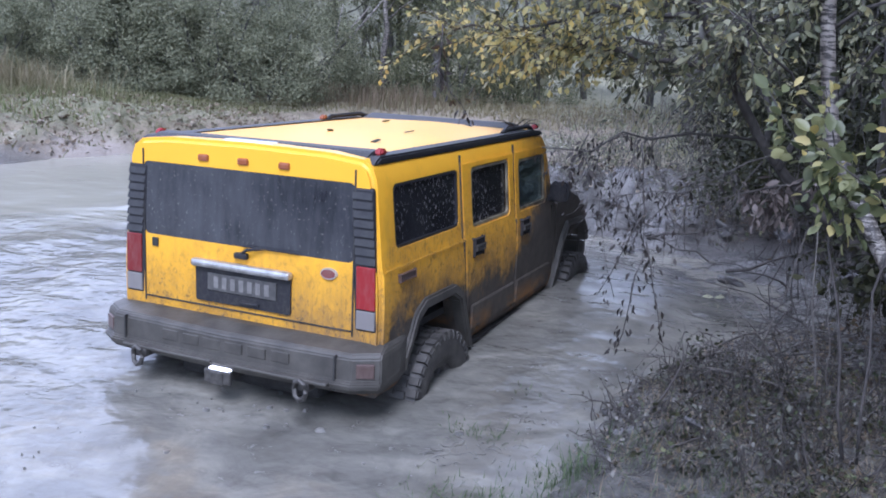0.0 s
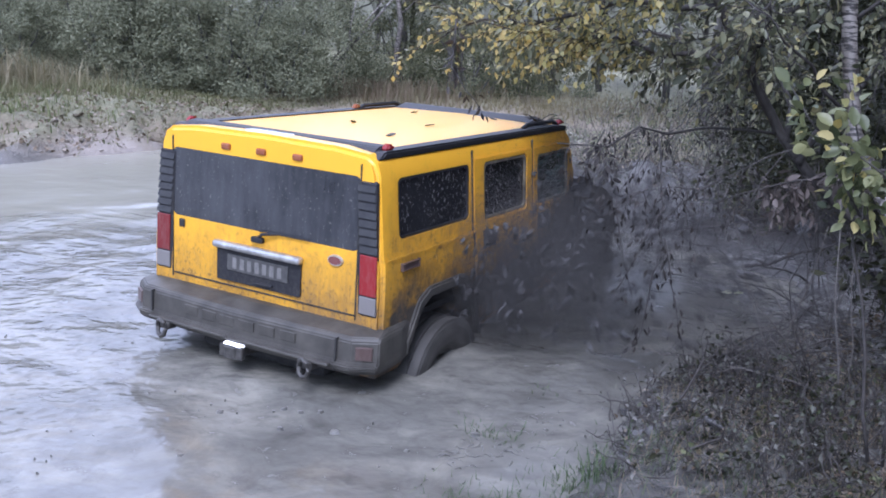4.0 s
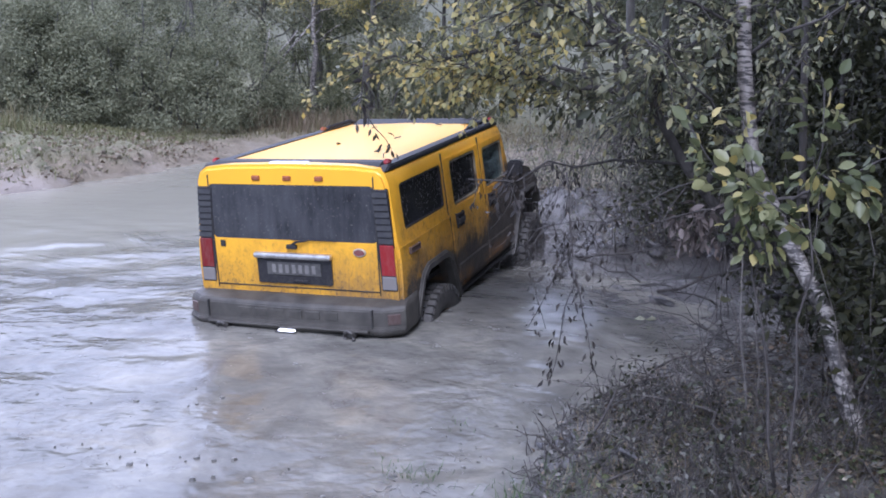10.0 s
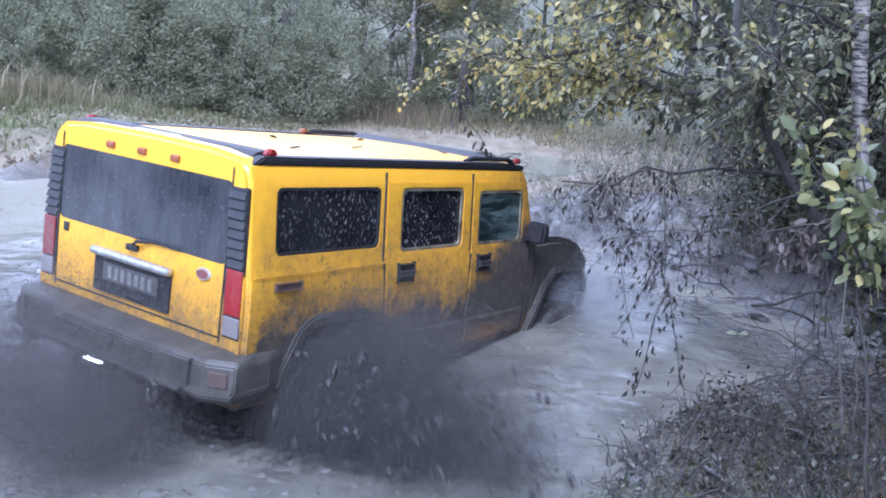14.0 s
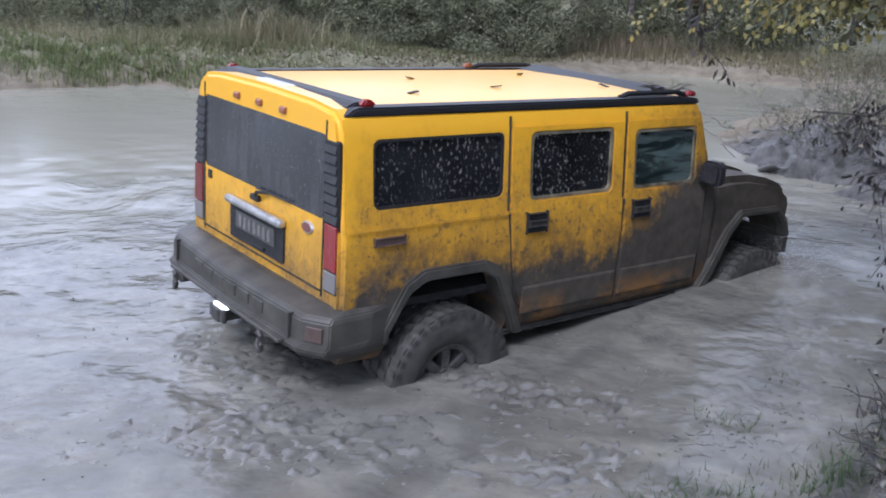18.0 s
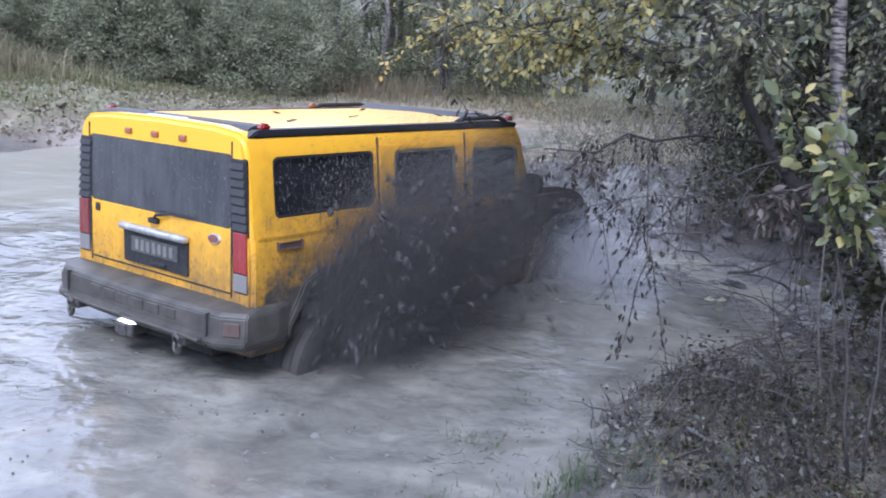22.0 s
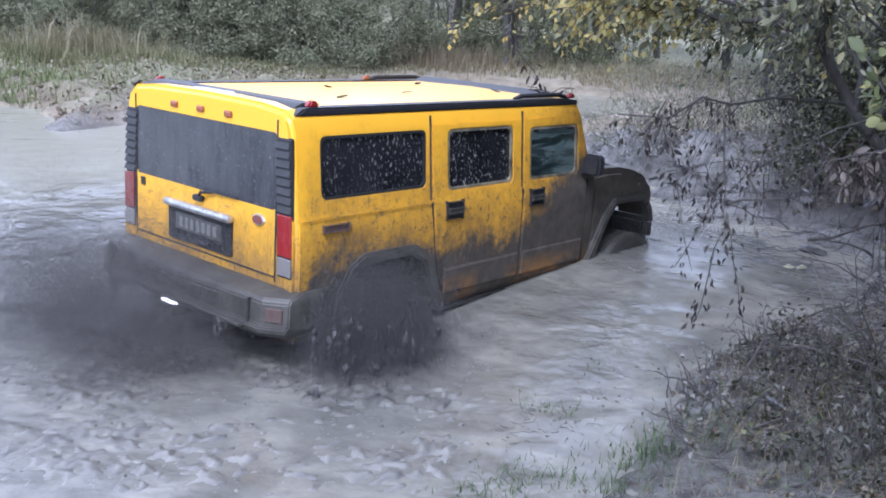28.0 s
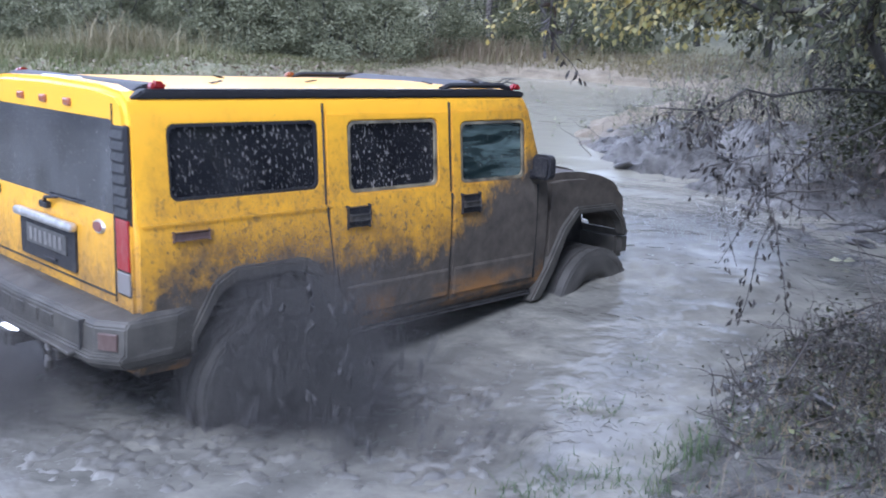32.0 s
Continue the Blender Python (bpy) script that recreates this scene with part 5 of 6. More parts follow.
def grass_patch(name, spots_xy, height, mat, label, spread=0.02, width=0.008, bend=0.35):
    """Blades of grass, each a bent tapering strip."""
    verts, faces = [], []
    gz = ground_height(spots_xy[:, 0], spots_xy[:, 1])
    for (x, y), z in zip(spots_xy, gz):
        h = height * (0.5 + 0.7 * rng.random())
        a, b = rng.random() * 6.28, bend * h * rng.random()
        dx, dy = math.cos(a), math.sin(a)
        o = len(verts)
        w = width * (0.7 + 0.6 * rng.random())
        z = max(z, float(level(x, y)) - 0.03) - 0.02
        verts += [(x - dy * w, y + dx * w, z), (x + dy * w, y - dx * w, z), (x + dx * b * 0.35 + dy * w * 0.8, y + dy * b * 0.35 - dx * w * 0.8, z + h * 0.6),
                  (x + dx * b * 0.35 - dy * w * 0.8, y + dy * b * 0.35 + dx * w * 0.8, z + h * 0.6), (x + dx * b, y + dy * b, z + h)]
        faces += [(o, o + 1, o + 2, o + 3), (o + 3, o + 2, o + 4)]
    me = bpy.data.meshes.new(name)
    me.from_pydata(verts, [], faces)
    return tagged(part(name, me, mat), label, "grass", kind="stuff")


def patch_spots(n, cx, cy, sx, sy, land=0.05):
    p = np.stack([cx + sx * rng.normal(size=n), cy + sy * rng.normal(size=n)], 1)
    return p[shore_distance(p[:, 0], p[:, 1]) > land]


grass_patch("reed_grass", patch_spots(1300, -10.3, 22.6, 0.9, 0.5), 0.75, straw_m, "tall dry straw-coloured reed grass on the far bank", width=0.006, bend=1.1)
grass_patch("reed_plumes", patch_spots(90, -10.2, 22.5, 0.8, 0.4), 1.05, straw_m, "pale feathery reed plumes above the grass", width=0.02, bend=0.9)
grass_patch("bank_grass", patch_spots(5000, -10.8, 22.3, 1.6, 0.7, 0.2), 0.36, grass_m, "mound of green and straw grass on the far bank", width=0.009, bend=1.5)
grass_patch("reed_grass", patch_spots(700, -14.4, 20.4, 1.3, 0.6), 0.5, straw_m, "dry reed grass beside the pond", width=0.006, bend=1.2)
grass_patch("shore_grass", patch_spots(9000, -12.4, 17.9, 2.2, 0.9, 0.03), 0.22, shore_m, "fresh green grass down to the far waterline", width=0.010, bend=1.1)
grass_patch("bank_grass", patch_spots(7000, -12.2, 20.5, 2.6, 1.4, 0.8), 0.13, grass_m, "green grass along the far shore", width=0.012, bend=1.2)
grass_patch("bank_grass", patch_spots(12000, -6.8, 24.0, 3.6, 1.3, 1.0), 0.09, grass_m, "short trampled grass on the far bank", width=0.012, bend=1.6)
grass_patch("bank_grass", patch_spots(9000, 1.0, 28.5, 5.0, 1.8, 0.8), 0.16, straw_m, "rough straw-coloured grass beyond the pond", width=0.014, bend=1.3)
grass_patch("rusty_grass", patch_spots(2200, -3.2, 29.0, 1.8, 0.9, 0.2), 0.6, rust_m, "rust-coloured withered tall grass", width=0.010, bend=0.8)
grass_patch("bank_grass", patch_spots(1200, 5.0, 18.5, 1.6, 1.6, 0.6), 0.12, grass_m, "grass between the trees on the bank", width=0.010)

grass_patch("bank_grass", patch_spots(9000, -6.4, 19.6, 1.9, 2.2, 0.25), 0.055, grass_m, "short sparse grass over the rutted bank", width=0.011, bend=1.6)
grass_patch("dead_grass", patch_spots(5000, 2.2, 5.2, 0.8, 0.8, 0.12), 0.10, rust_m, "thin dead grass tangled in the litter", width=0.002, bend=2.4)


def tuft(x, y, n, r, h):
    n = int(n * 1.6)
    p = np.stack([x + 1.3 * r * rng.normal(size=n), y + r * rng.normal(size=n)], 1)
    return grass_patch("grass_tuft", p, h * 1.3, tuft_m, "small green grass tuft at the water's edge", width=0.003, bend=1.6)


for x, y, n, r, h in ((0.37, 5.12, 110, 0.08, 0.06), (0.13, 4.36, 150, 0.10, 0.07), (0.76, 4.62, 140, 0.10, 0.08), (0.50, 4.30, 100, 0.09, 0.07), (0.18, 5.3, 40, 0.06, 0.05), (1.15, 5.0, 70, 0.15, 0.08), (1.5, 4.5, 90, 0.2, 0.08), (0.0, 4.15, 70, 0.08, 0.07), (0.62, 5.9, 30, 0.06, 0.06), (1.7, 5.4, 50, 0.2, 0.09)):
    tuft(x, y, n, r, h)


# ---------------------------------------------------------------- the near bank: litter, lumps of mud, sticks
def litter(name, n, cx, cy, sx, sy, size, mat, label, land=0.0, lift=0.012):
    p = np.stack([cx + sx * (rng.random(n) * 2 - 1), cy + sy * (rng.random(n) * 2 - 1)], 1)
    d = shore_distance(p[:, 0], p[:, 1])
    patchy = np.clip(0.6 + 2.4 * rough(p[:, 0], p[:, 1], 1.9, 4.0), 0.05, 1) * np.clip(0.6 + 3.0 * rough(p[:, 0], p[:, 1], 5.5, 8.0), 0.08, 1)
    thin = 1.0 if cy > 15 else np.clip(0.10 + (d - 0.30) * 0.85, 0.10, 1)
    if cy < 6:
        thin = thin * np.clip(0.12 + (p[:, 0] - 1.15) * 1.1, 0.12, 1)
    p = p[(d > land) & (rng.random(n) < thin * patchy)]
    c = np.column_stack([p, np.maximum(ground_height(p[:, 0], p[:, 1]), level(p[:, 0], p[:, 1])) + lift + 0.05 * rng.random(len(p)) ** 2])
    ways = np.column_stack([rng.normal(size=(len(p), 2)), rng.normal(size=len(p)) * 0.35])
    s = size * (0.35 + 1.3 * rng.random(len(p)) ** 1.5)
    return tagged(part(name, leaf_mesh(name, c, ways, s, s * 0.6), mat), label, "leaf litter", kind="stuff")


litter("leaf_litter", 60000, 2.3, 5.4, 2.0, 2.2, 0.036, litter_leaf, "fallen brown and grey leaves on the muddy bank", -0.06)
litter("leaf_litter", 16000, 3.8, 9.0, 2.2, 2.6, 0.05, litter_leaf, "fallen grey leaves under the trees", 0.25)
litter("leaf_litter", 9000, 3.6, 13.5, 2.4, 2.6, 0.055, litter_leaf, "dull leaf litter beside the mud", 0.4)
litter("earth_crumbs", 36000, -6.6, 19.6, 5.4, 4.4, 0.075, rubble_m, "crumbled brown earth and dead leaves on the rutted bank", 0.1)
litter("mud_weeds", 1600, 3.4, 9.2, 0.9, 2.4, 0.05, muddy_leaf, "low mud-splashed weeds in the wet hollow", 0.02, 0.02)
litter("ground_ivy", 13000, 2.5, 5.0, 1.6, 1.4, 0.034, ivy_leaf, "small green weeds among the litter", 0.15, 0.03)


def edge_litter(n, mat, label):
    """Sodden leaves heaped along the waterline."""
    p = np.stack([0.3 + 2.4 * rng.random(n), 3.6 + 3.6 * rng.random(n)], 1)
    d = shore_distance(p[:, 0], p[:, 1])
    p = p[(d > -0.07) & (rng.random(n) < 0.35 * np.exp(-np.abs(d - 0.02) / 0.25)) & (rough(p[:, 0], p[:, 1], 2.5, 14.0) > -0.15)]
    k = len(p)
    c = np.column_stack([p, np.maximum(ground_height(p[:, 0], p[:, 1]), level(p[:, 0], p[:, 1])) + 0.005 + 0.045 * rng.random(k)])
    ways = np.column_stack([rng.normal(size=(k, 2)), 0.6 * rng.normal(size=k)])
    size = 0.012 + 0.04 * rng.random(k) ** 2
    return tagged(part("edge_litter", leaf_mesh("edge_litter", c, ways, size, size * 0.6, 0.15), mat), label, "leaf litter", kind="stuff")


edge_litter(4500, litter_leaf, "sodden dark leaves heaped along the waterline")
edge_litter(4000, pale_mud_leaf, "mud-crusted leaves along the waterline")


def lump_mesh(seed, size, flat=0.42):
    bm = bmesh.new()
    bmesh.ops.create_icosphere(bm, subdivisions=3, radius=size)
    for v in bm.verts:
        k = 1 + 0.95 * noise.noise(v.co * (1.3 / size) + Vector((seed, 0, 0))) + 0.6 * noise.noise(v.co * (3.0 / size) + Vector((0, seed, 0))) + 0.3 * noise.noise(v.co * (7.0 / size) + Vector((0, 0, seed)))
        v.co = Vector((v.co.x * k, v.co.y * k * 0.8, v.co.z * k * flat))
    return bm


lump_data = [mesh_of("mud_lump", lump_mesh(3.1 * k, 0.13)) for k in range(6)]
for me in lump_data:
    me.materials.append(wet_mud)
    for p in me.polygons:
        p.use_smooth = True


clod_data = []
for me in lump_data:
    me = me.copy()
    me.materials.clear()
    me.materials.append(clod_earth)
    clod_data.append(me)


def scatter_lumps(n, cx, cy, sx, sy, lo, hi, label, group, sink=0.3, wet=False, data=None):
    for _ in range(n):
        x, y = random.gauss(cx, sx), random.gauss(cy, sy)
        d = float(shore_distance(np.array([x]), np.array([y]))[0])
        if d < (-3 if wet else -0.5):
            continue
        s = random.uniform(lo, hi)
        ob = new("mud_lump", random.choice(data or lump_data))
        ob.matrix_basis = Matrix.Translation((x, y, max(ground_at(x, y), -0.02) + s * 0.13 * (0.5 - sink))) @ Euler((random.uniform(-0.4, 0.4), random.uniform(-0.4, 0.4), random.uniform(0, 6))).to_matrix().to_4x4() @ Matrix.Diagonal((s, s * random.uniform(0.6, 1), s * random.uniform(0.7, 1.2), 1))
        tagged(ob, label, "mud lump", group)


scatter_lumps(60, 1.9, 12.8, 0.8, 1.5, 0.4, 1.7, "wet glistening clod of churned mud on the bank", "clods of churned mud", 1.0)
scatter_lumps(70, 1.7, 13.2, 0.9, 1.7, 0.25, 0.9, "wet glistening clod of churned mud on the bank", "clods of churned mud", 0.8)
scatter_lumps(24, 2.9, 12.0, 0.9, 1.9, 0.4, 1.4, "wet glistening clod of churned mud on the bank", "clods of churned mud")
scatter_lumps(26, 1.35, 5.4, 0.35, 0.8, 0.3, 1.1, "lump of grey mud at the water's edge", "mud lumps at the shore", 0.9)
scatter_lumps(120, -6.0, 18.8, 1.4, 2.0, 0.12, 0.6, "clod of earth on the rutted far bank", "clods on the far bank", 0.5, False, clod_data)

# crumbs of mud afloat behind the truck
def crumb_raft(name, n, cx, cy, sx, sy, big, label):
    p = np.stack([cx + sx * rng.normal(size=n), cy + sy * rng.normal(size=n)], 1)
    patchy = rough(p[:, 0], p[:, 1], 1.6, 11.0) + 0.25 * rng.normal(size=n)
    p = p[(shore_distance(p[:, 0], p[:, 1]) < -0.05) & (patchy > 0.05)]
    out = []
    for x, y in p:
        s = 0.006 + big * rng.random() ** 4
        a, z = rng.random() * 6.28, float(level(x, y)) + 0.006
        k = 0.55 + 0.9 * rng.random(7)
        low = [(x + s * q * math.cos(a + i * 0.898), y + s * q * 0.7 * math.sin(a + i * 0.898), z - 0.02) for i, q in enumerate(k)]
        top = [(x + s * 0.6 * q * math.cos(a + i * 0.898), y + s * 0.45 * q * math.sin(a + i * 0.898), z + s * (0.05 + 0.15 * rng.random())) for i, q in enumerate(k)]
        out.append((low + top, [(i, (i + 1) % 7, 7 + (i + 1) % 7, 7 + i) for i in range(7)] + [tuple(range(7, 14))]))
    return tagged(part(name, data_mesh(name, out), crumb_mud), label, "mud", kind="stuff")


crumb_raft("floating_mud", 260, -0.8, 5.2, 1.5, 0.9, 0.030, "crumbs of dark mud afloat on the water")


def churned_sheet(x0, x1, y0, y1, label):
    """Stirred-up mud whose ragged crests break the surface."""
    xs, ys = np.arange(x0, x1, 0.024), np.arange(y0, y1, 0.024)
    px, py = np.meshgrid(xs, ys)
    edge = np.maximum(np.abs(px - (x0 + x1) / 2) / (x1 - x0), np.abs(py - (y0 + y1) / 2) / (y1 - y0)) * 2
    z = level(px, py) - 0.006 + 0.018 * rough(px, py, 1.6, 11.0) + 0.014 * rough(px, py, 5.0, 4.0) + 0.034 * rough(px, py, 15.0, 8.0) - 0.09 * np.clip(edge + 0.35 * rough(px, py, 1.3, 2.0) - 0.45, 0, 2)
    return tagged(part("churned_mud", grid_mesh("churned_mud", xs, ys, np.minimum(z, level(px, py) + 0.05)), crumb_mud), label, "mud", kind="stuff")


rafts = [churned_sheet(-4.0, 0.7, 3.3, 6.6, "dark crests of churned mud breaking the slop behind the truck")]
# a line of drowned weed and mud along the shallows
out = []
for k in range(170):
    f = rng.random()
    x, y = 1.02 - 0.95 * f + 0.06 * rng.normal(), 6.0 - 1.5 * f + 0.07 * rng.normal() + 0.25 * math.sin(f * 9)
    if shore_distance(np.array([x]), np.array([y]))[0] < 0.0 and math.sin(f * 23) > -0.5:
        a, l = rng.random() * 6.28, 0.03 + 0.09 * rng.random()
        out.append(tube_data(wander((x, y, 0.0), (x + l * math.cos(a), y + l * math.sin(a), 0.025 * rng.random()), 3, -0.1, 0.1), taper(0.0035, 0.001, 3), 4))
tagged(part("drowned_weed", data_mesh("drowned_weed", out), crumb_mud), "dark drowned weed lying in the muddy shallows", "weed", kind="stuff")


# ---------------------------------------------------------------- the sallow that overhangs the water, the birch, the saplings
def leafy(name, chains, per, length, mat, parent, spread=0.05, width=0.55, droop=0.1, down=0.35):
    """Leaves set along twigs."""
    c, w = [], []
    for ch in chains:
        for _ in range(per):
            k = random.uniform(0.15, 0.999) * (len(ch) - 1)
            i = int(k)
            p = ch[i].lerp(ch[i + 1], k - i)
            d = (ch[i + 1] - ch[i]).normalized()
            o = Vector((random.gauss(0, 1), random.gauss(0, 1), random.gauss(0, 1)))
            way = (d * 0.6 + o * 0.6 + Vector((0, 0, -down))).normalized()
            c.append(p + way * length * 0.5 + o * spread * 0.3)
            w.append(way)
    n = len(c)
    s = length * (0.55 + 0.7 * rng.random(n))
    return part(name, leaf_mesh(name, np.array(c), np.array(w), s, s * width, droop, oval=length > 0.06), mat, parent)


def twigs_from(limbs, count, reach, toward, drop=0.2, n=4):
    out = []
    for _ in range(count):
        limb = random.choice(limbs)
        k = random.uniform(0.25, 0.999) * (len(limb) - 1)
        i = int(k)
        a = limb[i].lerp(limb[i + 1], k - i)
        d = Vector(toward) * random.uniform(0.2, 1.0) + Vector((random.gauss(0, 0.6), random.gauss(0, 0.6), random.gauss(0, 0.45)))
        b = a + d.normalized() * reach * random.uniform(0.45, 1.2) + Vector((0, 0, -drop * random.random()))
        out.append(wander(a, b, n, -0.04, 0.06))
    return out


DROOP = [wander((-0.02, 6.75, 2.32), (-0.06, 6.6, 1.84), 4, 0, 0.03), wander((-0.04, 6.65, 2.0), (0.19, 6.6, 1.70), 4, 0, 0.03), wander((1.05, 6.6, 1.62), (0.90, 6.6, 1.24), 4, 0, 0.03), wander((1.02, 6.6, 1.5), (1.13, 6.55, 1.26), 3, 0, 0.03)]


def build_sallow():
    tree = new("sallow_tree")
    tagged(tree, "leaning dark sallow tree whose leafy boughs overhang the water", "tree")
    trunk = wander((3.75, 7.0, 0.3), (2.45, 7.2, 1.63), 5, 0, 0.02) + wander((2.40, 7.2, 1.72), (1.85, 6.95, 2.5), 4, 0, 0.02) + wander((1.78, 6.9, 2.6), (1.0, 6.9, 3.4), 3, 0, 0.02)
    tube("trunk", trunk, taper(0.046, 0.024, len(trunk) - 1), bark, tree, 9)
    ends = [((2.47, 7.2, 1.60), (0.72, 6.5, 1.52), 0.013), ((2.05, 7.15, 2.1), (0.45, 7.4, 2.25), 0.025), ((1.85, 6.95, 2.5), (-0.05, 7.9, 2.25), 0.026), ((2.02, 7.1, 2.15), (0.9, 8.2, 2.3), 0.02),
            ((2.3, 7.2, 1.9), (1.5, 8.6, 2.2), 0.02), ((1.9, 7.0, 2.45), (1.0, 6.2, 2.75), 0.022), ((2.6, 7.1, 1.4), (3.6, 7.6, 2.6), 0.03), ((2.5, 7.15, 1.55), (2.9, 8.4, 2.7), 0.03), ((1.5, 6.9, 2.9), (0.3, 7.2, 2.9), 0.02),
            ((2.2, 7.15, 2.0), (1.9, 6.0, 2.5), 0.02), ((2.05, 7.1, 2.15), (2.9, 6.4, 2.9), 0.02), ((1.3, 6.9, 3.1), (0.6, 8.0, 3.1), 0.02)]
    limbs = []
    for a, b, r in ends:
        limb = wander(a, b, 6, -0.03, 0.035)
        limbs.append(limb)
        tube("limb", limb, taper(r, 0.006, 6), bark, tree, 6)
    tw = twigs_from(limbs[1:], 440, 0.55, (-0.7, 0.1, 0.0))
    tagged(part("twiggery", data_mesh("twiggery", [tube_data(c, taper(0.005, 0.0018, 4), 4) for c in tw]), twig_m, tree), kind="stuff")
    leafy("foliage", tw, 10, 0.068, bank_leaf, tree, 0.06, 0.44, 0.2)
    leafy("large_foliage", [c for c in tw if c[-1].x > 0.8][:110], 6, 0.095, bank_leaf, tree, 0.06, 0.5, 0.2)
    gold = [c for c in tw if c[-1].x < 1.3] + twigs_from([limbs[2], limbs[1], limbs[11]], 40, 0.4, (-0.6, 0.2, -0.1))
    leafy("yellow_foliage", gold, 10, 0.06, gold_leaf, tree, 0.06, 0.7)
    # bare hanging twigs
    bare = [wander((1.32, 6.08, 1.63), (1.40, 5.95, 0.85), 5, 0, 0.02), wander((1.38, 6.0, 1.2), (1.10, 5.95, 0.62), 4, 0, 0.02), wander((1.39, 5.96, 1.0), (1.52, 5.85, 0.40), 4, 0, 0.02),
            wander((1.39, 5.98, 0.9), (1.25, 5.9, 0.25), 4, 0, 0.05), wander((2.25, 6.1, 1.62), (1.05, 6.2, 1.2), 6, 0.06, 0.03), wander((1.9, 6.9, 2.0), (1.32, 6.08, 1.63), 4, 0, 0.03), wander((2.3, 6.6, 1.5), (1.6, 5.9, 0.9), 5, 0.03, 0.015)]
    bare += DROOP
    for c in bare:
        tube("hanging_twig", c, taper(0.006, 0.002, len(c) - 1), twig_m, tree, 5, "bare dark hanging twig")
    leafy("withered_leaves", DROOP, 16, 0.07, dead_leaf, tree, 0.06, 0.4, 0.3)
    leafy("withered_leaves", bare[:4], 26, 0.058, dead_leaf, tree, 0.10, 0.38, 0.3, 1.5)
    more = twigs_from(bare[4:5] + limbs[:1], 44, 0.45, (-0.3, -0.1, -0.7), 0.2)
    for c in more:
        tube("hanging_twig", c, taper(0.004, 0.0015, 4), twig_m, tree, 4)
    leafy("withered_leaves", more, 5, 0.055, dead_leaf, tree, 0.07, 0.4, 0.3, 1.3)
    tree.location.z = 0.08
    return tree


build_sallow()

# a dead branch with curled brown leaves in the thicket
dead = tagged(new("dead_branch"), "dead branch with curled brown leaves caught in the thicket", "branch")
limb = wander((3.2, 6.5, 1.55), (1.85, 6.56, 1.22), 7, -0.03, 0.03)
tube("limb", limb, taper(0.016, 0.004, 7), twig_m, dead, 6)
tw = twigs_from([limb[2:6]], 16, 0.22, (-0.3, -0.2, -0.2))
tagged(part("twiggery", data_mesh("twiggery", [tube_data(c, taper(0.004, 0.0015, 4), 4) for c in tw]), twig_m, dead), kind="stuff")
leafy("curled_leaves", tw, 12, 0.085, brown_leaf, dead, 0.06, 0.45, 0.35)


def build_birch():
    tree = new("birch_tree")
    tagged(tree, "white-barked young birch with dark scars", "tree")
    trunk = [Vector(p) for p in ((3.18, 5.2, -0.1), (3.11, 5.38, 0.1), (3.05, 5.8, 0.75), (2.86, 6.15, 1.25), (2.68, 6.38, 1.7), (2.60, 6.47, 2.3), (2.52, 6.48, 3.0), (2.45, 6.5, 4.2), (2.4, 6.5, 6.5))]
    tube("trunk", trunk, [0.062, 0.060, 0.057, 0.055, 0.053, 0.052, 0.05, 0.045, 0.02], birch_m, tree, 10)
    limbs = []
    for a, b, r in (((2.66, 6.4, 1.8), (1.6, 5.6, 2.5), 0.014), ((2.58, 6.47, 2.4), (3.6, 6.0, 3.0), 0.016), ((2.56, 6.47, 2.6), (1.5, 6.1, 2.9), 0.014), ((2.5, 6.48, 3.2), (3.2, 7.2, 4.0), 0.015), ((2.8, 6.2, 1.4), (3.6, 5.6, 2.0), 0.012)):
        limb = wander(a, b, 5, -0.02, 0.04)
        limbs.append(limb)
        tube("limb", limb, taper(r, 0.004, 5), twig_m, tree, 5)
    tw = twigs_from(limbs, 46, 0.5, (-0.2, -0.1, -0.1))
    tagged(part("twiggery", data_mesh("twiggery", [tube_data(c, taper(0.004, 0.0015, 4), 4) for c in tw]), twig_m, tree), kind="stuff")
    leafy("foliage", tw[:30], 7, 0.07, bank_leaf, tree)
    leafy("yellow_foliage", tw[30:], 4, 0.06, gold_leaf, tree, 0.05, 0.75)
    tree.location.z = 0.08
    return tree


build_birch()
second = tagged(new("birch_tree"), "grey stem deeper in the thicket, its bark darkened for shade", "tree")
# dark bark instead of birch white puts the thicket's shade into the colour
tube("trunk", [(3.9, 8.1, -0.1), (3.85, 8.1, 1.5), (3.72, 8.12, 3.0), (3.6, 8.1, 6)], [0.036, 0.033, 0.030, 0.02], bark, second, 8)


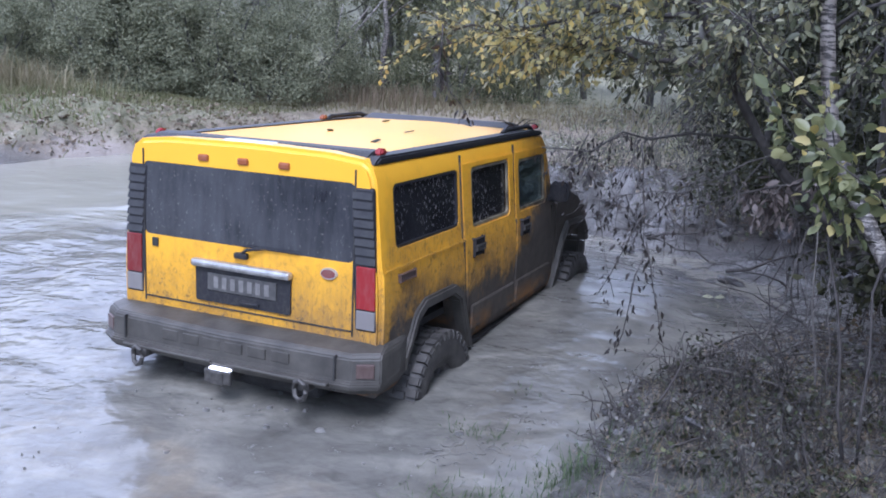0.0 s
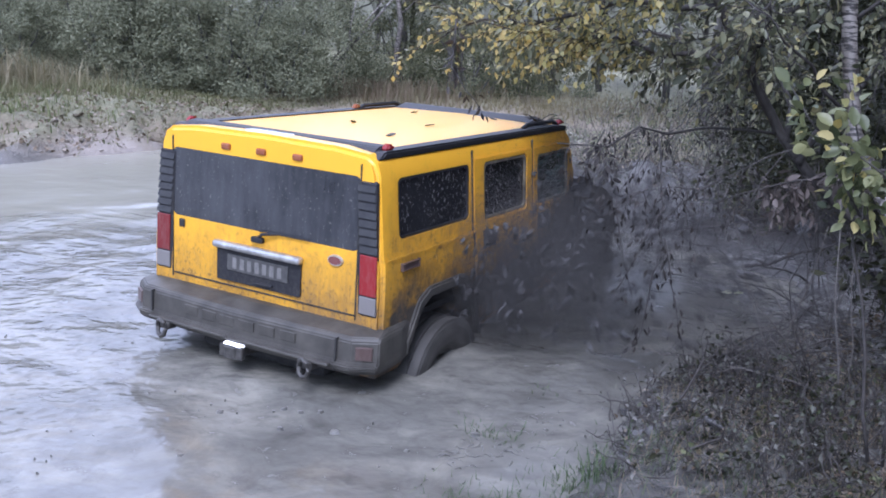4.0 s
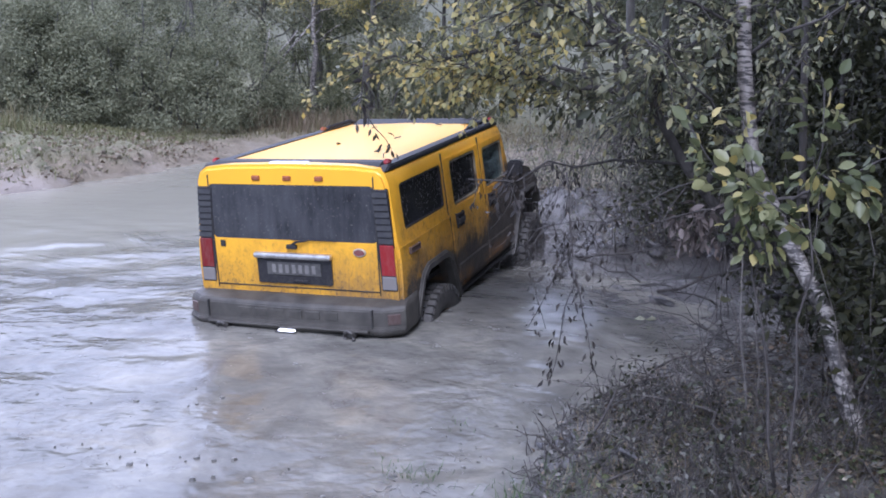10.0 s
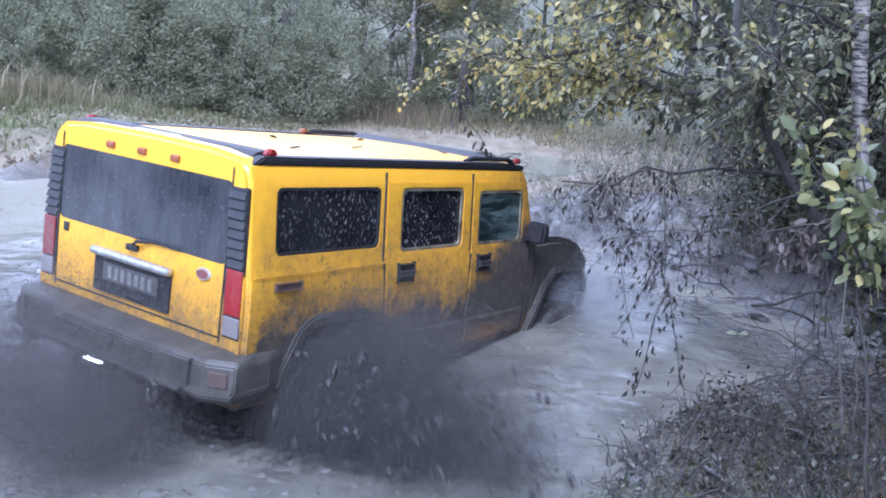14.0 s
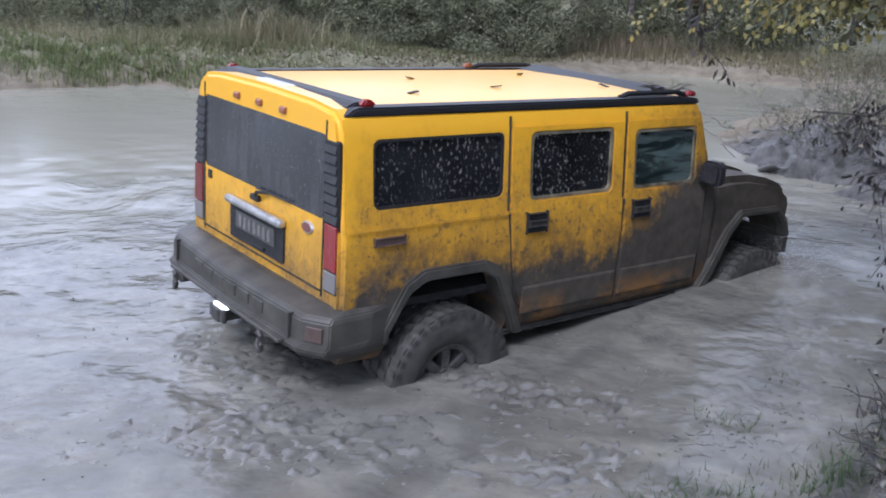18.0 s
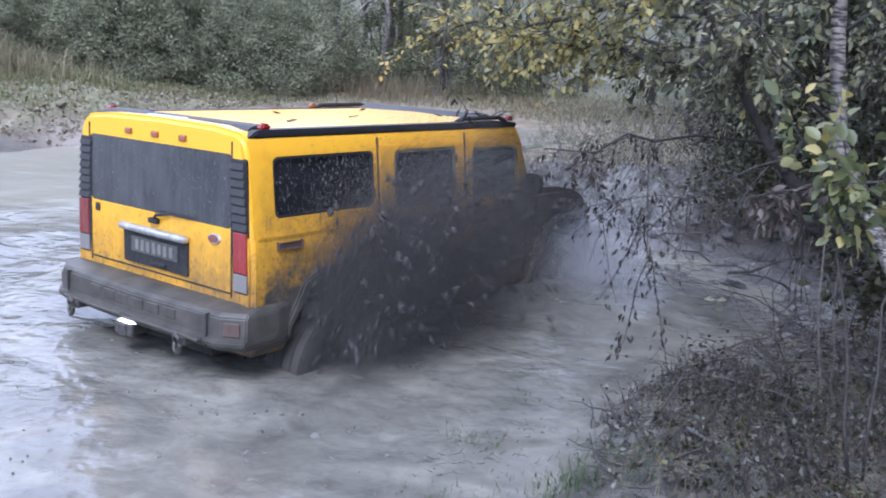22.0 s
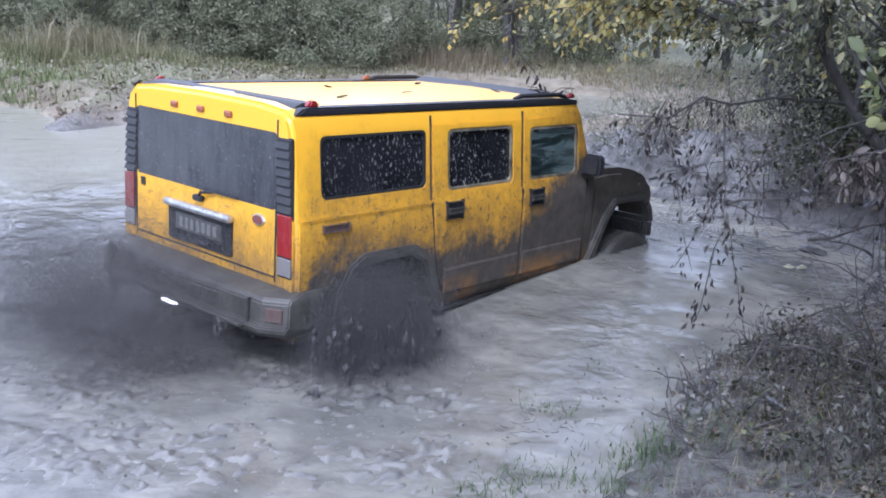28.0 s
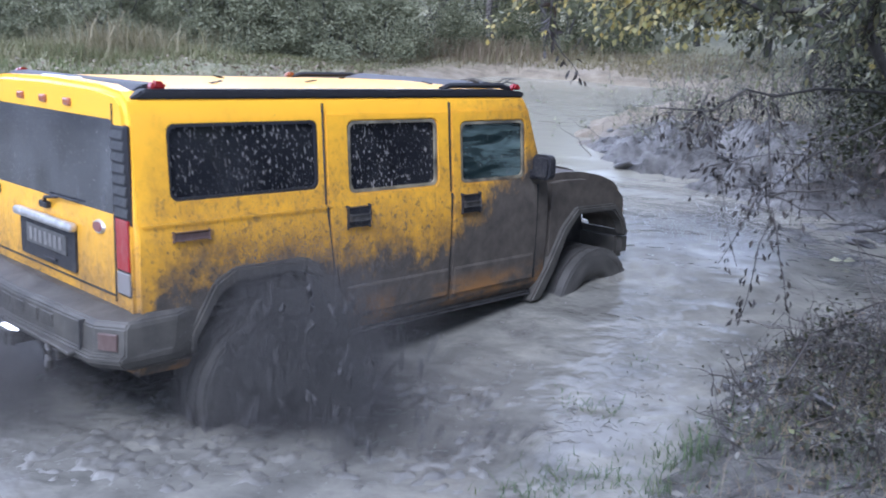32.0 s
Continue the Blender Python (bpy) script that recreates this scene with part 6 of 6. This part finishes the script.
def build_sapling():
    """Broad-leaved sapling close to the viewer."""
    tree = new("sapling")
    tagged(tree, "broad-leaved sapling with green and yellow leaves close by", "sapling")
    stems = [wander((2.05, 4.35, 0.2), (1.80, 4.62, 2.05), 7, 0, 0.015), wander((2.1, 4.3, 0.2), (2.15, 4.5, 2.2), 7, 0, 0.02), wander((1.9, 4.5, 1.4), (1.55, 4.68, 2.0), 4, 0, 0.03),
             wander((1.85, 4.58, 1.7), (1.95, 4.5, 1.35), 4, 0, 0.04), wander((2.1, 4.4, 1.5), (1.75, 4.5, 1.75), 4, 0, 0.04), wander((2.12, 4.45, 1.8), (2.4, 4.4, 1.7), 4, 0, 0.03)]
    for s, r in zip(stems, (0.010, 0.009, 0.006, 0.005, 0.005, 0.005)):
        tube("stem", s, taper(r, 0.003, len(s) - 1), twig_m, tree, 6)
    leafy("green_leaves", [s[-4:] for s in stems[:2]] + stems[2:], 46, 0.084, big_leaf, tree, 0.16, 0.62, 0.12)
    leafy("yellow_leaves", [s[-4:] for s in stems[:2]] + stems[2:], 10, 0.072, gold_leaf, tree, 0.14, 0.62, 0.12)
    tree.location = (0.08, 0, 0.13)
    return tree


build_sapling()


def build_thicket(x, y, w, h, stems, leaves, label, mat, wood=None):
    bush = new("undergrowth")
    tagged(bush, label, "undergrowth", "undergrowth on the near bank")
    ch = []
    for _ in range(stems):
        a = (x + random.gauss(0, w), y + random.gauss(0, w))
        z = ground_at(*a)
        ch.append(wander((*a, z - 0.05), (a[0] + random.gauss(0, 0.45 * min(1, h)), a[1] + random.gauss(0, 0.35 * min(1, h)), z + h * random.uniform(0.4, 1.1)), 5, 0, 0.07))
    for c in ch:
        tube("stem", c, taper(random.uniform(0.003, 0.008), 0.002, 5), wood or twig_m, bush, 5)
    tw = twigs_from(ch, stems * 2, 0.4 * min(1, 0.4 + h * 0.6), (0, 0, 0.1))
    tagged(part("twiggery", data_mesh("twiggery", [tube_data(c, taper(0.003, 0.0012, 4), 4) for c in tw]), wood or twig_m, bush), kind="stuff")
    if leaves:
        leafy("foliage", tw, leaves, 0.055 if h > 0.6 else 0.042, mat, bush)
    return bush


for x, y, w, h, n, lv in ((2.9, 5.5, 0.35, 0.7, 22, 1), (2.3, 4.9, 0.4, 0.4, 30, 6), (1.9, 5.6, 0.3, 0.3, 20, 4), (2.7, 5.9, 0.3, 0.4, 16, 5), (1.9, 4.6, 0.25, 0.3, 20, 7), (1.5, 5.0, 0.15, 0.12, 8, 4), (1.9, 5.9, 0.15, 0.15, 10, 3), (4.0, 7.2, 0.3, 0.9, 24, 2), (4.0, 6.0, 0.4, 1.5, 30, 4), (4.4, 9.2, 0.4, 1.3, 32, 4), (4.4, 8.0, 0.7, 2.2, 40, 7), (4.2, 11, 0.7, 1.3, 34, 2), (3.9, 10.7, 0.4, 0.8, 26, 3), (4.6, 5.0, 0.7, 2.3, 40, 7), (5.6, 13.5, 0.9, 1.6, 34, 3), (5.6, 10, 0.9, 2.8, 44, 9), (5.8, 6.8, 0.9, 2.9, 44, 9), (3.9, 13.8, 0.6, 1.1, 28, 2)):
    build_thicket(x, y, w, h, n, lv, "tangle of thin grey stems with sparse leaves" if h > 0.6 else "low weeds splashed with grey mud", muddy_leaf if x < 3.2 else wood_leaf if y > 9.5 else shade_dark_leaf)
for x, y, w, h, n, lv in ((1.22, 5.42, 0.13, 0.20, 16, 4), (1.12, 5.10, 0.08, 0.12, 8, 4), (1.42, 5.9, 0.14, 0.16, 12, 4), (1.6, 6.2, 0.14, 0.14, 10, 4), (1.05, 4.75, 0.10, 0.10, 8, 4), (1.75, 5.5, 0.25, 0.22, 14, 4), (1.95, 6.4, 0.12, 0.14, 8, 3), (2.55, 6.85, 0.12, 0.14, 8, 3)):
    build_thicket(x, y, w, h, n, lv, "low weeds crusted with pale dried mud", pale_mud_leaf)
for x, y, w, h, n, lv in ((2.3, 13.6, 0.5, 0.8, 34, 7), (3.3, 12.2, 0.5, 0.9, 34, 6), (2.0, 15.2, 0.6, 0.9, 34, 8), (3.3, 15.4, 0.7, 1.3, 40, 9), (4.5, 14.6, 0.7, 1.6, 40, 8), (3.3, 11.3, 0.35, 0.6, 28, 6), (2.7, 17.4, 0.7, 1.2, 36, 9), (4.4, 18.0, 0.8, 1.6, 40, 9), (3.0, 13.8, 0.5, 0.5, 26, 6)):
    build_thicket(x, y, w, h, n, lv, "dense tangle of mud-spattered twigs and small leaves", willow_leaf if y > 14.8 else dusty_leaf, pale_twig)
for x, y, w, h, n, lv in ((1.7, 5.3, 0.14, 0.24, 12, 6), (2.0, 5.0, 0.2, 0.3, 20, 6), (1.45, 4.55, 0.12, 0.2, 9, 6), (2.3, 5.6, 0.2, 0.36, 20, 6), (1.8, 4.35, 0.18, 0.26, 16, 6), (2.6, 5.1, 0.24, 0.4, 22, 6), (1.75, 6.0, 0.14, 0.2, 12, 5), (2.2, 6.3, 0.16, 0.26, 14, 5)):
    build_thicket(x, y, w, h, n, lv, "low tangle of dark wilted weeds on wet mud", shade_dark_leaf)
# bare shoots standing in the thicket
shoots = tagged(new("bare_shoots"), "stand of thin bare grey shoots on the bank", "shoots")
for _ in range(14):
    x, y = random.uniform(2.2, 3.5), random.uniform(4.8, 7.0)
    z = ground_at(x, y)
    tube("shoot", wander((x, y, z - 0.03), (x + random.gauss(0, 0.35), y + random.gauss(0, 0.25), z + random.uniform(0.6, 1.9)), 5, 0, 0.03), taper(random.uniform(0.004, 0.009), 0.002, 5), pale_twig, shoots, 5)
for x, y, w, n in ((5.6, 6.5, 1.0, 0), (5.9, 9.2, 1.0, 2), (5.4, 4.4, 1.0, 0), (5.7, 11.8, 1.0, 2), (6.3, 14.0, 1.0, 2), (6.4, 5.2, 1.0, 2), (6.8, 16.0, 1.0, 0), (5.6, 3.0, 1.0, 2)):
    if n == 0 and y > 14:
        copy_thing(bush_d, on_ground(x, y, x * 3))
    elif bush_e in used:
        copy_thing(bush_e, on_ground(x, y, x * 3))
    else:
        bush_e.matrix_basis = on_ground(x, y, x * 3)
        used.add(bush_e)

# taller trees added with crowns out of view, to shade the bank
shade_tree = build_tree(8.0, 3.2, shade_dark_leaf, bark, "dark alder added out of view to shade the near bank", 300, 90, 0.085, 0.5)
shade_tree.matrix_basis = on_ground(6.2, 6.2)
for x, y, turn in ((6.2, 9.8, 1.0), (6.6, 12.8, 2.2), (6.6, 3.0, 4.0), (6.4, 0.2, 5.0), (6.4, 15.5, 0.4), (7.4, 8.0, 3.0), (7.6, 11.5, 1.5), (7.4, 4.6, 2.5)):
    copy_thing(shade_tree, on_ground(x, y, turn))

# high trees added behind the pond's inner corner; unseen crowns keep sky off the water
tall_tree = build_tree(12.5, 3.4, wood_leaf, far_bark, "tall full-crowned tree added behind the muddy inlet to darken its reflections", 330, 70, 0.13, 0.36)
tall_tree.matrix_basis = on_ground(5.6, 21.5)
for x, y, turn in ((8.4, 17.6, 1.1), (7.6, 25.0, 2.0), (10.6, 22.0, 3.3), (3.4, 33.5, 1.7), (6.8, 31.0, 0.3), (9.8, 29.5, 2.4), (9.2, 28.5, 4.4)):
    copy_thing(tall_tree, on_ground(x, y, turn))

# twigs strewn over the litter
chunks = []
for _ in range(1500):
    x, y = random.uniform(0.9, 4.4), random.uniform(4.0, 11.0)
    d = float(shore_distance(np.array([x]), np.array([y]))[0])
    if d > 0.05:
        z, a, l = max(ground_at(x, y), 0) + 0.03, random.uniform(0, 6.28), random.uniform(0.08, 0.4)
        b = (x + l * math.cos(a), y + l * math.sin(a), z + random.uniform(-0.02, 0.14))
        chunks.append(tube_data(wander((x, y, z), b, 3, 0, 0.06), taper(random.uniform(0.002, 0.005), 0.001, 3), 4))
tagged(part("twig_litter", data_mesh("twig_litter", chunks), twig_m), "thin broken twigs strewn over the bank", "twigs", kind="stuff")

# fallen branches lying across the wet ground
def fallen_branch(x, y, way, length, wood):
    tree = tagged(new("fallen_branch"), "fallen bare branch with thin twigs on wet mud", "branch", "fallen branches on the bank")
    z = max(ground_at(x, y), float(level(x, y)))
    limb = wander((x, y, z + 0.02), (x + length * math.cos(way), y + length * math.sin(way), z + random.uniform(0.12, 0.4)), 7, -0.06, 0.035)
    tube("limb", limb, taper(0.010, 0.003, 7), wood, tree, 6)
    for c in twigs_from([limb], 9, 0.45, (math.cos(way) * 0.7, math.sin(way) * 0.7, 0.15), 0.15):
        tube("twig", c, taper(0.004, 0.0015, 4), wood, tree, 5)


for x, y, way, length, wood in ((2.1, 6.6, 0.6, 1.3, twig_m), (2.9, 7.3, 1.9, 1.1, pale_twig), (3.3, 7.0, 2.5, 1.4, twig_m), (1.7, 6.3, 0.3, 1.0, pale_twig), (3.0, 9.9, 2.9, 1.2, twig_m), (2.5, 5.6, 2.7, 1.1, pale_twig), (3.5, 8.9, 3.4, 1.0, twig_m), (2.7, 11.3, 2.4, 1.3, twig_m), (1.4, 5.4, 0.9, 0.8, twig_m)):
    fallen_branch(x, y, way, length, wood)

# sticks lying on the bank
for a, b, r in (((2.1, 6.2, 0.12), (3.1, 6.6, 0.4), 0.012), ((1.8, 5.6, 0.12), (2.6, 5.2, 0.3), 0.009), ((3.1, 9.6, 0.1), (4.0, 9.3, 0.5), 0.02), ((1.4, 4.9, 0.1), (2.0, 5.2, 0.2), 0.008), ((2.5, 6.9, 0.06), (3.0, 6.1, 0.35), 0.010), ((2.5, 11.0, 0.12), (3.6, 10.4, 0.5), 0.013), ((1.75, 4.6, 0.12), (2.0, 5.4, 0.3), 0.007)):
    tagged(tube("stick", wander(a, b, 5, 0.0, 0.03), taper(r, r * 0.4, 5), twig_m, None, 6), "thin grey stick on the leafy bank", "stick", "sticks on the bank")

# two pale leaves afloat in the puddle
for dx in (0.0, 0.11):
    me = leaf_mesh("floating_leaf", np.array([[2.58 + dx, 8.4, float(level(2.6, 8.4)) + 0.022]]), np.array([[1.0, 0.1 + dx, 0.0]]), 0.12, 0.06)
    tagged(part("floating_leaf", me, leaf_mat("pale_leaf", (0.62, 0.62, 0.42), (0.62, 0.62, 0.42))), "pale yellowish leaf afloat in the puddle", "leaf", "pale floating leaves")


# ---------------------------------------------------------------- flung mud
def splash_mesh(seed, count, spread, lo, hi, core=0.0):
    """A loose burst of drops of mud, round a ragged string of it where there is a core."""
    r = random.Random(seed)
    chunks = []
    if core:
        for _ in range(2):
            bm = bmesh.new()
            bmesh.ops.create_icosphere(bm, subdivisions=2, radius=core)
            c = Vector((r.gauss(0, core * 2.0), r.gauss(0, core * 2.0), r.gauss(0, core * 3.0)))
            off = Vector((r.uniform(0, 50), r.uniform(0, 50), 0))
            for v in bm.verts:
                k = 0.75 + 1.2 * noise.noise(v.co * (1.1 / core) + off) + 0.7 * noise.noise(v.co * (2.8 / core) + off) + 0.35 * noise.noise(v.co * (7 / core) + off)
                v.co = Vector((v.co.x * k * 0.85, v.co.y * k * 0.85, v.co.z * k * 1.7)) + c
            bm.verts.index_update()
            chunks.append(([tuple(v.co) for v in bm.verts], [tuple(v.index for v in f.verts) for f in bm.faces]))
            bm.free()
    for _ in range(count):
        c = Vector((r.gauss(0, spread), r.gauss(0, spread), r.gauss(0, spread * 1.5)))
        s = lo + (hi - lo) * r.random() ** 3
        turn = Euler((r.uniform(0, 6), r.uniform(0, 6), r.uniform(0, 6))).to_matrix()
        v = [c + turn @ Vector(p) for p in ((s * 1.2, 0, 0), (-s, 0, 0), (0, s, 0.2 * s), (0, -s * 0.9, 0), (0.2 * s, 0, s * 0.9), (0, 0.1 * s, -s))]
        if core:
            chunks.append(([tuple(p) for p in v], [(0, 2, 4), (2, 1, 4), (1, 3, 4), (3, 0, 4), (2, 0, 5), (1, 2, 5), (3, 1, 5), (0, 3, 5)]))
        else:
            chunks.append(([tuple(v[k]) for k in (0, 1, 2, 4)], [(0, 2, 3), (2, 1, 3), (1, 0, 3), (0, 1, 2)]))
    me = data_mesh("mud_burst", chunks)
    me.materials.append(flung_mud if core else mud_mist)
    me.polygons.foreach_set("use_smooth", [True] * len(me.polygons))
    return me


heavy = [splash_mesh(k, 1700, 0.105, 0.0010, 0.0048, 0.021) for k in range(6)]
light = [splash_mesh(20 + k, 3600, 0.19, 0.0011, 0.0052) for k in range(6)]


def truck_at(t):
    k = max(i for i, r in enumerate(TRUCK_WAY) if r[0] <= t + 1e-6)
    a, b = TRUCK_WAY[k], TRUCK_WAY[min(k + 1, len(TRUCK_WAY) - 1)]
    f = (t - a[0]) / (b[0] - a[0]) if b[0] > a[0] else 0
    return pose(*[u + (v - u) * f for u, v in zip(a[1:], b[1:])])


# for each wheel: from, to, throw ahead, throw outwards, throw up (metres a second)
BURSTS = {-2: [(12.9, 15.8, -0.4, 0.65, 1.8), (31.0, 33.0, -0.3, 0.75, 2.1)],
          -1: [(1.6, 3.9, 2.2, 1.9, 2.8), (5.0, 7.0, -0.8, 0.5, 1.0), (8.3, 9.3, 2.0, 0.8, 2.3), (12.4, 17.0, -0.6, 1.35, 1.8), (21.4, 22.9, 2.3, 0.9, 3.1), (26.4, 31.2, -0.6, 0.75, 1.15), (31.2, 33.0, -0.6, 1.0, 2.1)],
          2: [(5.1, 6.5, -0.9, 0.35, 1.1)],
          1: [(5.2, 6.4, -0.6, 0.3, 0.5), (13.2, 17.0, -1.0, 0.0, 1.4), (26.4, 33.0, -1.0, 0.0, 1.35)]}


def throw_rows(side, seed):
    r = random.Random(seed)
    rest = Vector((REAR, side * 0.9, 0.0))
    rows, t = [(0.0, Matrix.Translation((truck_at(0) @ rest).xy.to_3d() + Vector((0, 0, -0.9))))], 0.0
    for a, b, ahead, out, up in BURSTS[side]:
        if side == 1 and a < 8 and seed % 3:
            continue
        t = max(t + 0.1, a + r.uniform(0.0, 0.55 if b - a < 1.8 else 0.95))
        while t < b - 0.1:
            way = truck_at(t)
            p = way @ (Vector((REAR - 0.08 + r.uniform(-0.26, 0.26), -r.uniform(0.80, 1.06), 0.0)) if side < 0 else Vector((REAR - 0.3 + r.uniform(-0.35, 0.2), r.uniform(0.9, 1.25), 0.0)) if side > 1 else Vector((-2.5 + r.uniform(-0.5, 0.2), r.uniform(-0.75, 1.05), 0.0)))
            deep = 0.25 if side < 0 else 0.55
            p.z = -deep
            strong = r.uniform(0.35, 1.15)
            v = way.to_3x3() @ Vector((ahead * r.uniform(0.2, 1.7) + r.gauss(0, 0.22), side * out * r.uniform(0.0, 1.8), 0)) 
            v.z = math.sqrt(2 * 9.8 * deep) + up * strong
            turn = Euler((r.uniform(-0.3, 0.3), r.uniform(-0.3, 0.3), r.uniform(0, 6))).to_matrix().to_4x4()
            s, step = 0.0, 0.1
            if t - rows[-1][0] > 0.25:
                rows.append((round(t - 0.12, 2), Matrix.Translation(p.xy.to_3d() + Vector((0, 0, -0.9))) @ turn))
            while True:
                q = p + v * s + Vector((0, 0, -4.9 * s * s))
                end = s > 0.15 and q.z < -deep + 0.02
                if end:
                    q.z = -0.9
                tt = round(t + s, 2)
                if tt <= 32.0:
                    rows.append((tt, Matrix.Translation(q) @ turn))
                s += step
                if end or tt > 32.0:
                    break
            t = t + s + r.uniform(0.0, 0.08)
    if rows[-1][0] < 32.0:
        rows.append((32.0, rows[-1][1]))
    return rows


def build_spray(side, big, small, label):
    spray = new("mud_spray")
    tagged(spray, label, "mud spray", "mud flung up by the wheels")
    out = []
    for k in range(big + small):
        ob = new("mud_burst", (heavy if k < big else light)[k % 6])
        ob.parent = spray
        tagged(ob, kind="stuff")
        out.append((ob, throw_rows(side, 100 * (side + 2) + k)))
    return out


def build_mist():
    """Fine pale mist that drifts off the front wheel as it digs in."""
    mist = new("mist")
    tagged(mist, "thin pale mist rising off the digging front wheel", "mist")
    out = []
    shapes = []
    for k in range(3):
        me = splash_mesh(60 + k, 5200, 0.17, 0.0012, 0.0044)
        me.materials.clear()
        me.materials.append(steam_m)
        shapes.append(me)
    r = random.Random(5)
    for k in range(70):
        ob = new("mist_puff", shapes[k % 3])
        ob.parent = mist
        tagged(ob, kind="stuff")
        rows, t = [(0.0, Matrix.Translation((1.2, 8.8, -0.9)))], 0.0
        for a, b in ((7.2, 8.9), (13.4, 15.4), (18.8, 25.6)):
            t = max(t + 0.3, a + r.uniform(0, 1.2))
            while t < b:
                way = truck_at(t)
                p = way @ Vector((FRONT + r.uniform(-0.2, 0.7), -r.uniform(0.7, 1.35), 0.0))
                p.z = -0.45
                d = Vector((r.gauss(0.25, 0.2), r.gauss(0.1, 0.2), 0))
                turn = Matrix.Rotation(r.uniform(0, 6), 4, "Z")
                if t - rows[-1][0] > 0.25:
                    rows.append((round(t - 0.12, 2), Matrix.Translation(p) @ turn))
                life = r.uniform(0.8, 1.3)
                for f, z in ((0.0, -0.45), (0.25, 0.05), (0.5, 0.28), (0.75, 0.22), (1.0, -0.45)):
                    if t + f * life <= 32:
                        rows.append((round(t + f * life, 2), Matrix.Translation(p + d * f * life + Vector((0, 0, z + 0.45 + 0.12 * (0 < f < 1) * r.random()))) @ turn))
                t = t + life + 0.15
        rows.append((32.0, rows[-1][1]))
        out.append((ob, rows))
    return out


bursts = build_mist() + build_spray(-2, 120, 60, "thick curtain of mud slung up under the wheel arch") + build_spray(-1, 310, 70, "dark wet mud flung up by the spinning rear wheel") + build_spray(2, 12, 70, "splash of mud beside the far rear wheel") + build_spray(1, 0, 260, "dark spray of mud thrown back over the water")

# ---------------------------------------------------------------- what moves
SPIN = [(0, 0), (0.4, -300), (1.6, -700), (3.8, -700), (4.4, 0), (5.0, 600), (8.0, 650), (8.4, -600), (9.2, -600), (9.4, 0), (11.2, 0), (11.6, -250), (12.4, -150), (12.8, 760), (17.2, 700), (18.3, 0), (20.3, 0), (20.8, -300), (23.0, -700), (23.4, 0), (25.4, 0), (26.2, 700), (32, 760)]


def spin_rows(x, y):
    rows, angle, t = [], 0.0, 0.0
    while t <= 32.001:
        rows.append((t, Matrix.Translation((x, y, HUB)) @ Matrix.Rotation(radians(angle), 4, "Y")))
        k = max(i for i, s in enumerate(SPIN) if s[0] <= t + 1e-6)
        a, b = SPIN[k], SPIN[min(k + 1, len(SPIN) - 1)]
        f = (t - a[0]) / (b[0] - a[0]) if b[0] > a[0] else 0
        angle += (a[1] + (b[1] - a[1]) * f) * 0.1
        t = round(t + 0.1, 3)
    return rows


def motions():
    # churned mud boils up while the wheels dig and settles again
    for ob in rafts:
        walk(ob, [(t, pose(0, 0, z)) for t, z in ((0, -0.3), (12.6, -0.3), (13.4, 0), (18.6, 0), (21.0, -0.3), (26.4, -0.3), (27.4, 0), (32, 0))])
    walk(truck, [(t, pose(*p)) for t, *p in TRUCK_WAY])
    for w, x, y in wheels:
        walk(w, spin_rows(x, y))
    for ob, rows in bursts:
        walk(ob, rows)


motions()
